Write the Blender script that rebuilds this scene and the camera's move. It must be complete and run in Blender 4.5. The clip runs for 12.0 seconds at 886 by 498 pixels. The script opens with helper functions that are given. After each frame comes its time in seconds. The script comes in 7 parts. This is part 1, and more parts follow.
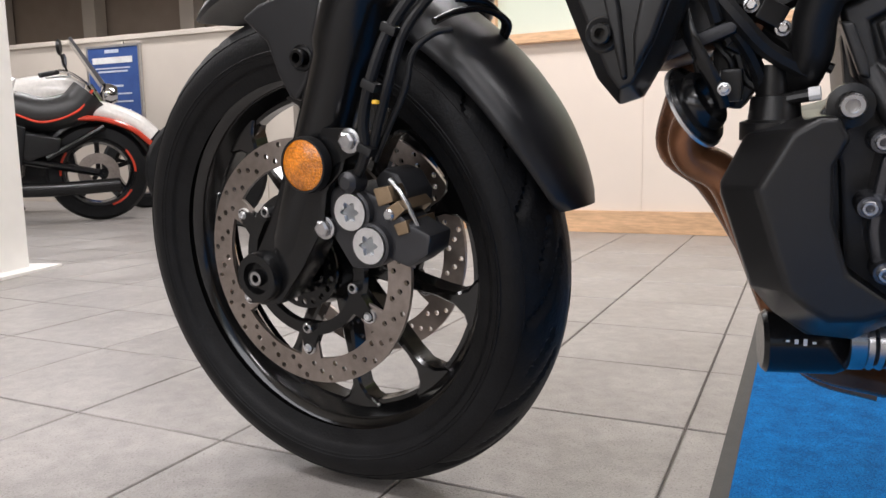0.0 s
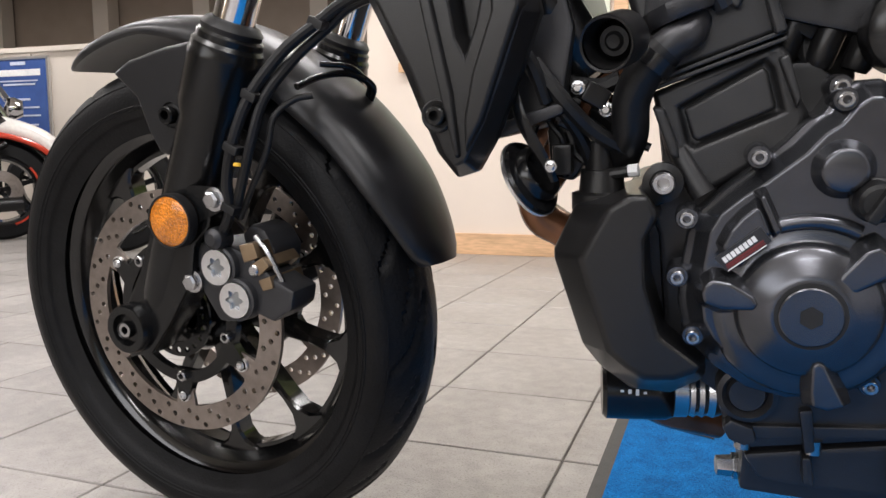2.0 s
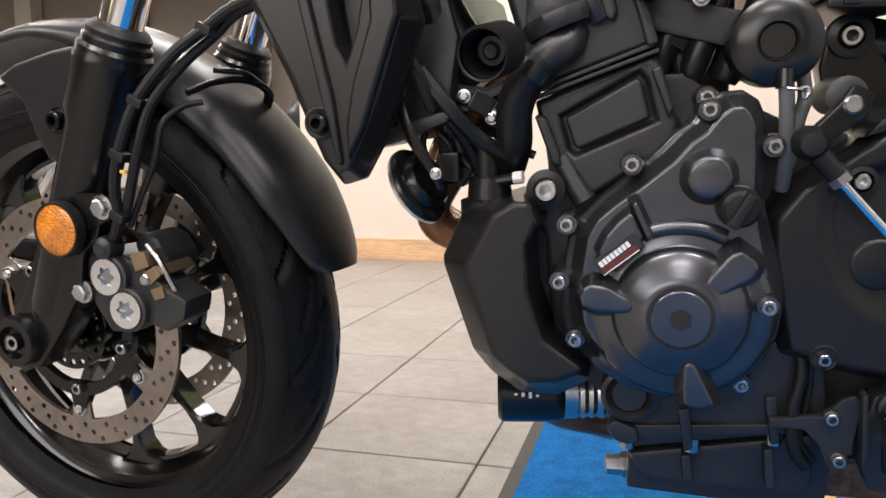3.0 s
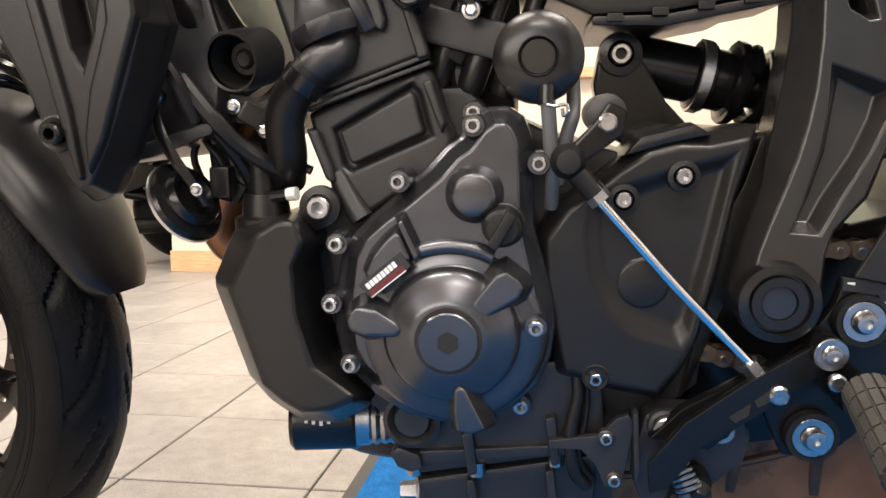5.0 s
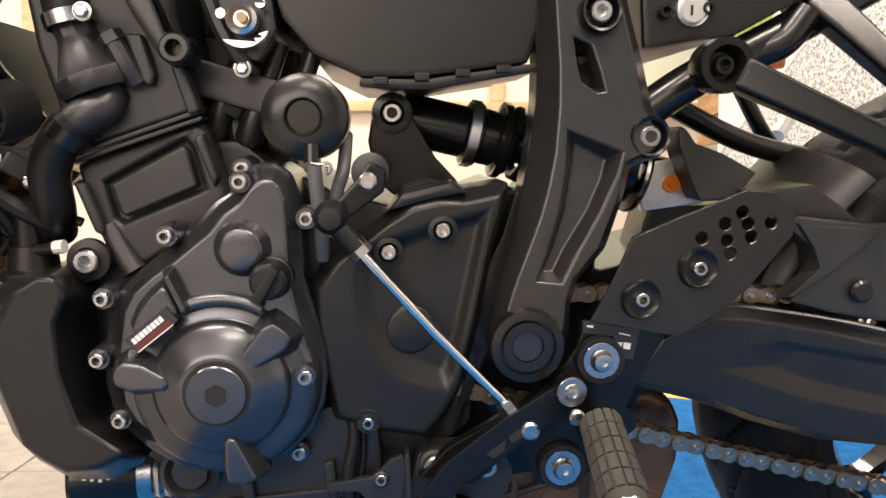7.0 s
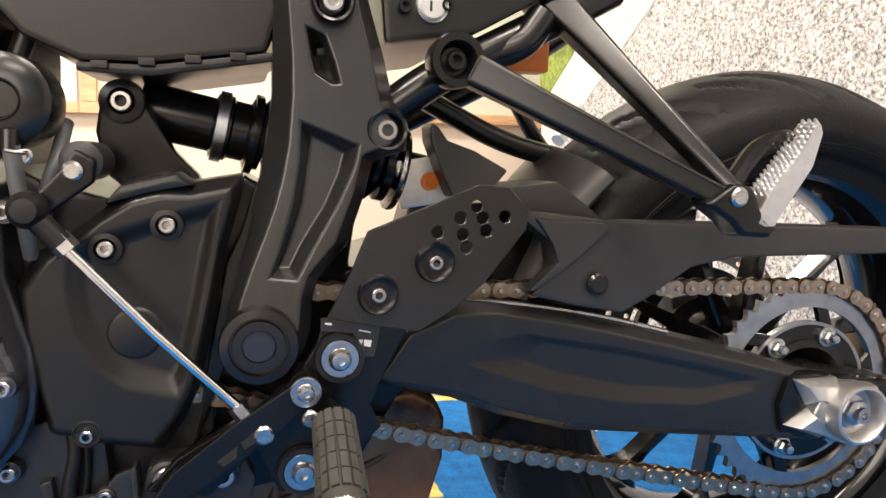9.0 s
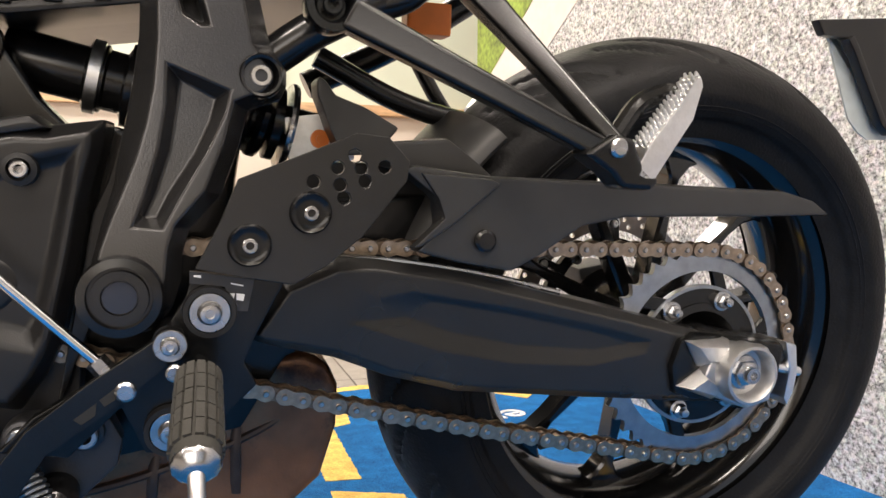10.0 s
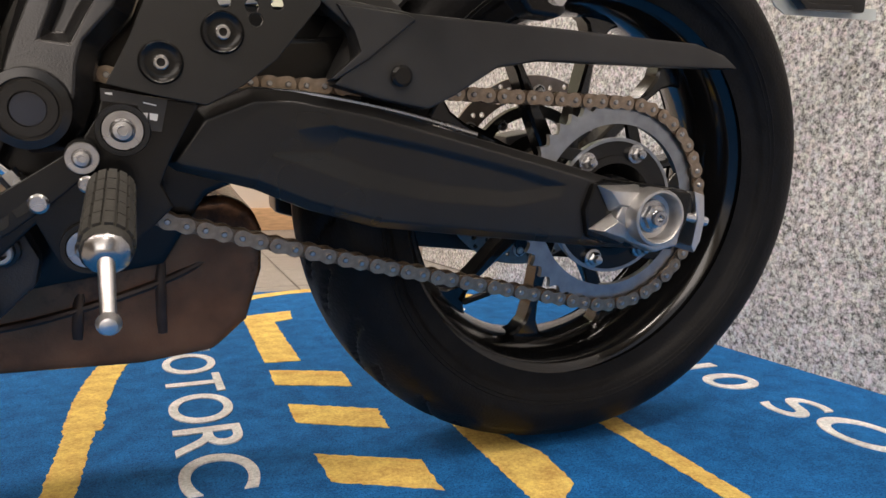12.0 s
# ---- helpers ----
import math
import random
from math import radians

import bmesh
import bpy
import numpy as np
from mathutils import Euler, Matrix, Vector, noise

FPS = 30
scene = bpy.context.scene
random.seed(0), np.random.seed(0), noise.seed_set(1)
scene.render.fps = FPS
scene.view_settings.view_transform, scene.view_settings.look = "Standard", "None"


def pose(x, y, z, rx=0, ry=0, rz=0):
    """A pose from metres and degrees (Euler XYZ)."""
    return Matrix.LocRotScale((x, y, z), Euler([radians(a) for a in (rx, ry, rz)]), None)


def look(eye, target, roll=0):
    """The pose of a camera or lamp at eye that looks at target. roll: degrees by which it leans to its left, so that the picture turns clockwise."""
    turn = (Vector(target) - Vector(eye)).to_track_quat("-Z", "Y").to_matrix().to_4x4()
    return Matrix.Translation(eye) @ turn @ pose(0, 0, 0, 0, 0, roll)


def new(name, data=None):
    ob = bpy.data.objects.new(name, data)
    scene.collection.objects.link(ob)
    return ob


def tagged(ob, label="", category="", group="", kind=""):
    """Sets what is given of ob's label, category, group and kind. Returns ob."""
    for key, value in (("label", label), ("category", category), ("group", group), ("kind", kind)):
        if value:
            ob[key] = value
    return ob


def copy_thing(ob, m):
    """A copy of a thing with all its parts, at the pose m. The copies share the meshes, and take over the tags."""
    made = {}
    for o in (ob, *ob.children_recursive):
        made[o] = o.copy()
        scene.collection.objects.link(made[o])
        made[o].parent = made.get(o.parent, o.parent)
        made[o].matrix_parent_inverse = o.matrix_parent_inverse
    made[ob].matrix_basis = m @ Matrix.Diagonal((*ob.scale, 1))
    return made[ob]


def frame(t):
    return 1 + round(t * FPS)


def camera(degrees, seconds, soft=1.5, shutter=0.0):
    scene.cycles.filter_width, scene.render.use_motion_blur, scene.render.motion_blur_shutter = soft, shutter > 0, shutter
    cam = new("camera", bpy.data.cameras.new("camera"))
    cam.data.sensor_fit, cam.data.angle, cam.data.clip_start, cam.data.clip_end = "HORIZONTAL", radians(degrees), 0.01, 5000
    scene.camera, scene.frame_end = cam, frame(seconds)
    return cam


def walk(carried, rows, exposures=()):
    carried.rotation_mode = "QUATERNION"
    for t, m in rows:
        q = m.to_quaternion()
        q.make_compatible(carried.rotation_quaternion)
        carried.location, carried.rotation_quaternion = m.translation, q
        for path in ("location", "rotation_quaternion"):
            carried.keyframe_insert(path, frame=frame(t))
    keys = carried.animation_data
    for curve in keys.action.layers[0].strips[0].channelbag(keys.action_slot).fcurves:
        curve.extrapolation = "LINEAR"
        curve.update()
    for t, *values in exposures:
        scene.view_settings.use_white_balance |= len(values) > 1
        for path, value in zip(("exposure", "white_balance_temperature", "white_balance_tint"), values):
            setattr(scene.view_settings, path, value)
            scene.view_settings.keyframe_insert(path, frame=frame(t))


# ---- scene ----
cam = camera(61.3, 12.0)
ROWS = [
    (0.0, (0.133, 0.105, 0.424), (-0.570, 1.959, 0.162), -1.1),
    (0.5, (0.149, 0.095, 0.438), (-0.533, 1.958, 0.186), -1.0),
    (1.0, (0.164, 0.094, 0.449), (-0.473, 1.974, 0.204), -0.8),
    (1.5, (0.183, 0.098, 0.461), (-0.393, 1.999, 0.227), -0.6),
    (2.0, (0.205, 0.098, 0.467), (-0.316, 2.016, 0.243), -0.4),
    (2.5, (0.226, 0.099, 0.468), (-0.220, 2.037, 0.252), -0.4),
    (3.0, (0.250, 0.105, 0.468), (-0.120, 2.059, 0.258), -0.4),
    (3.5, (0.278, 0.105, 0.469), (-0.024, 2.071, 0.265), -0.3),
    (5.5, (0.365, 0.158, 0.476), (0.341, 2.150, 0.306), 0.0),
    (6.0, (0.384, 0.143, 0.489), (0.442, 2.137, 0.339), 0.1),
    (6.5, (0.397, 0.130, 0.494), (0.556, 2.120, 0.364), 0.0),
    (7.0, (0.414, 0.124, 0.493), (0.683, 2.103, 0.379), -0.0),
    (7.5, (0.435, 0.120, 0.493), (0.802, 2.084, 0.395), -0.1),
    (9.5, (0.541, 0.120, 0.464), (1.238, 1.992, 0.384), 0.1),
    (10.0, (0.569, 0.114, 0.441), (1.318, 1.967, 0.362), 0.2),
    (10.5, (0.581, 0.105, 0.412), (1.371, 1.940, 0.327), 0.1),
    (11.0, (0.590, 0.093, 0.385), (1.406, 1.914, 0.248), 0.1),
    (11.5, (0.591, 0.081, 0.363), (1.426, 1.887, 0.164), 0.3),
    (12.0, (0.589, 0.077, 0.353), (1.443, 1.870, 0.112), 0.3),
]
EXPOSURES = [(0.0, -0.27, 6100, 13), (2.0, -0.20, 6200, 12), (3.5, 0.08, 6600, 13), (5.5, 0.48, 7200, 13), (6.5, 0.62, 7400, 13), (7.0, 0.36, 7400, 14), (7.5, 0.38, 7300, 13), (9.5, 0.34, 7300, 13), (10.5, -0.16, 6900, 14), (12.0, -0.42, 7200, 15)]
walk(cam, [(t, look(eye, target, roll)) for t, eye, target, roll in ROWS], EXPOSURES)

# ---- light ----
world = bpy.data.worlds.new("world")
scene.world = world
world.use_nodes = True
wn = world.node_tree.nodes
sky = wn.new("ShaderNodeTexSky")
sky.sky_type, sky.sun_disc = "NISHITA", False
sky.sun_elevation, sky.sun_rotation = radians(35), radians(200)
world.node_tree.links.new(sky.outputs[0], wn["Background"].inputs[0])
wn["Background"].inputs[1].default_value = 0.08


def area(name, m, sx, sy, watts, colour):
    d = bpy.data.lights.new(name, "AREA")
    d.shape, d.size, d.size_y, d.energy, d.color = "RECTANGLE", sx, sy, watts, colour
    ob = new(name, d)
    ob.matrix_world = m
    return ob


# shop window behind the walk lets daylight in, ceiling panels give warm light
area("window_daylight", pose(-2.3, -3.9, 1.6, 90, 0, 0), 4.4, 1.6, 92, (1.0, 0.955, 0.91))
LAMPS = [(-2.6, 0.2), (-0.6, -0.5), (1.2, -0.5), (0.3, -2.2), (-2.6, 2.4), (-0.6, 2.4), (1.0, 2.6), (-5.2, 2.4), (-5.2, 5.0), (-8.0, 4.0), (-2.8, 5.0)]
for lx, ly in LAMPS:
    area("ceiling_lamp", pose(lx, ly, 2.70), 1.1, 0.24, 47, (1.0, 0.95, 0.90))


# ---- materials ----
def node(nt, kind, **values):
    n = nt.nodes.new(kind)
    for key, v in values.items():
        n.inputs[key.replace("_", " ")].default_value = v
    return n


def material(name, colour, rough, metal=0.0, vary=0.12, scale=40.0, bump=0.0, bump_scale=400.0, coat=0.0, dirt_shade=None, spec=0.5, rough_vary=0.1, stretch=None, transmission=0.0, bump_distance=0.002):
    """Principled surface with tone variation at two scales, uneven gloss and fine relief."""
    m = bpy.data.materials.new(name)
    m.use_nodes = True
    nt = m.node_tree
    p = nt.nodes["Principled BSDF"]
    p.inputs["Metallic"].default_value = metal
    p.inputs["Coat Weight"].default_value = coat
    p.inputs["Coat Roughness"].default_value = 0.15
    p.inputs["Specular IOR Level"].default_value = spec
    p.inputs["Transmission Weight"].default_value = transmission
    co = nt.nodes.new("ShaderNodeTexCoord")
    vec = co.outputs["Object"]
    if stretch:
        mp = nt.nodes.new("ShaderNodeMapping")
        mp.inputs["Scale"].default_value = stretch
        nt.links.new(vec, mp.inputs[0])
        vec = mp.outputs[0]
    a = node(nt, "ShaderNodeTexNoise", Scale=scale, Detail=5.0)
    b = node(nt, "ShaderNodeTexNoise", Scale=scale * 0.13, Detail=3.0)
    for n in (a, b):
        nt.links.new(vec, n.inputs["Vector"])
    add = nt.nodes.new("ShaderNodeMath")
    add.operation = "ADD"
    nt.links.new(a.outputs["Fac"], add.inputs[0])
    nt.links.new(b.outputs["Fac"], add.inputs[1])
    ramp = nt.nodes.new("ShaderNodeValToRGB")
    lo = [c * (1 - vary) for c in colour]
    hi = [min(1.0, c * (1 + vary)) for c in colour]
    ramp.color_ramp.elements[0].position, ramp.color_ramp.elements[0].color = 0.36, (*lo, 1)
    ramp.color_ramp.elements[1].position, ramp.color_ramp.elements[1].color = 0.64, (*hi, 1)
    half = nt.nodes.new("ShaderNodeMath")
    half.operation, half.inputs[1].default_value = "MULTIPLY", 0.5
    nt.links.new(add.outputs[0], half.inputs[0])
    nt.links.new(half.outputs[0], ramp.inputs[0])
    out = ramp.outputs[0]
    # second colour in noise spots: real dirt, or painted shade in carpet pile
    if dirt_shade:
        spots = node(nt, "ShaderNodeTexNoise", Scale=dirt_shade[1], Detail=8.0, Roughness=0.7)
        nt.links.new(vec, spots.inputs["Vector"])
        dr = nt.nodes.new("ShaderNodeValToRGB")
        dr.color_ramp.elements[0].position, dr.color_ramp.elements[1].position = dirt_shade[2], dirt_shade[2] + 0.12
        nt.links.new(spots.outputs["Fac"], dr.inputs[0])
        mix = nt.nodes.new("ShaderNodeMixRGB")
        mix.inputs[2].default_value = (*dirt_shade[0], 1)
        nt.links.new(dr.outputs[0], mix.inputs[0])
        nt.links.new(out, mix.inputs[1])
        out = mix.outputs[0]
    nt.links.new(out, p.inputs["Base Color"])
    rr = nt.nodes.new("ShaderNodeMapRange")
    rr.inputs[3].default_value, rr.inputs[4].default_value = max(0.02, rough - rough_vary), min(1, rough + rough_vary)
    nt.links.new(b.outputs["Fac"], rr.inputs[0])
    nt.links.new(rr.outputs[0], p.inputs["Roughness"])
    if bump:
        g = node(nt, "ShaderNodeTexNoise", Scale=bump_scale, Detail=2.0)
        nt.links.new(vec, g.inputs["Vector"])
        bp = node(nt, "ShaderNodeBump", Strength=bump, Distance=bump_distance)
        nt.links.new(g.outputs["Fac"], bp.inputs["Height"])
        nt.links.new(bp.outputs[0], p.inputs["Normal"])
    return m


PLASTIC = material("matte_black_plastic", (0.0115, 0.0112, 0.0114), 0.30, bump=0.07, bump_scale=1100, spec=0.38, rough_vary=0.06)
GUARD = material("matte_grey_black_guard", (0.024, 0.0235, 0.023), 0.44, bump=0.12, bump_scale=1200, rough_vary=0.06)
SATIN = material("satin_black_paint", (0.0052, 0.0053, 0.0056), 0.22, bump=0.05, bump_scale=500, spec=0.38)
FENDER = material("satin_dark_fender", (0.0125, 0.0122, 0.0120), 0.30, bump=0.05, bump_scale=700)
MUDGUARD = material("satin_mudguard_paint", (0.0115, 0.0115, 0.0128), 0.35, bump=0.06, bump_scale=900, rough_vary=0.05, spec=0.4)
FRAMECOVER = material("satin_grey_frame_cover", (0.046, 0.045, 0.045), 0.23, metal=0.6, bump=0.08, bump_scale=800, rough_vary=0.06)
PEGRUBBER = material("worn_peg_rubber", (0.045, 0.043, 0.038), 0.6, bump=0.2, vary=0.25)
ENGINE = material("dark_grey_engine_paint", (0.098, 0.101, 0.112), 0.24, metal=0.85, bump=0.02, bump_scale=900)
BLOCKPAINT = material("matte_grey_cylinder_paint", (0.030, 0.030, 0.031), 0.42, metal=0.3, bump=0.12, bump_scale=900, rough_vary=0.06)
CASTING = material("rough_black_casting", (0.040, 0.040, 0.043), 0.36, metal=0.5, bump=0.12, bump_scale=800)
RUBBER = material("tyre_rubber", (0.0065, 0.0065, 0.007), 0.50, bump=0.3, bump_scale=300, vary=0.35, dirt_shade=((0.024, 0.022, 0.020), 22, 0.68), spec=0.17)
SOFT = material("soft_black_rubber", (0.008, 0.008, 0.0085), 0.44, bump=0.1, spec=0.35)
GLOSS = material("gloss_black_rim", (0.004, 0.004, 0.0042), 0.13, coat=0.35, rough_vary=0.04)
TUBEBLACK = material("black_tube_paint", (0.007, 0.007, 0.0075), 0.24)
DISC = material("brushed_brown_steel", (0.30, 0.26, 0.235), 0.36, metal=1.0, vary=0.18, scale=90, bump=0.1)
STEEL = material("zinc_steel", (0.46, 0.46, 0.47), 0.26, metal=1.0, vary=0.15, scale=120)
ALU = material("bare_aluminium", (0.72, 0.72, 0.73), 0.33, metal=1.0, vary=0.08, scale=150, bump=0.1)
CASTALU = material("matte_cast_aluminium", (0.56, 0.555, 0.55), 0.42, metal=1.0, vary=0.14, scale=120, bump=0.2, bump_scale=900)
CHROME = material("chrome", (0.80, 0.80, 0.82), 0.08, metal=1.0, vary=0.03, rough_vary=0.03)
SPROCKET = material("grey_sprocket_steel", (0.36, 0.38, 0.40), 0.36, metal=1.0, vary=0.2, scale=70)
CHAINM = material("oiled_chain_steel", (0.34, 0.265, 0.20), 0.36, metal=1.0, vary=0.35, scale=160)
CHAINDARK = material("greasy_chain_steel", (0.155, 0.118, 0.088), 0.40, metal=1.0, vary=0.4, scale=160)
EXHAUST = material("heat_browned_steel", (0.20, 0.088, 0.042), 0.25, metal=0.5, vary=0.6, scale=18, bump=0.1, dirt_shade=((0.045, 0.022, 0.014), 11, 0.54), rough_vary=0.10)
WELD = material("dark_weld_seam", (0.06, 0.042, 0.035), 0.5, metal=0.5, vary=0.4)
BRONZE = material("bronze_pad", (0.30, 0.22, 0.14), 0.42, metal=0.9, vary=0.25)
AMBER = material("amber_reflector", (0.60, 0.185, 0.006), 0.16, coat=0.6, bump=0.9, bump_scale=420, vary=0.5, scale=420)
# near-black colour painted on as the shade inside holes and gaps
RECESS_SHADE = material("painted_recess_shade", (0.008, 0.008, 0.008), 0.7)
BLUEGREY = material("blue_grey_cap", (0.014, 0.018, 0.03), 0.3)
STICKER_BLACK = material("black_label", (0.02, 0.02, 0.022), 0.35)
WHITE_PRINT = material("white_print", (0.75, 0.75, 0.75), 0.5)
RED_PRINT = material("red_print", (0.14, 0.018, 0.018), 0.45)
GREY_PIPE = material("grey_breather_hose", (0.10, 0.105, 0.11), 0.45)
ORANGE = material("orange_plastic", (0.75, 0.18, 0.02), 0.35)
YELLOW_TAPE = material("yellow_mark", (0.75, 0.45, 0.03), 0.5)
PLATE_CLEAR = material("pale_grey_plate", (0.55, 0.60, 0.60), 0.3)
WALLPAINT = material("cream_wall_paint", (0.70, 0.61, 0.53), 0.6, vary=0.04, scale=3, bump=0.12, bump_scale=250)
FARWALL = material("beige_panel_paint", (0.60, 0.54, 0.47), 0.55, vary=0.05, scale=3, bump=0.1)
WHITEPAINT = material("white_column_paint", (0.80, 0.78, 0.75), 0.5, vary=0.05, scale=8, dirt_shade=((0.45, 0.42, 0.38), 12, 0.70), bump=0.1)
CEIL = material("ceiling_paint", (0.72, 0.68, 0.60), 0.8, vary=0.04, scale=4)
WOOD = material("varnished_wood", (0.62, 0.39, 0.22), 0.35, vary=0.22, scale=14, stretch=(1, 8, 8))
TAUPE = material("taupe_upper_panel", (0.33, 0.27, 0.22), 0.6, vary=0.08, scale=5)
TILE = material("beige_grey_floor_tile", (0.30, 0.28, 0.262), 0.36, vary=0.20, scale=30, bump=0.35, bump_scale=420, rough_vary=0.14, dirt_shade=((0.15, 0.137, 0.125), 300, 0.53))
GROUT = material("dark_grout", (0.19, 0.172, 0.155), 0.8, vary=0.2)
GLASSPALE = material("pale_green_glass", (0.62, 0.66, 0.55), 0.12, vary=0.05, scale=2)
WHITEBIKE = material("gloss_white_paint", (0.75, 0.72, 0.68), 0.2, coat=0.5)
REDBIKE = material("red_paint", (0.60, 0.06, 0.03), 0.25, coat=0.5)
SEATM = material("black_leather", (0.02, 0.02, 0.02), 0.4, bump=0.3)
POSTERBLUE = material("blue_poster_print", (0.05, 0.10, 0.30), 0.25, vary=0.15, scale=8)
POSTERPALE = material("pale_poster_print", (0.55, 0.60, 0.72), 0.4)
SCREEN = material("smoked_screen", (0.10, 0.10, 0.11), 0.1)
MATEDGE = material("black_mat_edge", (0.05, 0.047, 0.043), 0.7, bump=0.3)


def carpet_material(name, colour, deep, share):
    """Cut pile: tufts lighter at their tips, the shade of the gaps between them painted in as a deeper colour."""
    return material(name, colour, 0.9, vary=0.34, scale=260, bump=0.8, bump_scale=520, bump_distance=0.003, spec=0.15, rough_vary=0.05, dirt_shade=(deep, 460, share))


BLUE = carpet_material("blue_carpet_pile", (0.007, 0.150, 0.43), (0.002, 0.058, 0.19), 0.49)
YELLOW = carpet_material("yellow_carpet_print", (0.98, 0.57, 0.17), (0.66, 0.34, 0.07), 0.58)
WHITEPILE = carpet_material("white_carpet_print", (0.84, 0.86, 0.86), (0.52, 0.56, 0.60), 0.58)


def mural_material(name):
    """Printed wall board: speckled road surface, white line, verge and fence."""
    m = bpy.data.materials.new(name)
    m.use_nodes = True
    nt = m.node_tree
    p = nt.nodes["Principled BSDF"]
    p.inputs["Roughness"].default_value = 0.45
    co = nt.nodes.new("ShaderNodeTexCoord")
    v1 = node(nt, "ShaderNodeTexVoronoi", Scale=120.0)
    n1 = node(nt, "ShaderNodeTexNoise", Scale=140.0, Detail=4.0, Roughness=0.72)
    n2 = node(nt, "ShaderNodeTexNoise", Scale=3.0, Detail=2.0)
    for n in (v1, n1, n2):
        nt.links.new(co.outputs["Object"], n.inputs["Vector"])
    r = nt.nodes.new("ShaderNodeValToRGB")
    e = r.color_ramp.elements
    e[0].position, e[0].color = 0.36, (0.07, 0.065, 0.065, 1)
    e[1].position, e[1].color = 0.60, (0.80, 0.76, 0.76, 1)
    mid = r.color_ramp.elements.new(0.47)
    mid.color = (0.42, 0.395, 0.40, 1)
    nt.links.new(n1.outputs["Fac"], r.inputs[0])
    mix = nt.nodes.new("ShaderNodeMixRGB")
    mix.blend_type = "MULTIPLY"
    mix.inputs[0].default_value = 0.35
    nt.links.new(r.outputs[0], mix.inputs[1])
    nt.links.new(v1.outputs["Color"], mix.inputs[2])
    desat = nt.nodes.new("ShaderNodeHueSaturation")
    desat.inputs["Saturation"].default_value = 0.25
    desat.inputs["Value"].default_value = 1.15
    nt.links.new(mix.outputs[0], desat.inputs["Color"])
    nt.links.new(desat.outputs[0], p.inputs["Base Color"])
    return m


MURAL = mural_material("printed_road_board")
GRASS = material("printed_grass", (0.22, 0.30, 0.05), 0.5, vary=0.6, scale=60)
ROADLINE = material("printed_pale_line", (0.78, 0.70, 0.66), 0.5, vary=0.06, scale=40)
DECK = material("printed_brown_boards", (0.42, 0.24, 0.12), 0.5, vary=0.3, scale=30, stretch=(1, 1, 6))


# ---- builders ----
def link(name, bm, mat, parent=None, label="", sharp=35, m=None, bevel=0.0, segments=2, bend=0.6):
    """Turns a bmesh into one mesh object; edges sharper than the angle stay crisp."""
    if m is not None:
        bm.transform(m)
    bmesh.ops.recalc_face_normals(bm, faces=bm.faces)
    if bevel:
        edges = [e for e in bm.edges if len(e.link_faces) == 2 and e.calc_face_angle(0) > bend]
        bmesh.ops.bevel(bm, geom=edges, offset=bevel, segments=segments, profile=0.6, affect="EDGES", clamp_overlap=True)
    for f in bm.faces:
        f.smooth = True
    for e in bm.edges:
        e.smooth = len(e.link_faces) == 2 and e.calc_face_angle(0) < radians(sharp)
    me = bpy.data.meshes.new(name)
    bm.to_mesh(me)
    bm.free()
    me.materials.append(mat)
    ob = new(name, me)
    if bevel:
        wn_ = ob.modifiers.new("face_normals", "WEIGHTED_NORMAL")
        wn_.keep_sharp = True
    if parent is not None:
        ob.parent = parent
    if label:
        ob["label"] = label
    return ob


def part(name, bm, mat, parent, label="", **kw):
    return link(name, bm, mat, parent, label, **kw)


def box(sx, sy, sz, m=None):
    bm = bmesh.new()
    bmesh.ops.create_cube(bm, size=1)
    bm.transform(Matrix.Diagonal((sx, sy, sz, 1)))
    if m is not None:
        bm.transform(m)
    return bm


def join(*many):
    out = many[0]
    for b in many[1:]:
        me = bpy.data.meshes.new("tmp")
        b.to_mesh(me)
        b.free()
        out.from_mesh(me)
        bpy.data.meshes.remove(me)
    return out


def prism(profile, y0, y1, taper=0.0, dish=0.0):
    """A plate of outline (x, z) from y0 to y1; taper pulls the y0 side in, dish raises its middle."""
    bm = bmesh.new()
    cx = sum(p[0] for p in profile) / len(profile)
    cz = sum(p[1] for p in profile) / len(profile)
    back = [bm.verts.new((x, y1, z)) for x, z in profile]
    front = []
    for x, z in profile:
        d = math.hypot(x - cx, z - cz) or 1
        k = max(0.0, 1 - taper / d)
        front.append(bm.verts.new((cx + (x - cx) * k, y0, cz + (z - cz) * k)))
    n = len(profile)
    for i in range(n):
        bm.faces.new((back[i], back[(i + 1) % n], front[(i + 1) % n], front[i]))
    bm.faces.new(back)
    cap = bm.faces.new(front[::-1])
    if dish:
        bmesh.ops.poke(bm, faces=[cap], offset=0)
        for v in bm.verts:
            if v not in front and v not in back:
                v.co.y += dish * (1 if y0 > y1 else -1)
    return bm


def loft(outer, inner, yo, yi, yb):
    """A shell from an outer outline to a raised inner one, with straight sides back to yb."""
    bm = bmesh.new()
    a = [bm.verts.new((x, yb, z)) for x, z in outer]
    b = [bm.verts.new((x, yo, z)) for x, z in outer]
    c = [bm.verts.new((x, yi, z)) for x, z in inner]
    n = len(outer)
    for i in range(n):
        j = (i + 1) % n
        bm.faces.new((a[i], a[j], b[j], b[i]))
        bm.faces.new((b[i], b[j], c[j], c[i]))
    bm.faces.new(a)
    bm.faces.new(c[::-1])
    return bm


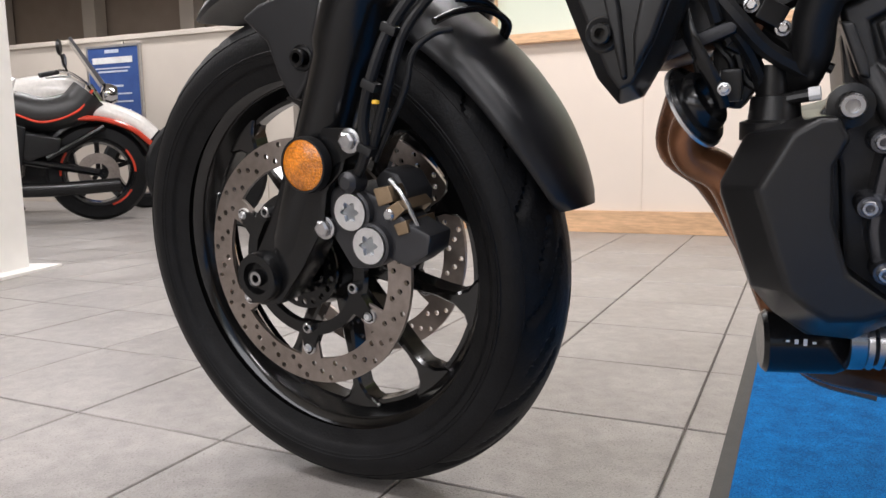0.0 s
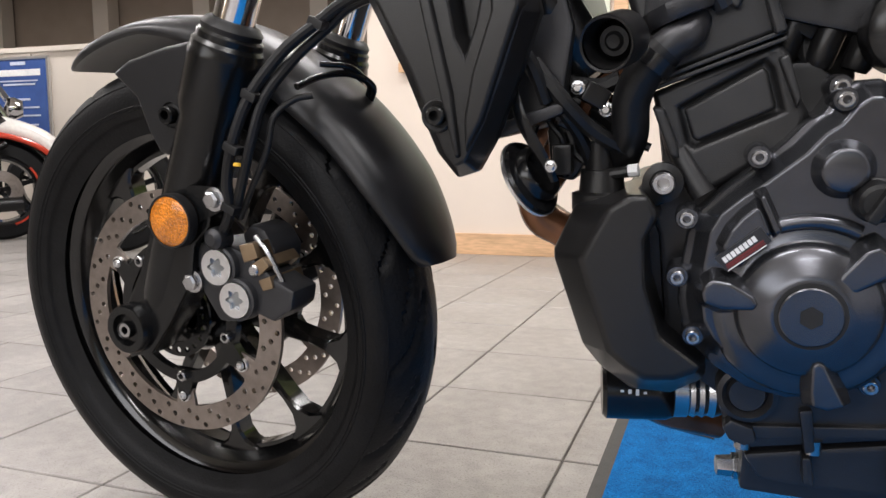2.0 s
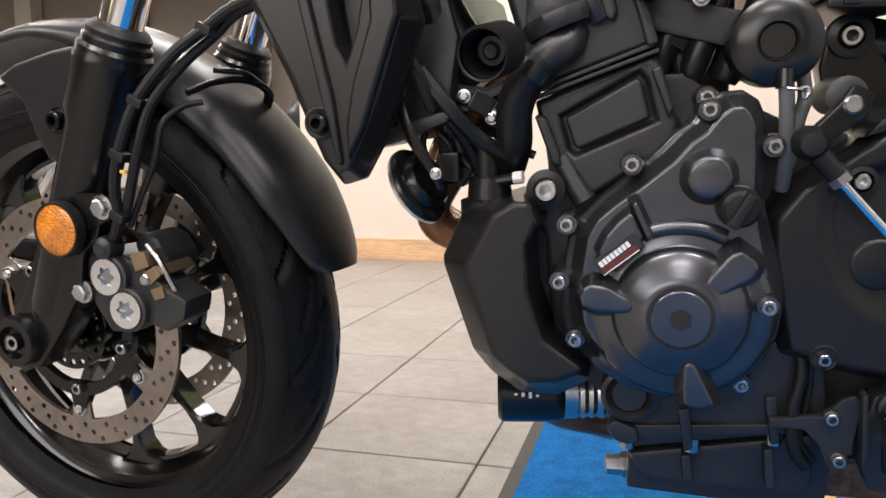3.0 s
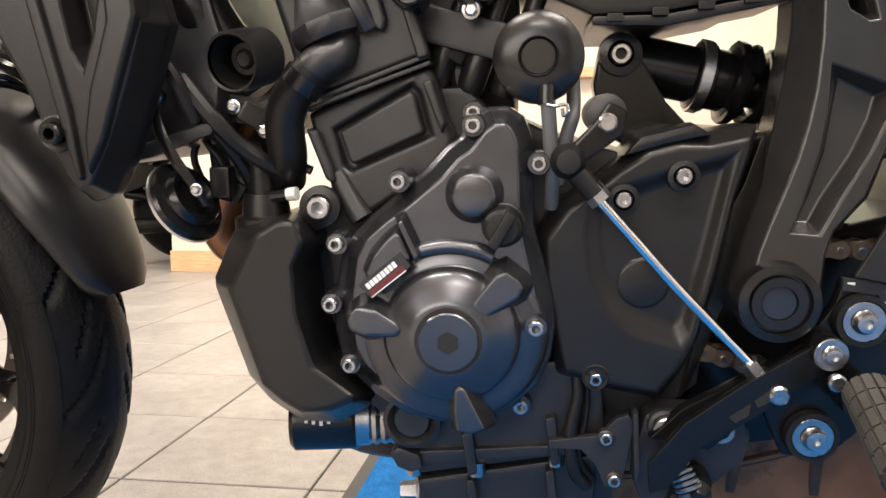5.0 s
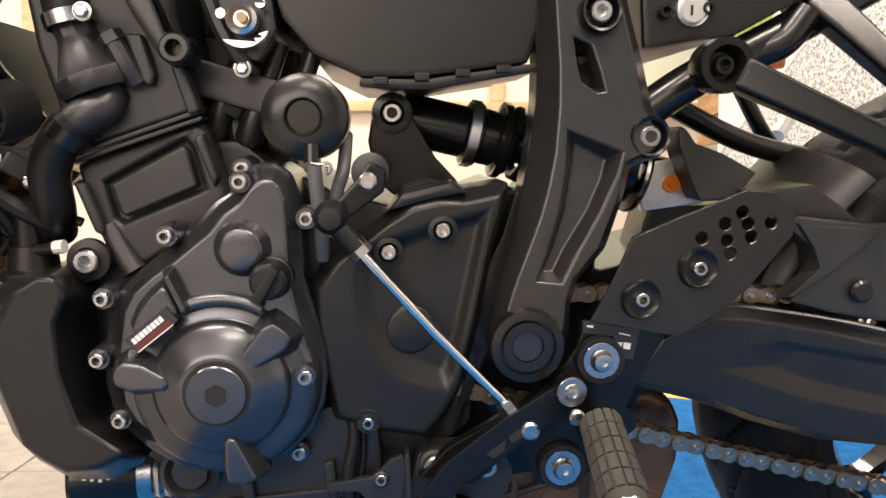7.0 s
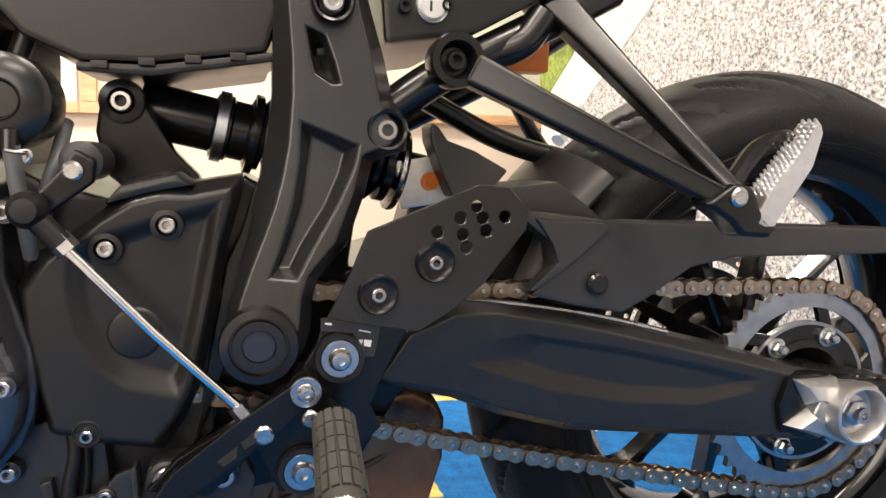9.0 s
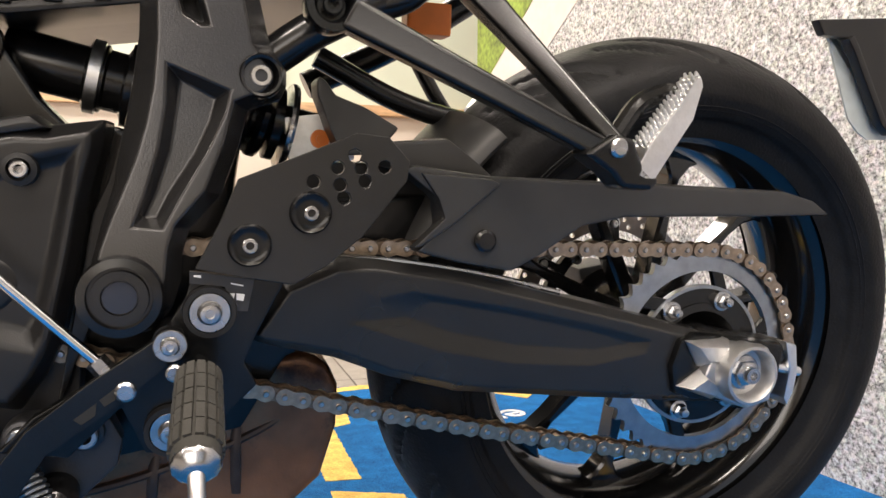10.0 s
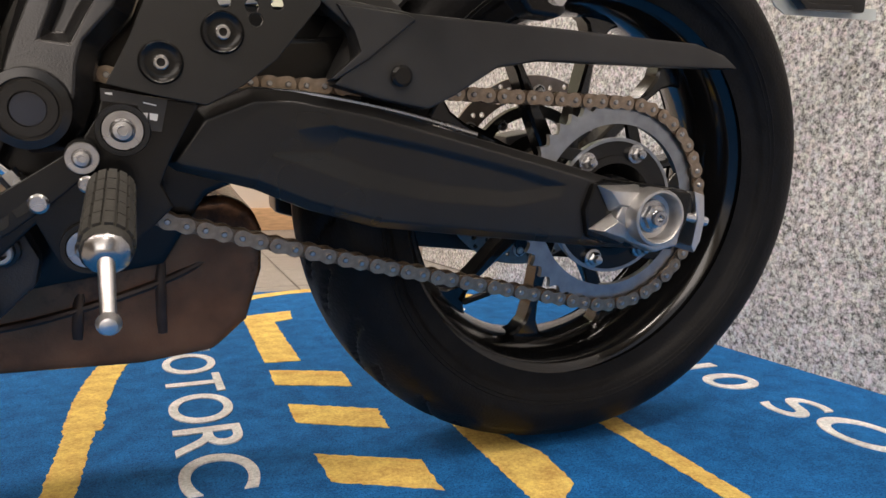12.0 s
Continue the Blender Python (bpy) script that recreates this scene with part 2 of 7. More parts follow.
def relief(rings, holes=(), caps=()):
    """A cast cover: outlines stepping forward ring by ring, its face broken by sunk pockets or open slots."""
    bm = bmesh.new()

    def climb(steps):
        rows = [[bm.verts.new((x, y, z)) for x, z in pts] for pts, y in steps]
        for a, b in zip(rows, rows[1:]):
            for i in range(len(a)):
                j = (i + 1) % len(a)
                bm.faces.new((a[i], a[j], b[j], b[i]))
        return rows

    def edges_of(row):
        return [bm.edges.get((row[i], row[(i + 1) % len(row)])) or bm.edges.new((row[i], row[(i + 1) % len(row)])) for i in range(len(row))]

    rows = climb(rings)
    bm.faces.new(rows[0])
    edges = edges_of(rows[-1])
    for steps, cap in zip(holes, caps):
        sunk = climb(steps)
        edges += edges_of(sunk[0])
        if cap:
            bm.faces.new(sunk[-1])
    bmesh.ops.triangle_fill(bm, use_beauty=True, edges=edges)
    return bm


def lean(k, z0):
    """Tilts upright plates inwards with height."""
    m = Matrix()
    m[1][2], m[1][3] = k, -k * z0
    return m


def beam(p0, p1, w0, w1, d0, d1):
    """A tapered forged strut of rectangular section; w is its height, d its depth."""
    p0, p1 = Vector(p0), Vector(p1)
    d = (p1 - p0).normalized()
    side = d.cross(Vector((0, 1, 0))).normalized()
    deep = side.cross(d)
    bm = bmesh.new()
    rows = []
    for i in range(6):
        t = i / 5
        p, w, e = p0.lerp(p1, t), w0 + (w1 - w0) * t - 0.002 * math.sin(math.pi * t), d0 + (d1 - d0) * t
        rows.append([bm.verts.new(p + side * w / 2 * a + deep * e / 2 * b) for a, b in ((-1, -1), (1, -1), (1, 1), (-1, 1))])
    for a, b in zip(rows, rows[1:]):
        for i in range(4):
            bm.faces.new((a[i], a[(i + 1) % 4], b[(i + 1) % 4], b[i]))
    bm.faces.new(rows[0])
    bm.faces.new(rows[-1][::-1])
    return bm


def loop(bm, pts, y):
    vs = [bm.verts.new((x, y, z)) for x, z in pts]
    return [bm.edges.new((vs[i], vs[(i + 1) % len(vs)])) for i in range(len(vs))]


def circle(cx, cz, r, n=12, a0=0.0):
    return [(cx + r * math.cos(a0 + 2 * math.pi * i / n), cz + r * math.sin(a0 + 2 * math.pi * i / n)) for i in range(n)]


def holed(outer, holes, y0, y1):
    """A plate with holes that go through it."""
    bm = bmesh.new()
    edges = loop(bm, outer, y0)
    for h in holes:
        edges += loop(bm, h, y0)
    bmesh.ops.triangle_fill(bm, use_beauty=True, edges=edges)
    got = bmesh.ops.extrude_face_region(bm, geom=list(bm.faces))
    for v in got["geom"]:
        if isinstance(v, bmesh.types.BMVert):
            v.co.y = y1
    return bm


def lathe(profile, seg=32, m=None, closed=False):
    """Turns (radius, along y) pairs round the y axis."""
    bm = bmesh.new()
    rings = []
    for r, y in profile:
        if r < 1e-5:
            rings.append([bm.verts.new((0, y, 0))])
        else:
            rings.append([bm.verts.new((r * math.cos(2 * math.pi * i / seg), y, r * math.sin(2 * math.pi * i / seg))) for i in range(seg)])
    pairs = list(zip(rings, rings[1:]))
    if closed:
        pairs.append((rings[-1], rings[0]))
    for a, b in pairs:
        for i in range(seg):
            j = (i + 1) % seg
            if len(a) == 1 and len(b) > 1:
                bm.faces.new((a[0], b[i], b[j]))
            elif len(b) == 1 and len(a) > 1:
                bm.faces.new((a[i], b[0], a[j]))
            elif len(a) > 1:
                bm.faces.new((a[i], b[i], b[j], a[j]))
    if m is not None:
        bm.transform(m)
    return bm


def at(p, turn=None):
    return Matrix.Translation(p) @ (turn or Matrix())


def smooth_path(pts, step=6):
    pts = [Vector(p) for p in pts]
    if len(pts) < 3:
        return pts
    ext = [2 * pts[0] - pts[1]] + pts + [2 * pts[-1] - pts[-2]]
    out = []
    for i in range(1, len(ext) - 2):
        a, b, c, d = ext[i - 1:i + 3]
        for s in range(step):
            t = s / step
            out.append(0.5 * (2 * b + (c - a) * t + (2 * a - 5 * b + 4 * c - d) * t * t + (3 * b - a - 3 * c + d) * t ** 3))
    out.append(pts[-1])
    return out


def tube(pts, r, seg=12, step=6, r1=None, flat=1.0):
    """A round rod or hose along a smoothed path; r1: radius at its end."""
    path = smooth_path(pts, step)
    bm = bmesh.new()
    prev, rings = Vector((0.3, 1, 0.2)), []
    for i, p in enumerate(path):
        d = (path[min(i + 1, len(path) - 1)] - path[max(i - 1, 0)]).normalized()
        n = (prev - d * prev.dot(d)).normalized()
        b = d.cross(n)
        prev = n
        rr = r if r1 is None else r + (r1 - r) * i / (len(path) - 1)
        rings.append([bm.verts.new(p + rr * (flat * math.cos(2 * math.pi * k / seg) * n + math.sin(2 * math.pi * k / seg) * b)) for k in range(seg)])
    for a, b in zip(rings, rings[1:]):
        for k in range(seg):
            bm.faces.new((a[k], a[(k + 1) % seg], b[(k + 1) % seg], b[k]))
    bm.faces.new(rings[0][::-1])
    bm.faces.new(rings[-1])
    return bm


def thing(name, label, category, m=None, group=""):
    ob = new(name)
    ob.empty_display_size = 0.1
    if m is not None:
        ob.matrix_world = m
    return tagged(ob, label, category, group)


# socket-head bolts share a few meshes; they point to the left side of the machine
BOLTS = {}


def bolt(p, r, parent, kind="socket", mat=None, name="bolt", m=None, turn=None):
    mat = mat or STEEL
    key = (kind, round(r, 4), mat.name)
    if key not in BOLTS:
        if kind == "socket":
            bm = lathe([(0, r * 0.3), (r * 0.56, r * 0.3), (r * 0.56, -r * 1.05), (r * 0.86, -r * 1.05), (r, -r * 0.9), (r, 0.002)], 16)
        elif kind == "hex":
            bm = join(lathe([(0, -r * 0.95), (r * 0.62, -r * 0.95), (r * 0.86, -r * 0.8), (r * 0.86, 0)], 6), lathe([(r * 0.8, -0.3 * r), (r * 1.15, -0.25 * r), (r * 1.15, 0.002)], 20))
        elif kind == "torx":
            star = []
            for i in range(24):
                a = 2 * math.pi * i / 24
                star.append((r * (0.50 + 0.12 * math.cos(6 * a)) * math.cos(a), r * (0.50 + 0.12 * math.cos(6 * a)) * math.sin(a)))
            bm = holed(circle(0, 0, r, 32), [star], -0.006, 0.0)
        elif kind == "washer":
            bm = join(lathe([(0, -r * 0.42), (r * 0.22, -r * 0.42), (r * 0.24, -r * 0.62), (r * 0.44, -r * 0.6), (r * 0.55, -r * 0.35), (r * 0.6, -r * 0.3)], 24),
                      lathe([(r * 0.5, -r * 0.22), (r * 0.95, -r * 0.22), (r, -r * 0.15), (r, 0.002)], 32))
        else:
            bm = lathe([(0, -r * 0.5), (r * 0.75, -r * 0.5), (r, -r * 0.25), (r, 0.002)], 20)
        ob = link(name, bm, mat, parent, sharp=30)
        BOLTS[key] = ob.data
    else:
        ob = new(name, BOLTS[key])
        ob.parent = parent
    mm = Matrix.Translation(p) @ (turn or Matrix())
    ob.matrix_basis = (m @ mm) if m is not None else mm
    return ob


# ---- the room ----
GRID = pose(0, 0, 0, 0, 0, -5)          # tiles, mat and back wall share this turn


def structure(name, bm, mat, label, category, bevel=0.0, m=None):
    return tagged(link(name, bm, mat, None, m=m, bevel=bevel), label, category, kind="structure")


floor = structure("floor", box(17, 14, 0.1, GRID @ pose(-3.0, 1.5, -0.056)), GROUT, "dark grout bed under square beige floor tiles", "floor")
mural_x = 1.64
structure("wall_north", box(5.2, 0.12, 2.8, GRID @ pose(1.0, 3.90, 1.4)), WALLPAINT, "cream painted panelled showroom wall", "wall")
# south and east walls are never in view; their dark colour cuts fill light
structure("wall_south", join(box(11.5, 0.12, 0.5, pose(-3.0, -4.0, 0.25)), box(11.5, 0.12, 0.3, pose(-3.0, -4.0, 2.65)), box(4.0, 0.12, 2.0, pose(-4.0 - 2.7, -4.0, 1.5)), box(0.8, 0.12, 2.0, pose(2.9, -4.0, 1.5))), TAUPE, "unseen taupe wall with a wide shop window, dark to cut fill light", "wall")
structure("wall_east", box(0.12, 9.5, 2.8, pose(3.2, 0.4, 1.4)), TAUPE, "unseen taupe side wall, dark to cut fill light", "wall")
structure("wall_far", box(14.0, 0.12, 2.8, pose(-4.5, 8.4, 1.4)), TAUPE, "taupe painted rear wall of the showroom", "wall")
structure("wall_west", box(0.12, 13.0, 2.8, pose(-10.5, 1.5, 1.4)), FARWALL, "plain beige painted far wall", "wall")
structure("ceiling", box(15, 14.0, 0.08, pose(-3.2, 2.0, 2.80)), CEIL, "pale painted showroom ceiling", "ceiling")
structure("baseboard", box(5.2, 0.025, 0.11, GRID @ pose(1.0, 3.828, 0.055)), WOOD, "varnished pine skirting board along the cream wall", "baseboard", bevel=0.004)

# ---- the motorcycle ----
BIKE = pose(-0.275, 0.975, 0, 5.0, 0, -3.9)
motorcycle = thing("motorcycle", "matte black road motorcycle leaning over a blue printed mat", "motorcycle", BIKE)
FRONT = pose(-0.035, -0.032, 0.305, -0.5, 0, -5.2)
REAR = pose(1.381, -0.021, 0.327, 4.0, 0, 0.5)


def tyre_mesh(profile, rad, grooves, seed):
    """A tyre turned from half a section, with slanted tread grooves pressed in."""
    fine = smooth_path([(r, y, 0) for r, y in profile], 5)
    sec = [(p.x, -p.y) for p in fine] + [(p.x, p.y) for p in reversed(fine[:-1])]
    seg = 480
    bm = bmesh.new()
    rings = []
    wide = max(y for _, y in sec)
    for i in range(seg):
        a = 2 * math.pi * i / seg
        ring = []
        for r, y in sec:
            depth = 0.0
            if r > rad * 0.915:
                side = 1 if y > 0 else -1
                u = abs(y) / wide
                k = (a * grooves / (2 * math.pi) + (0.5 if side > 0 else 0.0) + 1.05 * u + 0.12 * math.sin(3.4 * u)) % 1.0
                if 0.14 < u < 0.88:
                    fade = min(1.0, (u - 0.14) / 0.08, (0.88 - u) / 0.08)
                    depth = 0.006 * fade * max(0.0, min(1.0, 1.6 * (1 - abs(k - 0.5) / 0.075)))
                if 0.30 < u < 0.70:
                    fade = min(1.0, (u - 0.30) / 0.06, (0.70 - u) / 0.06)
                    depth = max(depth, 0.005 * fade * max(0.0, min(1.0, 1.6 * (1 - abs((k + 0.42 + 0.3 * u) % 1.0 - 0.5) / 0.06))))
            rr = r - depth
            ring.append(bm.verts.new((rr * math.cos(a), y, rr * math.sin(a))))
        rings.append(ring)
    for i in range(seg):
        a, b = rings[i], rings[(i + 1) % seg]
        for j in range(len(sec) - 1):
            bm.faces.new((a[j], a[j + 1], b[j + 1], b[j]))
    return bm


def rim_profile(w):
    return [(0.233, -w), (0.233, -w + 0.005), (0.226, -w + 0.009), (0.217, -w + 0.016), (0.208, -w + 0.030), (0.200, -0.014), (0.200, 0.014), (0.208, w - 0.030), (0.217, w - 0.016), (0.226, w - 0.009), (0.233, w - 0.005), (0.233, w),
            (0.229, w + 0.001), (0.224, w - 0.002), (0.222, w - 0.009), (0.210, w - 0.014), (0.206, w - 0.020), (0.196, w - 0.036), (0.191, 0.010), (0.191, -0.010), (0.196, -w + 0.036), (0.206, -w + 0.020), (0.210, -w + 0.014), (0.222, -w + 0.009), (0.224, -w + 0.002), (0.229, -w - 0.001)]


def wheel(name, m, tyre_prof, rad, w, hub_w, label, offset=0.0, phase=0.0):
    ob = part(name, lathe(rim_profile(w), 96, closed=True), GLOSS, motorcycle, label, m=m)
    part("tyre", tyre_mesh(tyre_prof, rad, 15, 1), RUBBER, ob, "black road tyre with slanted tread grooves", m=m)
    for ring in (0.243, 0.247, 0.272):
        yw = next(y0 + (y1 - y0) * (ring - r0) / (r1 - r0) for (r0, y0), (r1, y1) in zip(tyre_prof, tyre_prof[1:]) if r0 <= ring <= r1)
        part("sidewall_line", lathe([(ring - 0.0012, -yw - 0.0002), (ring, -yw - 0.0012), (ring + 0.0012, -yw - 0.0002)], 120), RUBBER, ob, m=m)
    part("hub", lathe([(0.02, -hub_w), (0.045, -hub_w), (0.05, -hub_w + 0.012), (0.038, -hub_w + 0.025), (0.038, hub_w - 0.025), (0.05, hub_w - 0.012), (0.045, hub_w), (0.02, hub_w)], 32), GLOSS, ob, m=m)
    for i in range(10):
        a = 2 * math.pi * (i + phase) / 10
        prof = [(0.030, -0.011), (0.10, -0.0085), (0.150, -0.0070), (0.172, -0.0085), (0.186, -0.017), (0.194, -0.032), (0.204, -0.036), (0.204, 0.036), (0.194, 0.032), (0.186, 0.017), (0.172, 0.0085), (0.150, 0.0070), (0.10, 0.0085), (0.030, 0.011)]
        part("spoke", prism(prof, -0.014, 0.014, taper=0.002), GLOSS, ob, bevel=0.003, segments=1, m=m @ Matrix.Translation((0, offset, 0)) @ Matrix.Rotation(-a, 4, "Y"))
    return ob


FRONT_WHEEL = pose(-0.034, -0.030, 0.303, 2.2, 0, -5.2)
front_wheel = wheel("front_wheel", FRONT_WHEEL, [(0.215, 0.044), (0.230, 0.050), (0.236, 0.0555), (0.246, 0.0595), (0.258, 0.0600), (0.272, 0.0535), (0.286, 0.038), (0.2945, 0.018), (0.2975, 0.0)], 0.2975, 0.046, 0.055, "gloss black ten-spoke cast front wheel", phase=0.625)
rear_wheel = wheel("rear_wheel", REAR, [(0.215, 0.070), (0.231, 0.076), (0.238, 0.083), (0.250, 0.089), (0.262, 0.091), (0.282, 0.084), (0.300, 0.062), (0.313, 0.032), (0.318, 0.0)], 0.318, 0.072, 0.075, "gloss black ten-spoke cast rear wheel", phase=0.27)


# front brakes, fork and mudguard, all set in the turned front frame
def ring_holes(rows, phase=0.0):
    out = []
    for r, n, hr, off in rows:
        for i in range(n):
            a = 2 * math.pi * (i + off) / n + phase
            out.append(circle(r * math.cos(a), r * math.sin(a), hr, 8))
    return out


def brake_disc(name, m, r0, r1, y, parent, tabs=True):
    d = part(name, holed(circle(0, 0, r1, 96), [circle(0, 0, r0, 96)] + ring_holes([(r0 + (r1 - r0) * 0.24, 24, 0.0034, 0.0), (r0 + (r1 - r0) * 0.53, 24, 0.0034, 0.33), (r0 + (r1 - r0) * 0.80, 24, 0.0034, 0.66)]), y - 0.0025, y + 0.0025), DISC, parent, "drilled brown-grey steel brake disc", m=m)
    for i in range(6):
        a = radians(28 + 60 * i)
        part("carrier_arm", prism([(0.070, -0.013), (0.108, -0.006), (0.112, 0.0), (0.108, 0.006), (0.086, 0.016), (0.070, 0.020)], y - 0.006, y + 0.004, taper=0.001), SATIN, d, m=m @ Matrix.Rotation(-a, 4, "Y"))
    part("carrier", holed(circle(0, 0, 0.086, 48), [circle(0, 0, 0.072, 48)], y - 0.0058, y + 0.0038), SATIN, d, "black disc carrier", m=m)
    for i in range(6):
        a = radians(28 + 60 * i)
        part("tab", prism([(0.094, -0.012), (0.121, -0.016), (0.121, 0.016), (0.094, 0.012)], y - 0.0024, y + 0.0024), DISC, d, m=m @ Matrix.Rotation(-a, 4, "Y"), bevel=0.002)
        bolt((0.103 * math.cos(a), y - 0.004, 0.103 * math.sin(a)), 0.0085, d, "washer", ALU, "button", m)
    for i in range(5):
        a = radians(55.5 + 72 * i)
        bolt((0.076 * math.cos(a), y - 0.006, 0.076 * math.sin(a)), 0.0065, d, "socket", STEEL, "disc_bolt", m)
    return d


disc_left = brake_disc("front_brake_disc", FRONT, 0.116, 0.146, -0.062, motorcycle)
disc_right = brake_disc("front_brake_disc", FRONT, 0.116, 0.146, 0.062, motorcycle)
part("sensor_ring", holed(circle(0, 0, 0.052, 40), ring_holes([(0.044, 20, 0.004, 0)]) + [circle(0, 0, 0.034, 24)], -0.072, -0.069), SATIN, motorcycle, "black slotted speed sensor ring", m=FRONT)


def fork_leg(side, label):
    y = 0.105 * side
    low, top = Vector((0.030, y, 0.040)), Vector((0.137, y, 0.292))
    up = (top - low).normalized()
    turn = Vector((0, 1, 0)).rotation_difference(up).to_matrix().to_4x4()
    length = (top - low).length
    leg = part("fork_leg", lathe([(0, -0.03), (0.024, -0.028), (0.029, 0.0), (0.030, 0.08), (0.031, length - 0.075), (0.036, length - 0.060), (0.037, length - 0.012), (0.0375, length - 0.008), (0.036, length - 0.004), (0.036, length + 0.002), (0.033, length + 0.006), (0.033, length + 0.012), (0.029, length + 0.016), (0.0, length + 0.016)], 40), SATIN, motorcycle, label, m=FRONT @ at(low, turn))
    part("inner_tube", lathe([(0.0205, 0), (0.0205, 0.42), (0, 0.42)], 40), CHROME, leg, "polished chrome fork tube", m=FRONT @ at(low + up * length, turn))
    part("dust_seal", lathe([(0.021, 0.0), (0.030, 0.0), (0.031, 0.006), (0.026, 0.012), (0.021, 0.014)], 40), SOFT, leg, m=FRONT @ at(low + up * (length + 0.014), turn))
    return leg


fork_left = fork_leg(-1, "satin black fork leg with chrome inner tube")
fork_right = fork_leg(1, "satin black fork leg with chrome inner tube")
part("fork_casting", join(prism([(0.057, 0.156), (0.104, 0.154), (0.122, 0.136), (0.115, 0.115), (0.094, 0.097), (0.086, 0.060), (0.051, 0.010), (0.016, -0.031), (-0.012, -0.035), (-0.038, -0.025), (-0.036, -0.001), (-0.018, 0.017), (0.013, 0.065), (0.037, 0.115)], -0.130, -0.090), prism([(0.091, 0.104), (0.151, 0.074), (0.156, 0.047), (0.131, 0.016), (0.085, 0.043)], -0.118, -0.092)), SATIN, fork_left, bevel=0.006, m=FRONT)
part("axle_boss", lathe([(0.0, -0.006), (0.006, -0.006), (0.006, -0.020), (0.0095, -0.022), (0.0095, -0.015), (0.017, -0.014), (0.018, -0.020), (0.026, -0.020), (0.028, -0.014), (0.028, 0.03)], 32), SATIN, fork_left, m=FRONT @ at((-0.004, -0.122, 0.0)))
part("axle_end", lathe([(0.0045, -0.01), (0.0045, -0.021), (0.0085, -0.021), (0.0085, -0.01)], 20), STEEL, fork_left, "bare steel axle end", m=FRONT @ at((-0.004, -0.122, 0.0)))
part("reflector_bracket", prism([(0.056, 0.146), (0.085, 0.159), (0.122, 0.158), (0.140, 0.151), (0.139, 0.135), (0.110, 0.123), (0.079, 0.100), (0.057, 0.100)], -0.132, -0.128), SATIN, fork_left, bevel=0.001, m=FRONT)
refl = part("side_reflector", lathe([(0, -0.011), (0.020, -0.0105), (0.0255, -0.008), (0.0255, 0.0), (0, 0)], 40), AMBER, fork_left, "round amber side reflector with prism grain", m=FRONT @ at((0.078, -0.137, 0.123)))
part("reflector_rim", lathe([(0.0255, 0.002), (0.0255, -0.009), (0.0275, -0.009), (0.0285, -0.004), (0.0285, 0.002)], 40), SOFT, refl, m=FRONT @ at((0.078, -0.137, 0.123)))
for p, r, k, mt in [((0.133, -0.137, 0.146), 0.0105, "hex", STEEL), ((0.084, -0.124, 0.057), 0.0105, "hex", STEEL)]:
    bolt(p, r, fork_left, k, mt, "bolt", FRONT)

# caliper behind the fork leg
caliper = part("front_caliper", join(prism([(0.083, 0.097), (0.119, 0.102), (0.159, 0.086), (0.185, 0.064), (0.208, 0.054), (0.203, 0.034), (0.180, 0.019), (0.155, 0.028), (0.137, 0.016), (0.111, 0.014), (0.092, 0.044)], -0.122, -0.078), prism([(0.143, 0.116), (0.160, 0.110), (0.172, 0.090), (0.168, 0.064), (0.139, 0.082), (0.130, 0.104)], -0.100, -0.050)), CASTING, motorcycle, "black four-piston brake caliper", bevel=0.006, m=FRONT)
for px in ((0.121, -0.126, 0.075), (0.141, -0.126, 0.042)):
    bolt(px, 0.0185, caliper, "torx", ALU, "torx_cap", FRONT)
    # darker metal on the star's floor stands in for its shade
    part("torx_recess", lathe([(0, -0.0025), (0.0122, -0.0025)], 20), SPROCKET, caliper, m=FRONT @ at(px))
    part("collar", lathe([(0.0195, 0.002), (0.0195, -0.004), (0.0225, -0.003), (0.0235, 0.012)], 32), CASTING, caliper, m=FRONT @ at(px))
for prof, y in [([(0.146, 0.098), (0.164, 0.101), (0.169, 0.086), (0.151, 0.080)], -0.1245), ([(0.158, 0.078), (0.174, 0.087), (0.182, 0.078), (0.168, 0.067)], -0.1245), ([(0.167, 0.063), (0.182, 0.068), (0.185, 0.056), (0.172, 0.052)], -0.1245)]:
    part("brake_pad", prism(prof, y, -0.07), BRONZE, caliper, "bronze brake pad and spring", bevel=0.0015, m=FRONT)
part("pad_pin", tube([(0.160, -0.114, 0.106), (0.176, -0.116, 0.089), (0.190, -0.114, 0.059)], 0.003), STEEL, caliper, m=FRONT)
bolt((0.163, -0.124, 0.073), 0.006, caliper, "round", STEEL, "pin", FRONT)
part("caliper_right", prism([(0.050, 0.066), (0.080, 0.082), (0.108, 0.062), (0.106, 0.020), (0.080, 0.006), (0.054, 0.026)], 0.08, 0.115), CASTING, motorcycle, "black brake caliper on the far fork leg", bevel=0.006, m=FRONT)

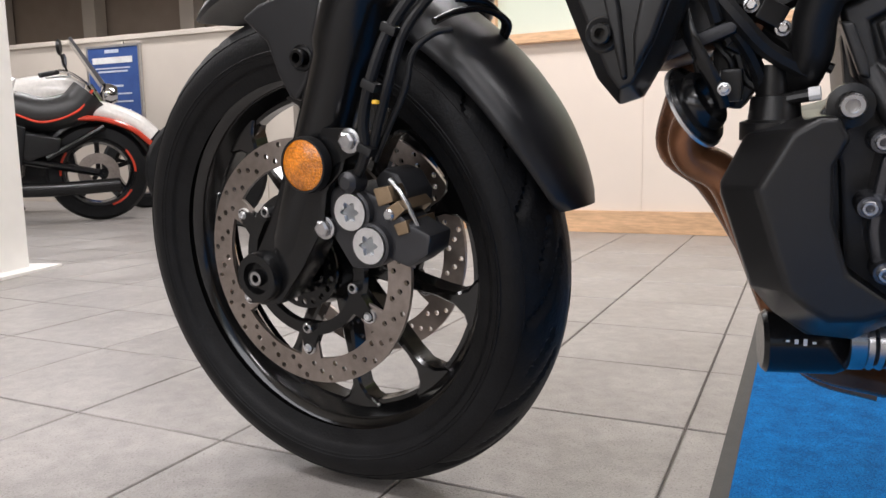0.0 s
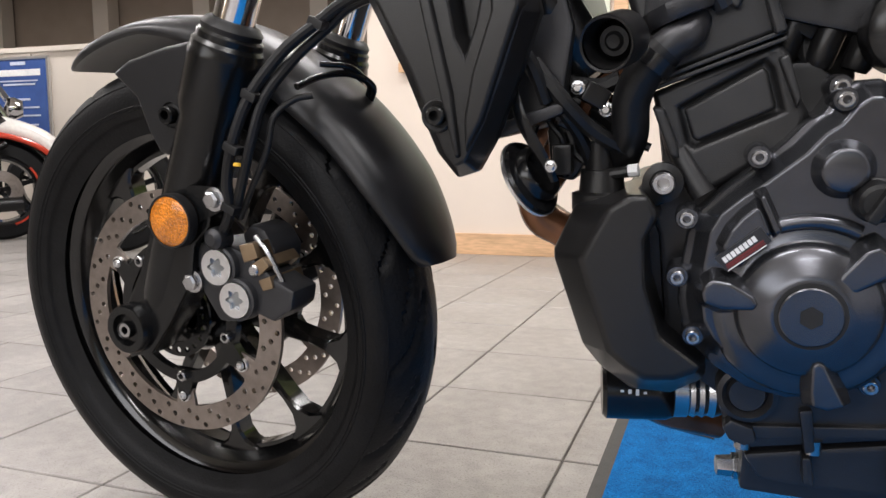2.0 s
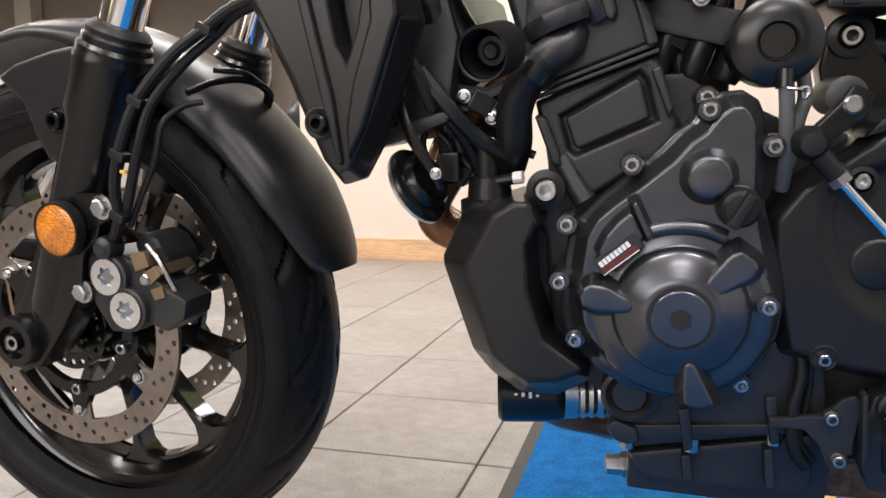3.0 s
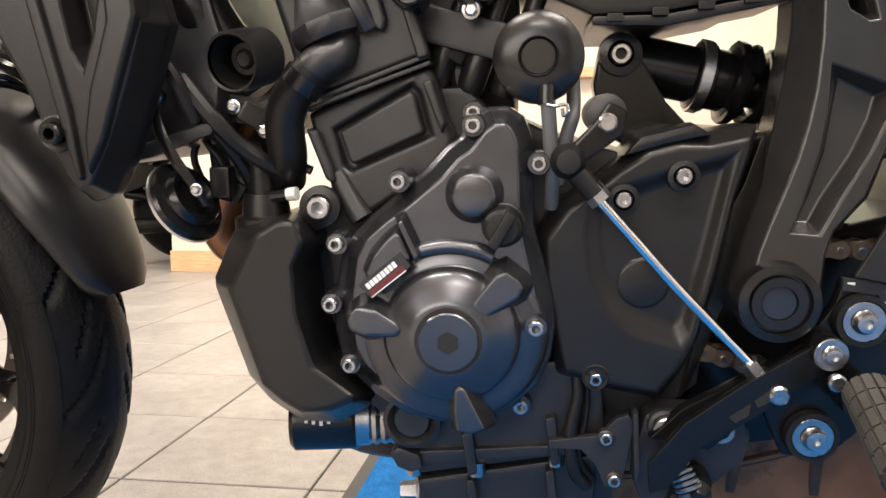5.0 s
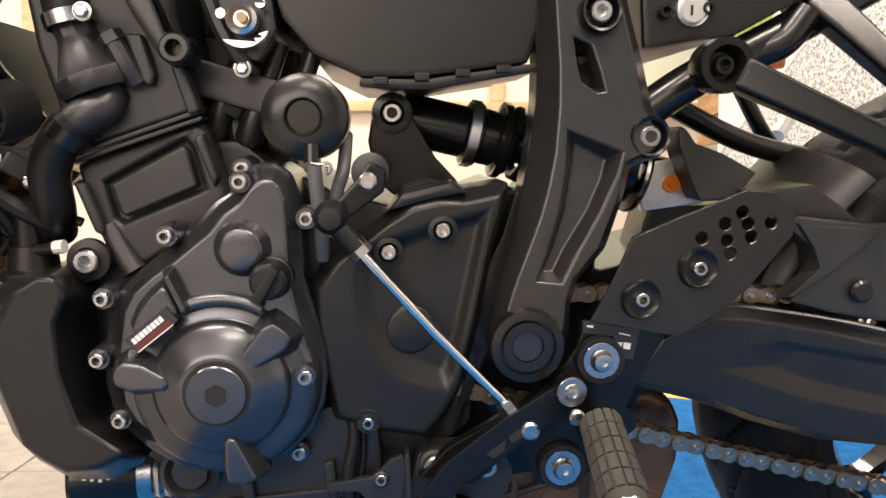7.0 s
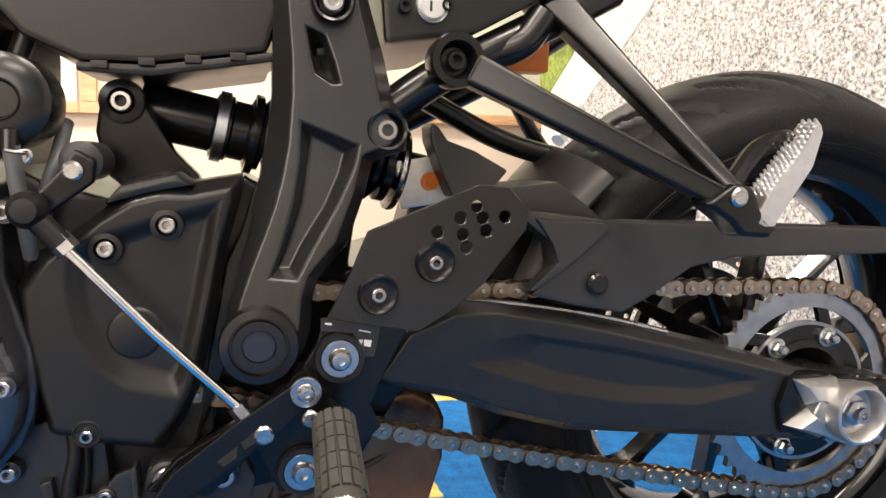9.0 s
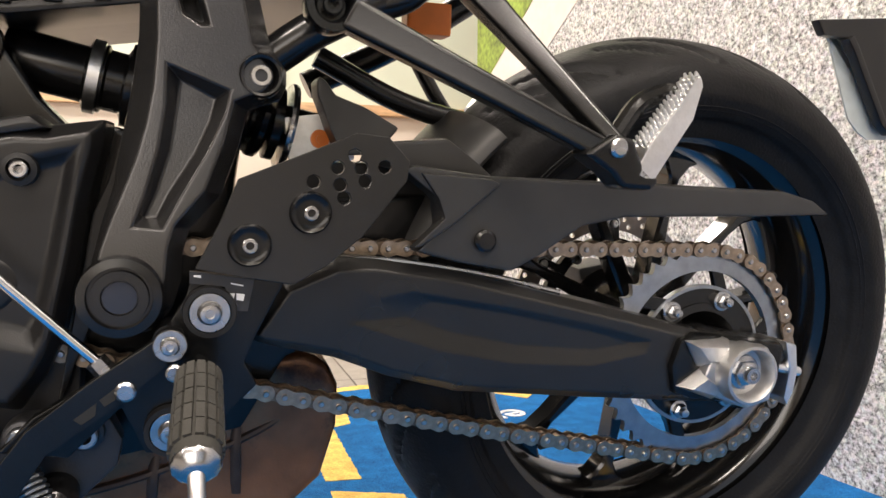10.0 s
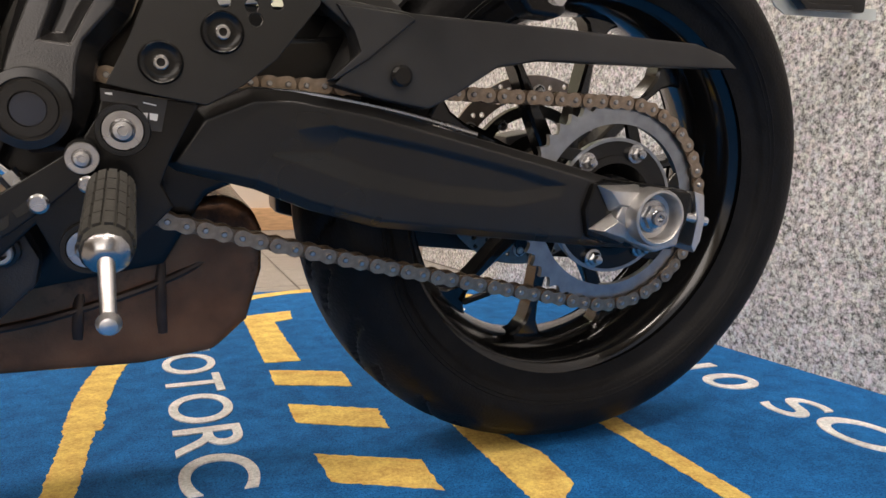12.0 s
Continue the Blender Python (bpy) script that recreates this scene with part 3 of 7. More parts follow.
# hoses down the fork
for i, path in enumerate([[(0.324, -0.100, 0.340), (0.275, -0.105, 0.325), (0.247, -0.110, 0.308), (0.218, -0.125, 0.284), (0.188, -0.140, 0.245), (0.168, -0.145, 0.204), (0.152, -0.140, 0.166), (0.145, -0.132, 0.132), (0.123, -0.125, 0.103)],
                          [(0.324, -0.090, 0.336), (0.275, -0.095, 0.322), (0.250, -0.100, 0.303), (0.224, -0.115, 0.278), (0.200, -0.135, 0.242), (0.184, -0.140, 0.201), (0.167, -0.135, 0.166), (0.149, -0.128, 0.132)],
                          [(0.230, -0.100, 0.243), (0.214, -0.110, 0.239), (0.201, -0.125, 0.223), (0.194, -0.130, 0.192), (0.168, -0.125, 0.154), (0.148, -0.120, 0.125)]]):
    part("brake_hose", tube(path, [0.0055, 0.005, 0.0032][i], 10), SOFT, motorcycle, "black rubber brake hose", m=FRONT)
for p in ((0.189, -0.140, 0.244), (0.167, -0.145, 0.196), (0.150, -0.135, 0.137), (0.247, -0.110, 0.307)):
    part("hose_clip", box(0.017, 0.013, 0.009), SOFT, motorcycle, "black hose clip", m=FRONT @ at(p, pose(0, 0, 0, 0, 25, 0)), bevel=0.002)
part("hose_fitting", lathe([(0, -0.012), (0.006, -0.012), (0.011, -0.008), (0.012, 0.0), (0.012, 0.01)], 16), CASTING, motorcycle, m=FRONT @ at((0.124, -0.128, 0.105)))
for p in ((0.174, -0.150, 0.181),):
    part("yellow_band", lathe([(0.0030, -0.0015), (0.0036, -0.0015), (0.0036, 0.0015), (0.0030, 0.0015)], 12), YELLOW_TAPE, motorcycle, "yellow paint band on the hose", m=FRONT @ at(p, pose(0, 0, 0, 80, 0, 0)))
part("wire_guide", tube([(0.205, -0.090, 0.252), (0.213, -0.060, 0.262), (0.228, -0.030, 0.265), (0.235, 0.000, 0.255), (0.225, 0.010, 0.235)], 0.0035), TUBEBLACK, motorcycle, "bent black wire hose guide", m=FRONT)
part("wire_guide", tube([(0.207, -0.050, 0.275), (0.229, -0.030, 0.272), (0.234, -0.010, 0.262), (0.241, 0.000, 0.250), (0.228, 0.010, 0.233)], 0.003), TUBEBLACK, motorcycle, "bent black wire hose guide", m=FRONT)


def fender_mesh():
    """The mudguard: a shell bent round the wheel, deeper at its sides towards the rear."""
    bm = bmesh.new()
    rows, half = [], 12
    n = 48
    for layer in (0, 1):
        grid = []
        for i in range(n + 1):
            s = i / n
            a = radians(120 - 108 * s)
            end = min(1.0, s / 0.10) ** 0.5
            tail = min(1.0, (1 - s) / 0.16) ** 0.5 if s > 0.84 else 1.0
            w = (0.028 + 0.042 * end) * (0.45 + 0.55 * tail)
            drop = 0.020 * end + 0.022 * max(0.0, math.sin(math.pi * min(1, max(0, s - 0.25) / 0.75)))
            row = []
            for k in range(-half, half + 1):
                f = math.pi * 0.5 * k / half
                y = w * math.sin(f)
                rr = 0.333 + 0.009 * max(0.0, math.sin(math.pi * min(1.0, s / 0.55))) - drop * (1 - math.cos(f)) ** 1.15 - 0.003 * layer
                y *= 1 - 0.035 * layer
                row.append(bm.verts.new((rr * math.cos(a), y, rr * math.sin(a))))
            grid.append(row)
        rows.append(grid)
    for layer, grid in enumerate(rows):
        for i in range(n):
            for k in range(2 * half):
                q = (grid[i][k], grid[i][k + 1], grid[i + 1][k + 1], grid[i + 1][k])
                bm.faces.new(q if layer == 0 else q[::-1])
    a, b = rows
    rim = [(a[i][0], a[i + 1][0], b[i + 1][0], b[i][0]) for i in range(n)] + [(a[i + 1][-1], a[i][-1], b[i][-1], b[i + 1][-1]) for i in range(n)]
    rim += [(a[0][k + 1], a[0][k], b[0][k], b[0][k + 1]) for k in range(2 * half)] + [(a[-1][k], a[-1][k + 1], b[-1][k + 1], b[-1][k]) for k in range(2 * half)]
    for q in rim:
        bm.faces.new(q)
    return bm


fender = part("front_mudguard", fender_mesh(), MUDGUARD, motorcycle, "satin dark grey front mudguard", m=FRONT, sharp=50)
for sd in (-1, 1):
    cover = prism([(-0.033, 0.277), (-0.008, 0.290), (0.047, 0.302), (0.105, 0.307), (0.097, 0.282), (0.055, 0.202), (0.039, 0.183), (0.027, 0.187), (0.013, 0.210), (-0.001, 0.248)], sd * 0.098, sd * 0.070, taper=0.003)
    part("fork_cover", cover, MUDGUARD, fender, bevel=0.007, segments=4, m=FRONT)
bolt((0.051, -0.100, 0.229), 0.0095, fender, "socket", SATIN, "bolt", FRONT)
part("bolt_well", lathe([(0.0095, 0.0), (0.0125, 0.001), (0.0135, -0.001), (0.0140, 0.002)], 24), SOFT, fender, m=FRONT @ at((0.050, -0.099, 0.229)))

# radiator shroud and what hangs below it
shroud_out = [(0.253, 0.662), (0.270, 0.631), (0.304, 0.562), (0.318, 0.526), (0.330, 0.497), (0.347, 0.476), (0.364, 0.481), (0.382, 0.511), (0.400, 0.556), (0.418, 0.604), (0.414, 0.622), (0.392, 0.662)]
shroud_in = [(0.270, 0.660), (0.285, 0.633), (0.319, 0.564), (0.333, 0.528), (0.345, 0.499), (0.353, 0.488), (0.362, 0.492), (0.376, 0.518), (0.393, 0.558), (0.409, 0.604), (0.405, 0.619), (0.388, 0.660)]
scoop = [(0.350, 0.656), (0.378, 0.656), (0.381, 0.628), (0.374, 0.596), (0.364, 0.571), (0.357, 0.585), (0.352, 0.615)]
scoop_low = [(0.353, 0.653), (0.374, 0.653), (0.375, 0.628), (0.369, 0.600), (0.364, 0.582), (0.360, 0.590), (0.356, 0.616)]
shroud = part("radiator_shroud", relief([(shroud_out, -0.195), (shroud_out, -0.209), (shroud_in, -0.236)], [[(scoop, -0.236), (scoop_low, -0.212)]], (True,)), PLASTIC, motorcycle, "matte black angular radiator shroud", bevel=0.0025, segments=3, bend=0.25)
part("shroud_face", relief([([(0.384, 0.655), (0.410, 0.640), (0.412, 0.606), (0.378, 0.518), (0.362, 0.492), (0.360, 0.525), (0.368, 0.560), (0.384, 0.604)], -0.225), ([(0.386, 0.652), (0.406, 0.637), (0.408, 0.606), (0.377, 0.523), (0.364, 0.500), (0.364, 0.525), (0.371, 0.558), (0.387, 0.603)], -0.242)]), PLASTIC, shroud, bevel=0.003, segments=3, bend=0.25)
part("shroud_rib", relief([([(0.318, 0.655), (0.334, 0.655), (0.357, 0.545), (0.361, 0.492), (0.354, 0.490), (0.342, 0.540)], -0.225), ([(0.323, 0.652), (0.331, 0.652), (0.353, 0.545), (0.358, 0.497), (0.355, 0.496), (0.345, 0.542)], -0.241)]), PLASTIC, shroud, bevel=0.002, segments=3, bend=0.25)
bolt((0.341, -0.239, 0.528), 0.0075, shroud, "socket", SATIN)
part("bolt_well", lathe([(0.0080, 0.001), (0.0085, -0.0025), (0.0115, -0.0035), (0.0130, -0.002), (0.0135, 0.004)], 32), PLASTIC, shroud, m=at((0.341, -0.2365, 0.528)))
radiator = part("radiator", prism([(0.347, 0.500), (0.424, 0.528), (0.435, 0.595), (0.419, 0.658), (0.380, 0.662)], -0.16, 0.16), CASTING, motorcycle, "black radiator core behind the shroud", bevel=0.004)
part("lower_tank", prism([(0.354, 0.502), (0.361, 0.515), (0.419, 0.533), (0.431, 0.535), (0.428, 0.525), (0.378, 0.507)], -0.175, 0.15), CASTING, radiator, bevel=0.003)
bolt((0.387, -0.180, 0.554), 0.007, radiator, "hex", STEEL)

# horn on its bracket
HORN_TURN = Vector((0, -1, 0)).rotation_difference(Vector((0.84, -0.27, 0.47)).normalized()).to_matrix().to_4x4()
horn = part("horn", lathe([(0, -0.002), (0.020, -0.004), (0.024, -0.014), (0.030, -0.016), (0.034, -0.010), (0.034, -0.004), (0.044, -0.002), (0.046, 0.002), (0.044, 0.006), (0, 0.010)], 40), TUBEBLACK, motorcycle, "gloss black disc horn with a steel rim", m=at((0.400, -0.165, 0.472), HORN_TURN @ Matrix.Scale(0.74, 4)))
part("horn_rim", lathe([(0.0445, 0.003), (0.0475, 0.003), (0.0475, 0.007), (0.0445, 0.007)], 40), ALU, horn, m=at((0.400, -0.165, 0.472), HORN_TURN @ Matrix.Scale(0.74, 4)))
part("horn_bracket", tube([(0.388, -0.190, 0.550), (0.398, -0.195, 0.522), (0.414, -0.190, 0.490), (0.420, -0.180, 0.470)], 0.006, 8, flat=0.3), SATIN, horn)
bolt((0.422, -0.195, 0.484), 0.0042, horn, "hex", STEEL)

# exhaust headers
for path in ([(0.453, -0.060, 0.543), (0.422, -0.060, 0.509), (0.399, -0.060, 0.473), (0.382, -0.060, 0.443), (0.386, -0.055, 0.419), (0.416, -0.050, 0.397), (0.444, -0.045, 0.331), (0.470, -0.045, 0.265), (0.499, -0.030, 0.219), (0.563, 0.000, 0.194)], [(0.404, 0.040, 0.545), (0.378, 0.040, 0.502), (0.360, 0.040, 0.458), (0.356, 0.045, 0.418), (0.394, 0.050, 0.384), (0.439, 0.050, 0.311), (0.479, 0.050, 0.224), (0.505, 0.050, 0.183), (0.563, 0.040, 0.173)]):
    part("exhaust_header", tube(path, 0.0185, 20), EXHAUST, motorcycle, "heat-browned steel exhaust header")
part("exhaust_flange", prism([(0.417, 0.555), (0.427, 0.557), (0.459, 0.531), (0.459, 0.522), (0.448, 0.522), (0.417, 0.546)], -0.12, -0.07), STEEL, motorcycle, "bright steel exhaust flange", bevel=0.002)
muffler = part("muffler", prism([(0.622, 0.207), (0.731, 0.239), (0.824, 0.259), (0.882, 0.284), (0.937, 0.319), (0.995, 0.325), (1.016, 0.313), (1.026, 0.290), (1.025, 0.250), (1.010, 0.200), (0.978, 0.171), (0.911, 0.163), (0.790, 0.164), (0.680, 0.167), (0.618, 0.174)], -0.075, 0.14), EXHAUST, motorcycle, "underslung exhaust box in heat-browned steel", bevel=0.030, segments=5, sharp=60)
part("muffler_seam", tube([(0.713, -0.073, 0.203), (0.798, -0.076, 0.209), (0.861, -0.076, 0.222), (0.939, -0.075, 0.247), (1.003, -0.066, 0.278)], 0.004, 8), WELD, muffler)
part("weld_tab", tube([(0.862, -0.073, 0.236), (0.860, -0.078, 0.217), (0.858, -0.074, 0.194)], 0.005, 10, flat=0.5), WELD, muffler)
part("weld_tab", tube([(0.932, -0.073, 0.263), (0.931, -0.078, 0.233), (0.931, -0.074, 0.194)], 0.005, 10, flat=0.5), WELD, muffler)

# coolant tank with its cover in front of the engine
cover_out = [(0.436, 0.448), (0.476, 0.460), (0.493, 0.462), (0.507, 0.441), (0.495, 0.420), (0.498, 0.382), (0.511, 0.340), (0.547, 0.312), (0.544, 0.302), (0.518, 0.287), (0.485, 0.287), (0.461, 0.304), (0.442, 0.327), (0.418, 0.401), (0.418, 0.410)]
cover_in = [(0.470, 0.452), (0.487, 0.462), (0.499, 0.462), (0.507, 0.446), (0.497, 0.427), (0.498, 0.390), (0.510, 0.349), (0.542, 0.326), (0.537, 0.321), (0.522, 0.314), (0.499, 0.312), (0.484, 0.321), (0.470, 0.333), (0.447, 0.408), (0.449, 0.413)]
tank_cover = part("coolant_tank_cover", loft(cover_out, cover_in, -0.165, -0.205, -0.07), PLASTIC, motorcycle, "matte black faceted coolant tank cover", bevel=0.005, segments=3)
part("tank_cap", lathe([(0, -0.02), (0.018, -0.018), (0.02, 0.0), (0.026, 0.002), (0.026, 0.016)], 24), PLASTIC, tank_cover, m=at((0.456, -0.140, 0.458), pose(0, 0, 0, -90, 0, 0)))
part("tank_nozzle", lathe([(0, -0.02), (0.012, -0.02), (0.013, 0.02), (0.016, 0.022), (0.016, 0.035)], 16), PLASTIC, tank_cover, m=at((0.454, -0.140, 0.480), pose(0, 0, 0, -90, 0, 0)))
part("nozzle_spout", tube([(0.458, -0.150, 0.472), (0.482, -0.155, 0.476)], 0.005, 10), PLASTIC, tank_cover)
part("spout_cap", tube([(0.480, -0.155, 0.476), (0.488, -0.156, 0.477)], 0.0055, 10), WHITE_PRINT, tank_cover)
part("mount_ear", prism([(0.483, 0.454), (0.496, 0.475), (0.508, 0.479), (0.519, 0.472), (0.518, 0.460), (0.508, 0.449), (0.494, 0.442)], -0.160, -0.135), PLASTIC, tank_cover, bevel=0.004)
bolt((0.509, -0.163, 0.467), 0.0095, tank_cover, "socket", STEEL)
part("bolt_ring", lathe([(0.0105, 0), (0.0105, -0.004), (0.0165, -0.003), (0.0170, 0.003)], 24), PLASTIC, tank_cover, m=at((0.508, -0.160, 0.467)))

# added dark block, keeps the bright wall from showing through the gap
part("gap_filler", prism([(0.470, 0.455), (0.530, 0.470), (0.545, 0.300), (0.500, 0.295), (0.470, 0.330)], -0.12, 0.10), CASTING, motorcycle, "dark filler added between coolant tank and engine", bevel=0.004)

# engine
engine = part("engine_block", prism([(0.488, 0.453), (0.504, 0.419), (0.512, 0.308), (0.565, 0.271), (0.579, 0.261), (0.577, 0.188), (0.663, 0.185), (0.744, 0.184), (0.753, 0.270), (0.812, 0.317), (0.820, 0.428), (0.790, 0.495), (0.696, 0.519), (0.668, 0.533), (0.564, 0.486), (0.521, 0.476)], -0.135, 0.12), CASTING, motorcycle, "dark grey parallel-twin engine", bevel=0.006)
part("upper_crankcase", prism([(0.500, 0.520), (0.508, 0.453), (0.563, 0.462), (0.630, 0.500), (0.660, 0.505), (0.650, 0.535), (0.620, 0.560), (0.595, 0.560)], -0.120, 0.11), BLOCKPAINT, engine, bevel=0.006)
cyl_out = [(0.497, 0.540), (0.593, 0.575), (0.600, 0.566), (0.608, 0.534), (0.616, 0.520), (0.611, 0.500), (0.547, 0.459), (0.536, 0.461), (0.509, 0.488)]
cyl_face = [(0.501, 0.537), (0.592, 0.570), (0.597, 0.563), (0.605, 0.533), (0.611, 0.519), (0.606, 0.502), (0.547, 0.464), (0.538, 0.466), (0.512, 0.490)]
panel_rim = [(0.517, 0.528), (0.583, 0.564), (0.590, 0.556), (0.599, 0.521), (0.591, 0.517), (0.531, 0.492), (0.524, 0.497)]
panel_rim2 = [(0.519, 0.526), (0.582, 0.560), (0.587, 0.554), (0.595, 0.523), (0.590, 0.520), (0.532, 0.496), (0.527, 0.500)]
part("cylinder", relief([(cyl_out, 0.11), (cyl_out, -0.144), (cyl_face, -0.150)], [[(panel_rim, -0.150), (panel_rim2, -0.142)]], (True,)), BLOCKPAINT, engine, bevel=0.0025, segments=3, bend=0.3)
part("cylinder_panel", prism([(0.5215, 0.5255), (0.5815, 0.5575), (0.5855, 0.5525), (0.593, 0.5245), (0.589, 0.522), (0.533, 0.4985), (0.529, 0.502)], -0.151, -0.138, taper=0.002), BLOCKPAINT, engine, bevel=0.003, segments=3)
for prof in ([(0.497, 0.530), (0.507, 0.529), (0.520, 0.496), (0.521, 0.484), (0.513, 0.486)], [(0.590, 0.564), (0.598, 0.567), (0.610, 0.530), (0.606, 0.522), (0.600, 0.536)]):
    part("cylinder_rib", prism(prof, -0.160, -0.13, taper=0.002), BLOCKPAINT, engine, bevel=0.005, segments=4)
part("cylinder_foot", tube([(0.519, -0.146, 0.492), (0.531, -0.150, 0.470), (0.540, -0.152, 0.456)], 0.008, 12, r1=0.010), BLOCKPAINT, engine)
head = part("cylinder_head", relief([([(0.494, 0.548), (0.594, 0.582), (0.590, 0.600), (0.579, 0.656), (0.576, 0.690), (0.463, 0.690), (0.472, 0.630), (0.484, 0.590)], 0.11), ([(0.494, 0.548), (0.594, 0.582), (0.590, 0.600), (0.579, 0.656), (0.576, 0.690), (0.463, 0.690), (0.472, 0.630), (0.484, 0.590)], -0.142), ([(0.498, 0.552), (0.588, 0.583), (0.584, 0.600), (0.573, 0.655), (0.570, 0.686), (0.468, 0.686), (0.477, 0.630), (0.489, 0.592)], -0.150)]), BLOCKPAINT, engine, bevel=0.003, segments=3, bend=0.3)
for prof in ([(0.496, 0.5405), (0.597, 0.5755), (0.597, 0.5790), (0.496, 0.5440)], [(0.496, 0.5460), (0.595, 0.5805), (0.594, 0.5840), (0.496, 0.5495)]):
    part("head_gasket_rib", prism(prof, -0.1545, -0.13), BLOCKPAINT, head, bevel=0.0012)
part("head_rib", prism([(0.569, 0.640), (0.577, 0.640), (0.597, 0.582), (0.588, 0.579)], -0.160, -0.14), BLOCKPAINT, head, bevel=0.004, segments=3)
part("head_rib", prism([(0.543, 0.640), (0.556, 0.640), (0.565, 0.609), (0.561, 0.600), (0.554, 0.604)], -0.160, -0.14), BLOCKPAINT, head, bevel=0.004, segments=3)
part("frame_hanger", prism([(0.535, 0.686), (0.561, 0.686), (0.579, 0.639), (0.594, 0.638), (0.600, 0.624), (0.593, 0.613), (0.580, 0.613), (0.571, 0.620), (0.551, 0.653)], -0.170, -0.145, taper=0.002), SATIN, motorcycle, "black engine hanger plate", bevel=0.005)
bolt((0.586, -0.172, 0.627), 0.0115, motorcycle, "socket", TUBEBLACK, "hanger_bolt")
part("spark_coil_post", tube([(0.534, -0.160, 0.636), (0.544, -0.160, 0.616), (0.550, -0.155, 0.604)], 0.008, 10), CASTING, head)
part("post_head", tube([(0.532, -0.160, 0.639), (0.536, -0.160, 0.632)], 0.010, 6), CASTING, head)

# thermostat housing, hoses
thermo = part("thermostat_housing", lathe([(0, 0.0), (0.028, 0.0), (0.031, -0.006), (0.030, -0.014), (0.027, -0.016), (0.017, -0.040), (0.016, -0.046), (0.016, -0.070), (0, -0.070)], 10), CASTING, motorcycle, "dark cast thermostat housing", m=at((0.521, -0.150, 0.596), pose(0, 0, 0, -90, -20, 0)))
part("hose_clamp", lathe([(0.0175, -0.004), (0.0192, -0.004), (0.0192, 0.006), (0.0175, 0.006)], 24), STEEL, thermo, m=at((0.502, -0.155, 0.651), pose(0, 0, 0, -90, -15, 0)))
bolt((0.522, -0.180, 0.652), 0.006, thermo, "hex", STEEL)
part("coolant_hose", tube([(0.501, -0.150, 0.647), (0.498, -0.150, 0.668), (0.494, -0.145, 0.690)], 0.0175, 16), SOFT, thermo)
part("elbow", tube([(0.528, -0.150, 0.596), (0.524, -0.160, 0.584), (0.514, -0.165, 0.578), (0.500, -0.165, 0.566)], 0.0145, 16), CASTING, thermo)
part("coolant_hose", tube([(0.508, -0.165, 0.573), (0.492, -0.165, 0.556), (0.482, -0.160, 0.534), (0.480, -0.150, 0.507), (0.472, -0.130, 0.486)], 0.0155, 18), SOFT, motorcycle, "black rubber coolant hose")
part("hose_clamp", lathe([(0.0158, -0.006), (0.0172, -0.006), (0.0172, 0.006), (0.0158, 0.006)], 24), TUBEBLACK, motorcycle, m=at((0.500, -0.165, 0.564), pose(0, 0, 0, 90, 40, 0)))
pipe = part("air_pipe", lathe([(0.0225, 0.0), (0.0245, -0.001), (0.0258, 0.003), (0.0258, 0.045), (0.020, 0.045), (0.0195, 0.016), (0.0225, 0.005)], 36), PLASTIC, motorcycle, "open black plastic pipe end", m=at((0.470, -0.232, 0.575), pose(0, 0, 0, 10, 0, -12) @ Matrix.Scale(0.82, 4)))
part("pipe_plug", lathe([(0, 0.020), (0.006, 0.019), (0.009, 0.022), (0.0135, 0.022), (0.0165, 0.03), (0.021, 0.034)], 28), SOFT, pipe, m=at((0.470, -0.232, 0.575), pose(0, 0, 0, 10, 0, -12) @ Matrix.Scale(0.82, 4)))
part("frame_tube", tube([(0.317, -0.130, 0.718), (0.395, -0.140, 0.639), (0.418, -0.130, 0.601), (0.438, -0.110, 0.565)], 0.026, 18), TUBEBLACK, motorcycle, "black main frame tube")
part("frame_tube", tube([(0.439, -0.130, 0.701), (0.407, -0.145, 0.647), (0.391, -0.140, 0.639), (0.356, -0.140, 0.605)], 0.021, 18), TUBEBLACK, motorcycle, "black main frame tube")
for path, r in [([(0.403, -0.170, 0.568), (0.429, -0.170, 0.535), (0.450, -0.160, 0.511), (0.478, -0.150, 0.493)], 0.007), ([(0.395, -0.160, 0.571), (0.413, -0.160, 0.540), (0.429, -0.160, 0.523), (0.441, -0.150, 0.501), (0.447, -0.140, 0.480)], 0.006), ([(0.402, -0.150, 0.540), (0.414, -0.150, 0.516), (0.424, -0.150, 0.501), (0.424, -0.140, 0.470)], 0.003), ([(0.472, -0.140, 0.528), (0.476, -0.140, 0.504), (0.496, -0.140, 0.494)], 0.004), ([(0.384, -0.180, 0.596), (0.403, -0.180, 0.568), (0.414, -0.170, 0.535)], 0.006)]:
    part("wiring", tube(path, r, 8), SOFT, motorcycle, "black wiring loom")
part("connector", box(0.017, 0.016, 0.026), PLASTIC, motorcycle, "black wiring connector", m=at((0.424, -0.150, 0.486)), bevel=0.003)
part("rubber_boot", prism([(0.407, 0.515), (0.440, 0.522), (0.447, 0.490), (0.431, 0.465), (0.411, 0.470)], -0.14, -0.10), SOFT, motorcycle, bevel=0.006)

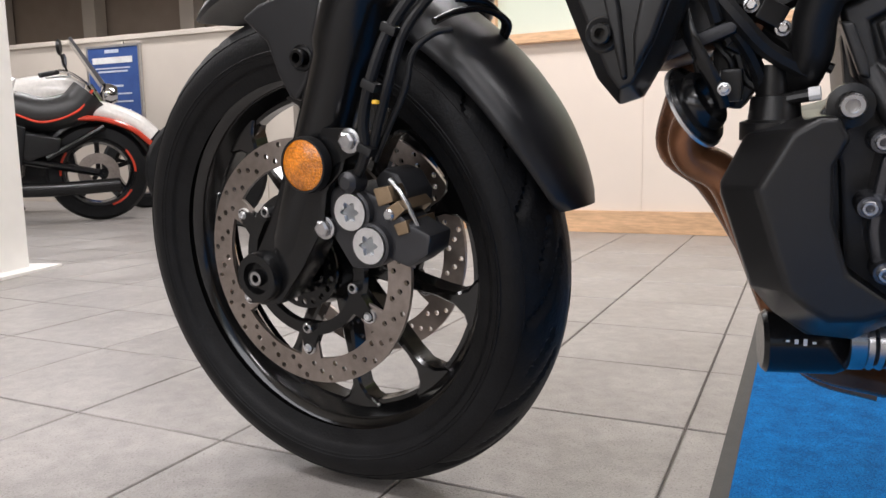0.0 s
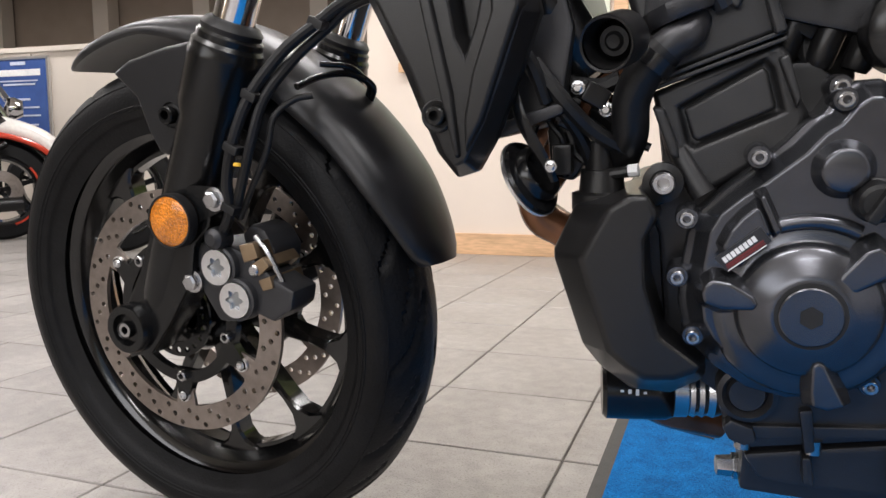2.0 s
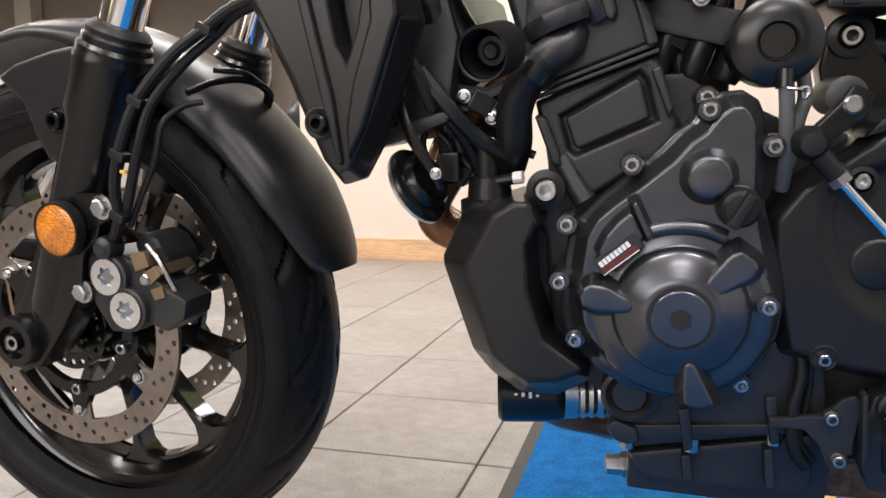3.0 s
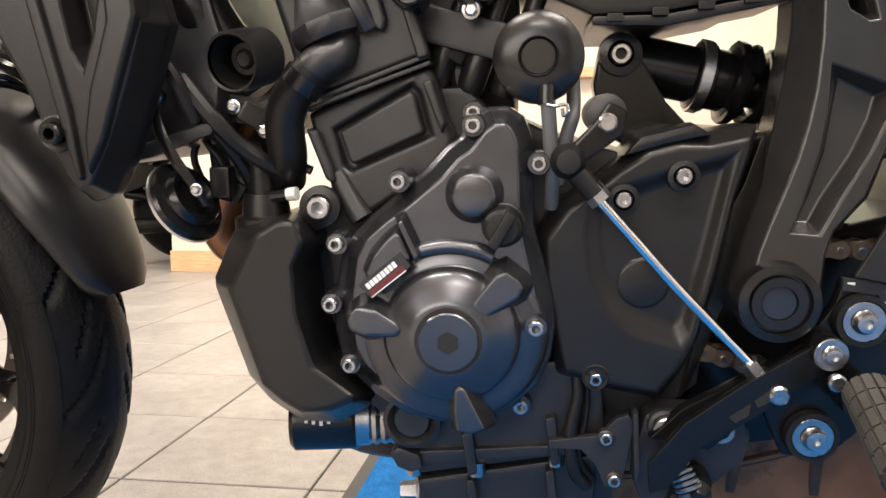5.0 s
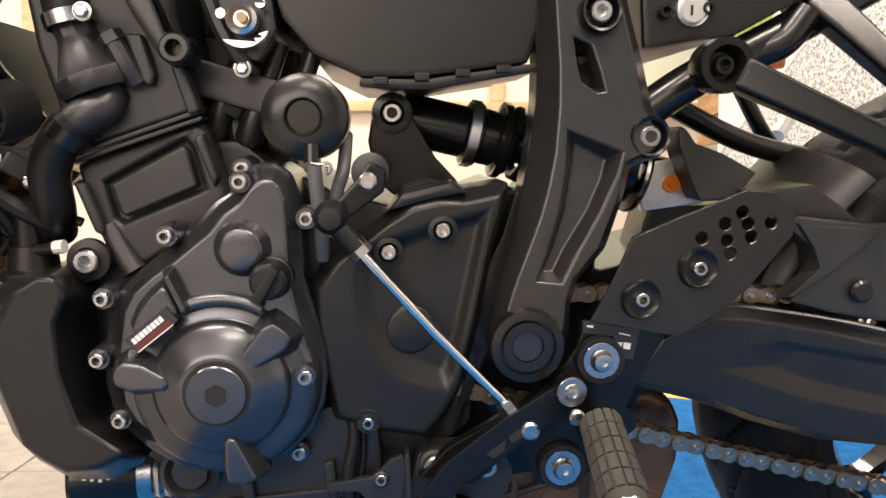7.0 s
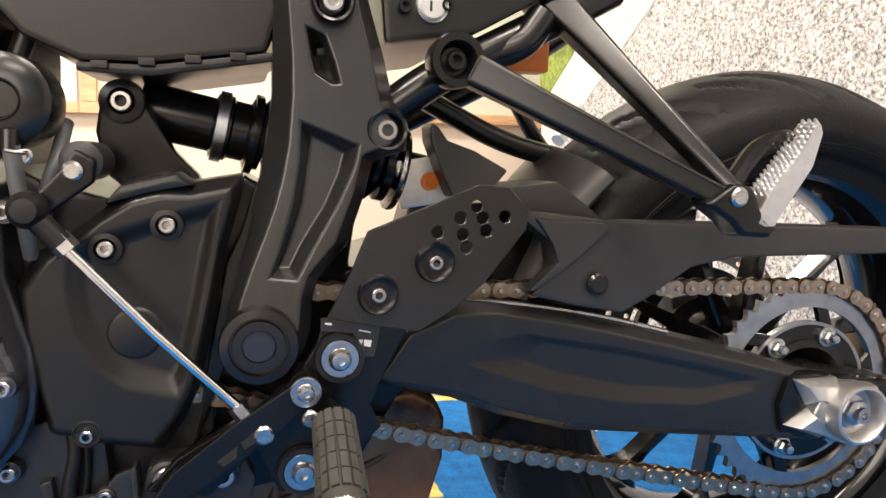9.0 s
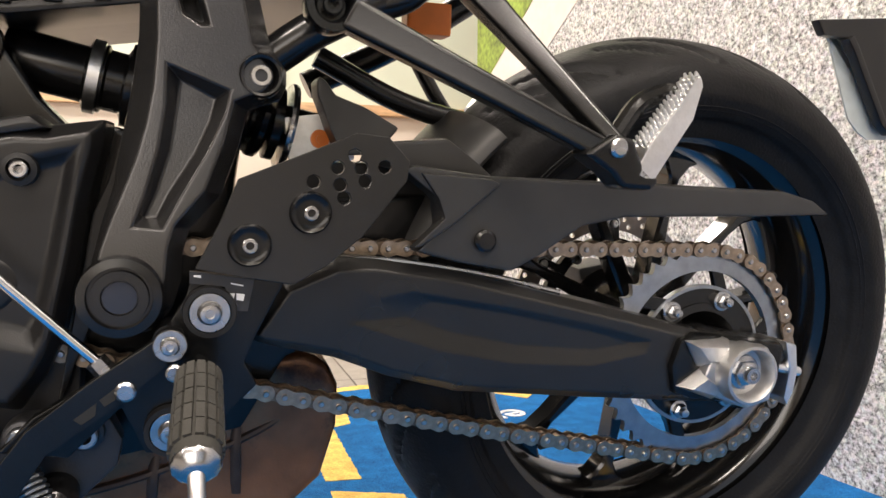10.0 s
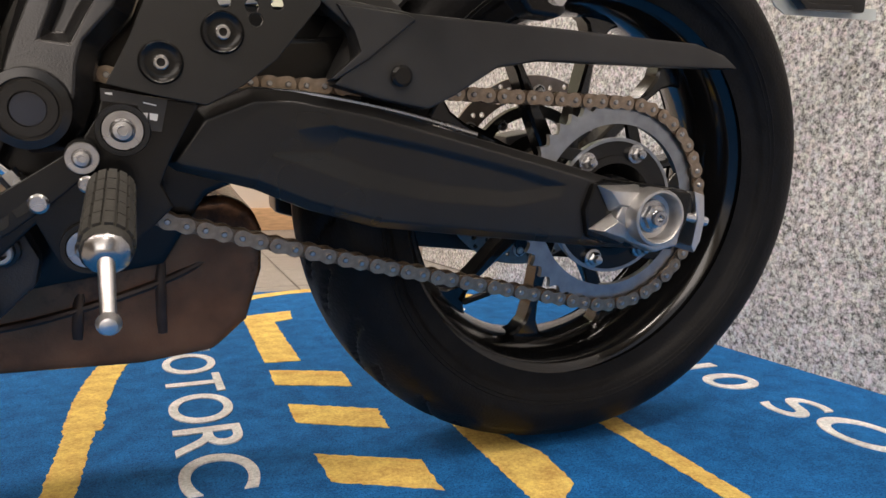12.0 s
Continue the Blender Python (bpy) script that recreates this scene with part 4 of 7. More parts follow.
for path, r in [([(0.400, -0.130, 0.575), (0.423, -0.130, 0.554), (0.451, -0.130, 0.546), (0.470, -0.130, 0.552)], 0.008), ([(0.410, -0.120, 0.527), (0.431, -0.120, 0.534), (0.456, -0.120, 0.521), (0.469, -0.120, 0.508)], 0.009), ([(0.392, -0.140, 0.560), (0.403, -0.140, 0.530), (0.396, -0.140, 0.506), (0.402, -0.140, 0.485)], 0.003), ([(0.427, -0.140, 0.510), (0.434, -0.140, 0.490), (0.444, -0.140, 0.482)], 0.004), ([(0.618, -0.100, 0.598), (0.614, -0.110, 0.565), (0.628, -0.110, 0.545)], 0.006), ([(0.632, -0.090, 0.608), (0.628, -0.100, 0.579), (0.607, -0.110, 0.555)], 0.004)]:
    part("wiring", tube(path, r, 8), SOFT, motorcycle, "black wiring loom")
for p, sx in (((0.450, -0.140, 0.539), 0.022), ((0.405, -0.130, 0.548), 0.018), ((0.425, -0.140, 0.518), 0.016), ((0.611, -0.110, 0.588), 0.02)):
    part("connector", box(sx, 0.02, sx * 0.8), PLASTIC, motorcycle, "black wiring connector", m=at(p, pose(0, 0, 0, 0, 30, 15)), bevel=0.003)
for p in ((0.460, -0.145, 0.527), (0.437, -0.150, 0.546), (0.521, -0.150, 0.579)):
    bolt(p, 0.0052, motorcycle, "hex", STEEL)
part("bracket", prism([(0.397, 0.560), (0.410, 0.563), (0.427, 0.523), (0.421, 0.516)], -0.155, -0.150), CASTING, motorcycle, "black stay behind the shroud", bevel=0.001)
part("coil_lead", tube([(0.436, -0.120, 0.522), (0.446, -0.120, 0.539), (0.460, -0.110, 0.553), (0.471, -0.100, 0.568)], 0.010, 10), EXHAUST, motorcycle, "browned pipe stub near the exhaust port")

# generator cover on the left of the engine
HX, _, HZ = (0.616, -0.225, 0.376)
cover = part("generator_cover", lathe([(0, -0.219), (0.026, -0.219), (0.0285, -0.2185), (0.031, -0.2172), (0.040, -0.2135), (0.047, -0.2095), (0.0495, -0.2075), (0.0510, -0.2045), (0.0520, -0.2015), (0.0535, -0.2005), (0.060, -0.2000), (0.066, -0.1985), (0.0705, -0.1945), (0.0730, -0.188), (0.0740, -0.178), (0.0745, -0.10)], 96), ENGINE, engine, "dark satin grey engine side cover", m=at((HX, 0, HZ)))
flange_out = [(0.528, 0.429), (0.536, 0.445), (0.554, 0.463), (0.572, 0.478), (0.598, 0.501), (0.611, 0.515), (0.621, 0.521), (0.630, 0.536), (0.642, 0.543), (0.657, 0.544), (0.669, 0.536), (0.675, 0.521), (0.676, 0.505), (0.677, 0.455), (0.685, 0.429), (0.692, 0.403), (0.694, 0.377), (0.691, 0.354), (0.681, 0.331), (0.662, 0.312), (0.638, 0.301), (0.606, 0.297), (0.577, 0.303), (0.551, 0.320), (0.534, 0.337), (0.526, 0.353), (0.522, 0.374), (0.524, 0.401)]
flange_mid = [(0.536, 0.431), (0.544, 0.446), (0.560, 0.462), (0.577, 0.476), (0.602, 0.498), (0.615, 0.512), (0.625, 0.519), (0.634, 0.533), (0.645, 0.540), (0.657, 0.540), (0.667, 0.533), (0.672, 0.520), (0.673, 0.505), (0.674, 0.457), (0.681, 0.430), (0.688, 0.405), (0.690, 0.379), (0.687, 0.358), (0.678, 0.336), (0.660, 0.319), (0.638, 0.308), (0.608, 0.304), (0.580, 0.310), (0.556, 0.326), (0.541, 0.341), (0.533, 0.357), (0.530, 0.377), (0.532, 0.404)]
flange_top = [(0.546, 0.434), (0.553, 0.447), (0.568, 0.460), (0.584, 0.471), (0.610, 0.492), (0.622, 0.506), (0.632, 0.513), (0.641, 0.525), (0.649, 0.531), (0.656, 0.531), (0.661, 0.526), (0.665, 0.516), (0.666, 0.503), (0.666, 0.460), (0.672, 0.432), (0.678, 0.407), (0.680, 0.382), (0.678, 0.364), (0.670, 0.346), (0.655, 0.330), (0.636, 0.320), (0.610, 0.317), (0.585, 0.322), (0.565, 0.335), (0.551, 0.348), (0.543, 0.363), (0.541, 0.382), (0.542, 0.407)]
part("cover_flank", relief([(flange_out, -0.10), (flange_out, -0.180), (flange_mid, -0.1835), (flange_top, -0.1975)]), ENGINE, cover, bevel=0.003, segments=4, bend=0.2)
shoulder = [(0.549, 0.425), (0.556, 0.440), (0.566, 0.452), (0.577, 0.461), (0.583, 0.458), (0.592, 0.436), (0.583, 0.424), (0.568, 0.405), (0.556, 0.408)]
shoulder_top = [(0.555, 0.424), (0.560, 0.436), (0.568, 0.446), (0.576, 0.453), (0.580, 0.452), (0.587, 0.435), (0.579, 0.424), (0.569, 0.411), (0.560, 0.413)]
part("cover_shoulder", relief([(shoulder, -0.19), (shoulder, -0.198), (shoulder_top, -0.2095)]), ENGINE, cover, bevel=0.004, segments=4, bend=0.2)
part("cover_boss", lathe([(0, -0.2095), (0.0125, -0.2095), (0.0145, -0.2090), (0.0160, -0.2075), (0.0205, -0.1985), (0.0225, -0.1965), (0.0235, -0.1955), (0.024, -0.17)], 48), ENGINE, cover, m=at((0.634, 0, 0.481)))
arch = [(HX + 0.0665 * math.cos(radians(a)), -0.1985, HZ + 0.0665 * math.sin(radians(a))) for a in range(62, 112, 6)]
part("cover_arch", tube(arch, 0.0062, 14, step=4), ENGINE, cover)
for low, top in (([(0.538, 0.398), (0.547, 0.406), (0.563, 0.404), (0.583, 0.391), (0.587, 0.383), (0.583, 0.372), (0.553, 0.369), (0.537, 0.376), (0.534, 0.388)], [(0.543, 0.395), (0.548, 0.399), (0.561, 0.397), (0.577, 0.387), (0.580, 0.382), (0.577, 0.378), (0.554, 0.378), (0.543, 0.382), (0.541, 0.389)]),
                 ([(0.624, 0.399), (0.631, 0.411), (0.646, 0.431), (0.657, 0.436), (0.673, 0.424), (0.678, 0.416), (0.673, 0.403), (0.647, 0.387), (0.636, 0.386), (0.627, 0.390)], [(0.631, 0.399), (0.637, 0.408), (0.650, 0.424), (0.657, 0.427), (0.667, 0.420), (0.669, 0.415), (0.666, 0.408), (0.645, 0.395), (0.637, 0.394), (0.633, 0.396)]),
                 ([(0.614, 0.342), (0.622, 0.348), (0.631, 0.345), (0.647, 0.314), (0.650, 0.305), (0.634, 0.296), (0.616, 0.300), (0.613, 0.317)], [(0.620, 0.337), (0.623, 0.340), (0.627, 0.338), (0.640, 0.312), (0.642, 0.308), (0.632, 0.304), (0.622, 0.306), (0.620, 0.317)])):
    part("cover_claw", relief([(low, -0.185), (low, -0.199), (top, -0.2165)]), ENGINE, cover, bevel=0.0035, segments=4, bend=0.2)
part("cover_fin", relief([([(0.572, 0.466), (0.583, 0.472), (0.600, 0.437), (0.590, 0.425)], -0.19), ([(0.575, 0.464), (0.583, 0.468), (0.597, 0.437), (0.590, 0.429)], -0.200), ([(0.579, 0.461), (0.582, 0.463), (0.594, 0.437), (0.591, 0.434)], -0.2115)]), ENGINE, cover, bevel=0.0025, segments=4, bend=0.2)
part("plug", lathe([(0, -0.223), (0.021, -0.223), (0.022, -0.222), (0.0225, -0.215)], 40), ENGINE, cover, "round threaded plug with a hex socket", m=at((HX, 0, HZ)))
# flat dark ring and hexagon paint the shade of gap and socket
part("plug_gap_shade", lathe([(0.0222, -0.2197), (0.0250, -0.2197)], 40), RECESS_SHADE, cover, m=at((HX, 0, HZ)))
part("plug_socket_shade", lathe([(0, -0.2236), (0.0085, -0.2236)], 6), RECESS_SHADE, cover, m=at((HX, 0, HZ), Matrix.Rotation(radians(30), 4, "Y")))
filler = part("oil_filler_cap", lathe([(0, -0.226), (0.012, -0.225), (0.015, -0.222), (0.0165, -0.205), (0.018, -0.204), (0.018, -0.18)], 28), SOFT, cover, "black oil filler cap with a grip bar", m=at((0.655, 0.003, 0.459), Matrix.Diagonal((0.9, 1, 0.9, 1))))
part("grip_bar", prism([(-0.014, -0.004), (0.014, -0.004), (0.014, 0.004), (-0.014, 0.004)], -0.235, -0.222), SOFT, filler, bevel=0.002, m=at((0.655, 0.003, 0.459), Matrix.Rotation(radians(-60), 4, "Y")))
for p in ((0.578, -0.196, 0.490), (0.633, -0.196, 0.530), (0.632, -0.180, 0.539), (0.680, -0.188, 0.502), (0.528, -0.190, 0.442), (0.522, -0.190, 0.395), (0.535, -0.188, 0.346), (0.679, -0.205, 0.384), (0.668, -0.165, 0.307)):
    bolt(p, 0.0057, cover, "socket", STEEL)
    part("bolt_boss", lathe([(0, 0.0), (0.0080, 0.0), (0.0090, 0.004), (0.0098, 0.03)], 20), ENGINE, cover, m=at(p))
lab = part("label", prism([(0.549, 0.415), (0.580, 0.440), (0.588, 0.430), (0.559, 0.405)], -0.2112, -0.206), STICKER_BLACK, cover, "small black sticker with white and red bars")
for k in range(8):
    lx, lz = 0.5540 + 0.0028 * k, 0.4155 + 0.0023 * k
    part("label_bar", prism([(lx, lz), (lx + 0.0022, lz + 0.0018), (lx + 0.0049, lz - 0.0018), (lx + 0.0027, lz - 0.0036)], -0.2117, -0.211), WHITE_PRINT, lab)
part("label_bar", prism([(0.5570, 0.4105), (0.5820, 0.4305), (0.5830, 0.4292), (0.5580, 0.4092)], -0.2117, -0.211), RED_PRINT, lab)
part("label_bar", prism([(0.5580, 0.4086), (0.5832, 0.4286), (0.5840, 0.4276), (0.5588, 0.4076)], -0.2117, -0.211), RED_PRINT, lab)
part("label_bar", prism([(0.5588, 0.4066), (0.5846, 0.4270), (0.5850, 0.4264), (0.5592, 0.4060)], -0.2117, -0.211), WHITE_PRINT, lab)

# oil filter, sump
oil_filter = part("oil_filter", lathe([(0, 0.0), (0.025, 0.0), (0.029, 0.004), (0.029, 0.060), (0.026, 0.068), (0.022, 0.07), (0.022, 0.10)], 32), TUBEBLACK, motorcycle, "black oil filter canister", m=at((0.450, -0.085, 0.253), pose(0, 0, 0, 0, 0, -80)))
for i in range(4):
    part("label_bar", box(0.003, 0.0008, 0.002 + 0.002 * (i % 3)), WHITE_PRINT, oil_filter, m=at((0.473, -0.114, 0.264)) @ pose(0.007 * i, -0.0005, 0, 0, 0, 10))
part("filter_collar", lathe([(0.020, 0.0), (0.026, 0.0), (0.026, 0.012), (0.024, 0.014), (0.026, 0.018), (0.024, 0.022), (0.026, 0.026), (0.024, 0.03), (0.026, 0.036), (0.020, 0.05)], 28), STEEL, oil_filter, "bare ribbed steel filter seat", m=at((0.517, -0.100, 0.265), pose(0, 0, 0, 0, 0, -80)))
crank = part("crankcase_lower", prism([(0.561, 0.314), (0.700, 0.343), (0.733, 0.326), (0.737, 0.278), (0.705, 0.260), (0.572, 0.236), (0.558, 0.272)], -0.155, 0.1), CASTING, engine, bevel=0.006)
part("sump_seam", prism([(0.566, 0.262), (0.583, 0.262), (0.704, 0.273), (0.737, 0.279), (0.738, 0.272), (0.704, 0.264), (0.578, 0.250), (0.566, 0.250)], -0.161, -0.14), CASTING, crank, bevel=0.002)
part("case_lug", prism([(0.560, 0.262), (0.567, 0.268), (0.585, 0.262), (0.588, 0.250), (0.578, 0.246), (0.566, 0.250)], -0.168, -0.13), CASTING, crank, bevel=0.003)
part("drain_hose", tube([(0.712, -0.163, 0.335), (0.713, -0.165, 0.316), (0.708, -0.166, 0.287), (0.711, -0.164, 0.253), (0.722, -0.158, 0.236)], 0.0052, 12), SOFT, crank, "black rubber drain hose")
part("cable", tube([(0.720, -0.160, 0.335), (0.720, -0.160, 0.300), (0.715, -0.160, 0.262), (0.728, -0.155, 0.240)], 0.003, 10), SOFT, crank)
part("drain_boss", lathe([(0, -0.004), (0.014, -0.004), (0.016, 0.0), (0.020, -0.006), (0.024, -0.004), (0.025, 0.02)], 28), CASTING, crank, m=at((0.579, -0.162, 0.291)))
sump = part("sump", prism([(0.572, 0.231), (0.585, 0.207), (0.621, 0.202), (0.728, 0.202), (0.735, 0.213), (0.736, 0.264), (0.699, 0.258)], -0.15, 0.08, taper=0.006), CASTING, engine, bevel=0.006)
for prof in ([(0.619, 0.280), (0.629, 0.282), (0.633, 0.245), (0.625, 0.242)], [(0.687, 0.296), (0.696, 0.298), (0.700, 0.256), (0.693, 0.254)], [(0.623, 0.239), (0.630, 0.240), (0.634, 0.214), (0.625, 0.215)], [(0.688, 0.250), (0.695, 0.252), (0.699, 0.215), (0.691, 0.215)]):
    part("sump_rib", prism(prof, -0.164, -0.14), CASTING, sump, bevel=0.003)
for p in ((0.578, -0.150, 0.237), (0.632, -0.155, 0.241), (0.697, -0.155, 0.253)):
    part("sump_bolt", lathe([(0, 0), (0.007, 0), (0.007, 0.012), (0, 0.012)], 12), STEEL, sump, m=at(p, pose(0, 0, 0, 90, 0, 0)))
part("drain_plug", lathe([(0, -0.014), (0.009, -0.014), (0.010, 0), (0.012, 0), (0.012, 0.008)], 6), STEEL, sump, m=at((0.572, -0.110, 0.199), pose(0, 0, 0, 0, 0, -80)))

# airbox, throttle body, breather canister
airbox = part("airbox", prism([(0.634, 0.725), (0.653, 0.657), (0.678, 0.627), (0.718, 0.608), (0.772, 0.608), (0.861, 0.623), (0.870, 0.654), (0.869, 0.743)], -0.135, 0.12, taper=0.004), PLASTIC, motorcycle, "matte black airbox side under the tank", bevel=0.006)
part("airbox_lip", prism([(0.719, 0.610), (0.719, 0.603), (0.772, 0.601), (0.863, 0.617), (0.862, 0.624), (0.772, 0.610)], -0.142, -0.05), PLASTIC, airbox, bevel=0.003)
for i in range(6):
    part("clip", box(0.012, 0.006, 0.006), PLASTIC, airbox, m=at((0.736, -0.142, 0.605)) @ at((0.033 * i, -0.001, 0.003 + 0.0035 * i)), bevel=0.001)
throttle = part("throttle_body", prism([(0.597, 0.680), (0.651, 0.677), (0.655, 0.647), (0.640, 0.621), (0.623, 0.625), (0.606, 0.655)], -0.142, 0.10), CASTING, motorcycle, "throttle body with bare aluminium pulley", bevel=0.005)
part("pulley", holed(circle(0, 0, 0.0215, 32), [circle(0.014, 0.012, 0.004, 8), circle(-0.016, 0.004, 0.004, 8), circle(0.012, -0.014, 0.003, 8)], -0.008, 0.0), ALU, throttle, m=at((0.631, -0.150, 0.652)), bevel=0.001)
part("pulley_hub", lathe([(0, -0.010), (0.006, -0.010), (0.009, -0.014), (0.012, -0.012), (0.012, 0)], 20), ALU, throttle, m=at((0.631, -0.150, 0.652)))
part("pulley_pin", lathe([(0, -0.014), (0.004, -0.014), (0.004, 0)], 12), BRONZE, throttle, m=at((0.632, -0.152, 0.652)))
bolt((0.628, -0.145, 0.616), 0.006, throttle, "hex", STEEL)
part("bracket_arm", tube([(0.602, -0.140, 0.671), (0.615, -0.145, 0.641), (0.631, -0.140, 0.615)], 0.007, 8), CASTING, throttle)
rail = part("fuel_rail", box(0.16, 0.05, 0.03), CASTING, motorcycle, "black fuel rail and injectors", m=at((0.591, -0.100, 0.610), pose(0, 0, 0, 0, 15, 0)), bevel=0.004)
for k in range(3):
    part("injector", lathe([(0.010, -0.02), (0.012, -0.015), (0.012, 0.02), (0.008, 0.03), (0.008, 0.07)], 14), PLASTIC, rail, m=at((0.601, -0.110, 0.578)) @ at((0.028 * k, 0, -0.004 * k), pose(0, 0, 0, 90, 20, 0)))
part("intake_dark", prism([(0.558, 0.656), (0.663, 0.640), (0.660, 0.524), (0.579, 0.478), (0.558, 0.559)], -0.06, 0.08), SOFT, motorcycle, "black intake rubbers between head and airbox", bevel=0.006)
canister = part("breather_canister", lathe([(0, -0.012), (0.0120, -0.012), (0.0128, -0.010), (0.0135, -0.0145), (0.0155, -0.0145), (0.0265, -0.0125), (0.0322, -0.0085), (0.0332, -0.004), (0.0332, 0.03), (0, 0.03)], 64), TUBEBLACK, motorcycle, "round black plastic breather canister", m=at((0.679, -0.172, 0.578)))
part("canister_ring", lathe([(0.0128, -0.0135), (0.0138, -0.0158), (0.0150, -0.0140)], 36), SOFT, canister, m=at((0.679, -0.172, 0.578)))
part("canister_spout", tube([(0.685, -0.184, 0.557), (0.685, -0.186, 0.544)], 0.0066, 12), TUBEBLACK, canister)
part("breather_hose", tube([(0.686, -0.186, 0.547), (0.688, -0.184, 0.522), (0.690, -0.176, 0.491), (0.690, -0.165, 0.468)], 0.0056, 12), GREY_PIPE, motorcycle, "grey rubber breather hose")
part("breather_hose", tube([(0.707, -0.120, 0.565), (0.706, -0.150, 0.538), (0.701, -0.155, 0.520), (0.695, -0.155, 0.484)], 0.0055, 12), GREY_PIPE, motorcycle, "grey rubber breather hose")
part("hose_clip", tube([(0.685, -0.195, 0.544), (0.692, -0.196, 0.543), (0.698, -0.194, 0.544), (0.700, -0.194, 0.540), (0.697, -0.194, 0.536), (0.696, -0.195, 0.541)], 0.0014, 6), STEEL, motorcycle, "small sprung wire hose clip")

# frame hanger by the shock, shock absorber
hanger = part("shock_bracket", prism([(0.728, 0.584), (0.734, 0.596), (0.746, 0.602), (0.756, 0.596), (0.759, 0.587), (0.783, 0.546), (0.804, 0.524), (0.797, 0.512), (0.748, 0.512), (0.731, 0.526), (0.724, 0.560)], -0.104, -0.075), SATIN, motorcycle, "black plate holding the front shock mount", bevel=0.004)
bolt((0.745, -0.104, 0.584), 0.0085, hanger, "socket", STEEL, "shock_bolt")
part("bolt_ring", lathe([(0.0085, 0), (0.0105, -0.006), (0.017, -0.005), (0.018, 0.002)], 28), SATIN, hanger, m=at((0.745, -0.104, 0.584)))
s0, s1 = Vector((0.752, -0.055, 0.582)), Vector((1.020, -0.035, 0.524))
sdir = (s1 - s0).normalized()
sturn = Vector((0, 1, 0)).rotation_difference(sdir).to_matrix().to_4x4()
sl = (s1 - s0).length
shock = part("shock_absorber", lathe([(0, 0), (0.022, 0.0), (0.024, 0.01), (0.024, 0.06), (0.029, 0.062), (0.029, 0.075), (0.026, 0.077), (0.026, 0.09), (0.031, 0.092), (0.031, 0.105), (0.018, 0.108), (0.018, sl - 0.06), (0.034, sl - 0.058), (0.034, sl - 0.05), (0.02, sl - 0.048), (0.02, sl), (0, sl)], 32), TUBEBLACK, motorcycle, "gloss black rear shock absorber", m=at(s0, sturn))
coil = [Vector((0.030 * math.cos(a * 0.5236), 0.105 + (sl - 0.17) * a / 72, 0.030 * math.sin(a * 0.5236))) for a in range(73)]
part("spring", tube(coil, 0.0062, 8, step=1), TUBEBLACK, shock, "gloss black coil spring", m=at(s0, sturn))
part("adjuster", lathe([(0.026, 0.0), (0.0315, 0.001), (0.0315, 0.010), (0.026, 0.012)], 14), ALU, shock, "bare metal preload collar", m=at(s0 + sdir * 0.062, sturn))
part("adjuster", lathe([(0.028, 0.0), (0.036, 0.001), (0.036, 0.008), (0.028, 0.010)], 14), TUBEBLACK, shock, m=at(s0 + sdir * 0.092, sturn))
part("end_plate", lathe([(0.02, 0), (0.040, 0.0), (0.041, 0.003), (0.040, 0.006), (0.02, 0.006)], 36), STEEL, shock, m=at(s0 + sdir * (sl - 0.045), sturn))
linkage = part("shock_linkage", box(0.06, 0.012, 0.045), ALU, motorcycle, "bare aluminium shock linkage plate", m=at((1.007, -0.060, 0.522), pose(0, 0, 0, 0, -8, 0)), bevel=0.002)
part("bush", lathe([(0, -0.006), (0.004, -0.006), (0.004, -0.003), (0.0085, -0.003), (0.009, 0.002)], 20), ORANGE, linkage, "orange bush", m=at((1.007, -0.066, 0.522)))

# sprocket cover
sc_out = [(0.692, 0.471), (0.706, 0.478), (0.738, 0.502), (0.755, 0.523), (0.778, 0.529), (0.800, 0.523), (0.838, 0.529), (0.836, 0.512), (0.826, 0.476), (0.816, 0.416), (0.803, 0.363), (0.792, 0.339), (0.776, 0.315), (0.733, 0.323), (0.696, 0.334), (0.687, 0.373), (0.679, 0.416), (0.678, 0.444)]
sc_face = [(0.703, 0.467), (0.713, 0.474), (0.739, 0.495), (0.760, 0.508), (0.781, 0.513), (0.800, 0.513), (0.829, 0.519), (0.828, 0.508), (0.819, 0.475), (0.809, 0.419), (0.797, 0.368), (0.786, 0.346), (0.771, 0.327), (0.735, 0.333), (0.703, 0.343), (0.695, 0.376), (0.688, 0.418), (0.687, 0.445)]
sc_pan = [(0.718, 0.472), (0.737, 0.483), (0.777, 0.497), (0.820, 0.508), (0.815, 0.476), (0.805, 0.424), (0.794, 0.374), (0.788, 0.363), (0.753, 0.372), (0.734, 0.388), (0.720, 0.415), (0.715, 0.447)]
sc_low = [(0.725, 0.464), (0.742, 0.475), (0.779, 0.489), (0.813, 0.498), (0.808, 0.475), (0.798, 0.426), (0.789, 0.386), (0.783, 0.378), (0.758, 0.386), (0.743, 0.399), (0.731, 0.420), (0.725, 0.445)]
scover = part("sprocket_cover", relief([(sc_out, -0.10), (sc_out, -0.162), (sc_face, -0.180)], [[(sc_pan, -0.180), (sc_low, -0.173)]], (True,)), PLASTIC, engine, "matte black front sprocket cover", bevel=0.0035, segments=4, bend=0.2)
part("cover_ridge", prism([(0.738, 0.505), (0.750, 0.521), (0.793, 0.531), (0.806, 0.521), (0.771, 0.512)], -0.180, -0.15, taper=0.003), PLASTIC, scover, bevel=0.004)
part("cover_dimple", lathe([(0, -0.1748), (0.0165, -0.1748), (0.0185, -0.1742), (0.0205, -0.1722)], 48), PLASTIC, scover, m=at((0.759, 0, 0.411)))
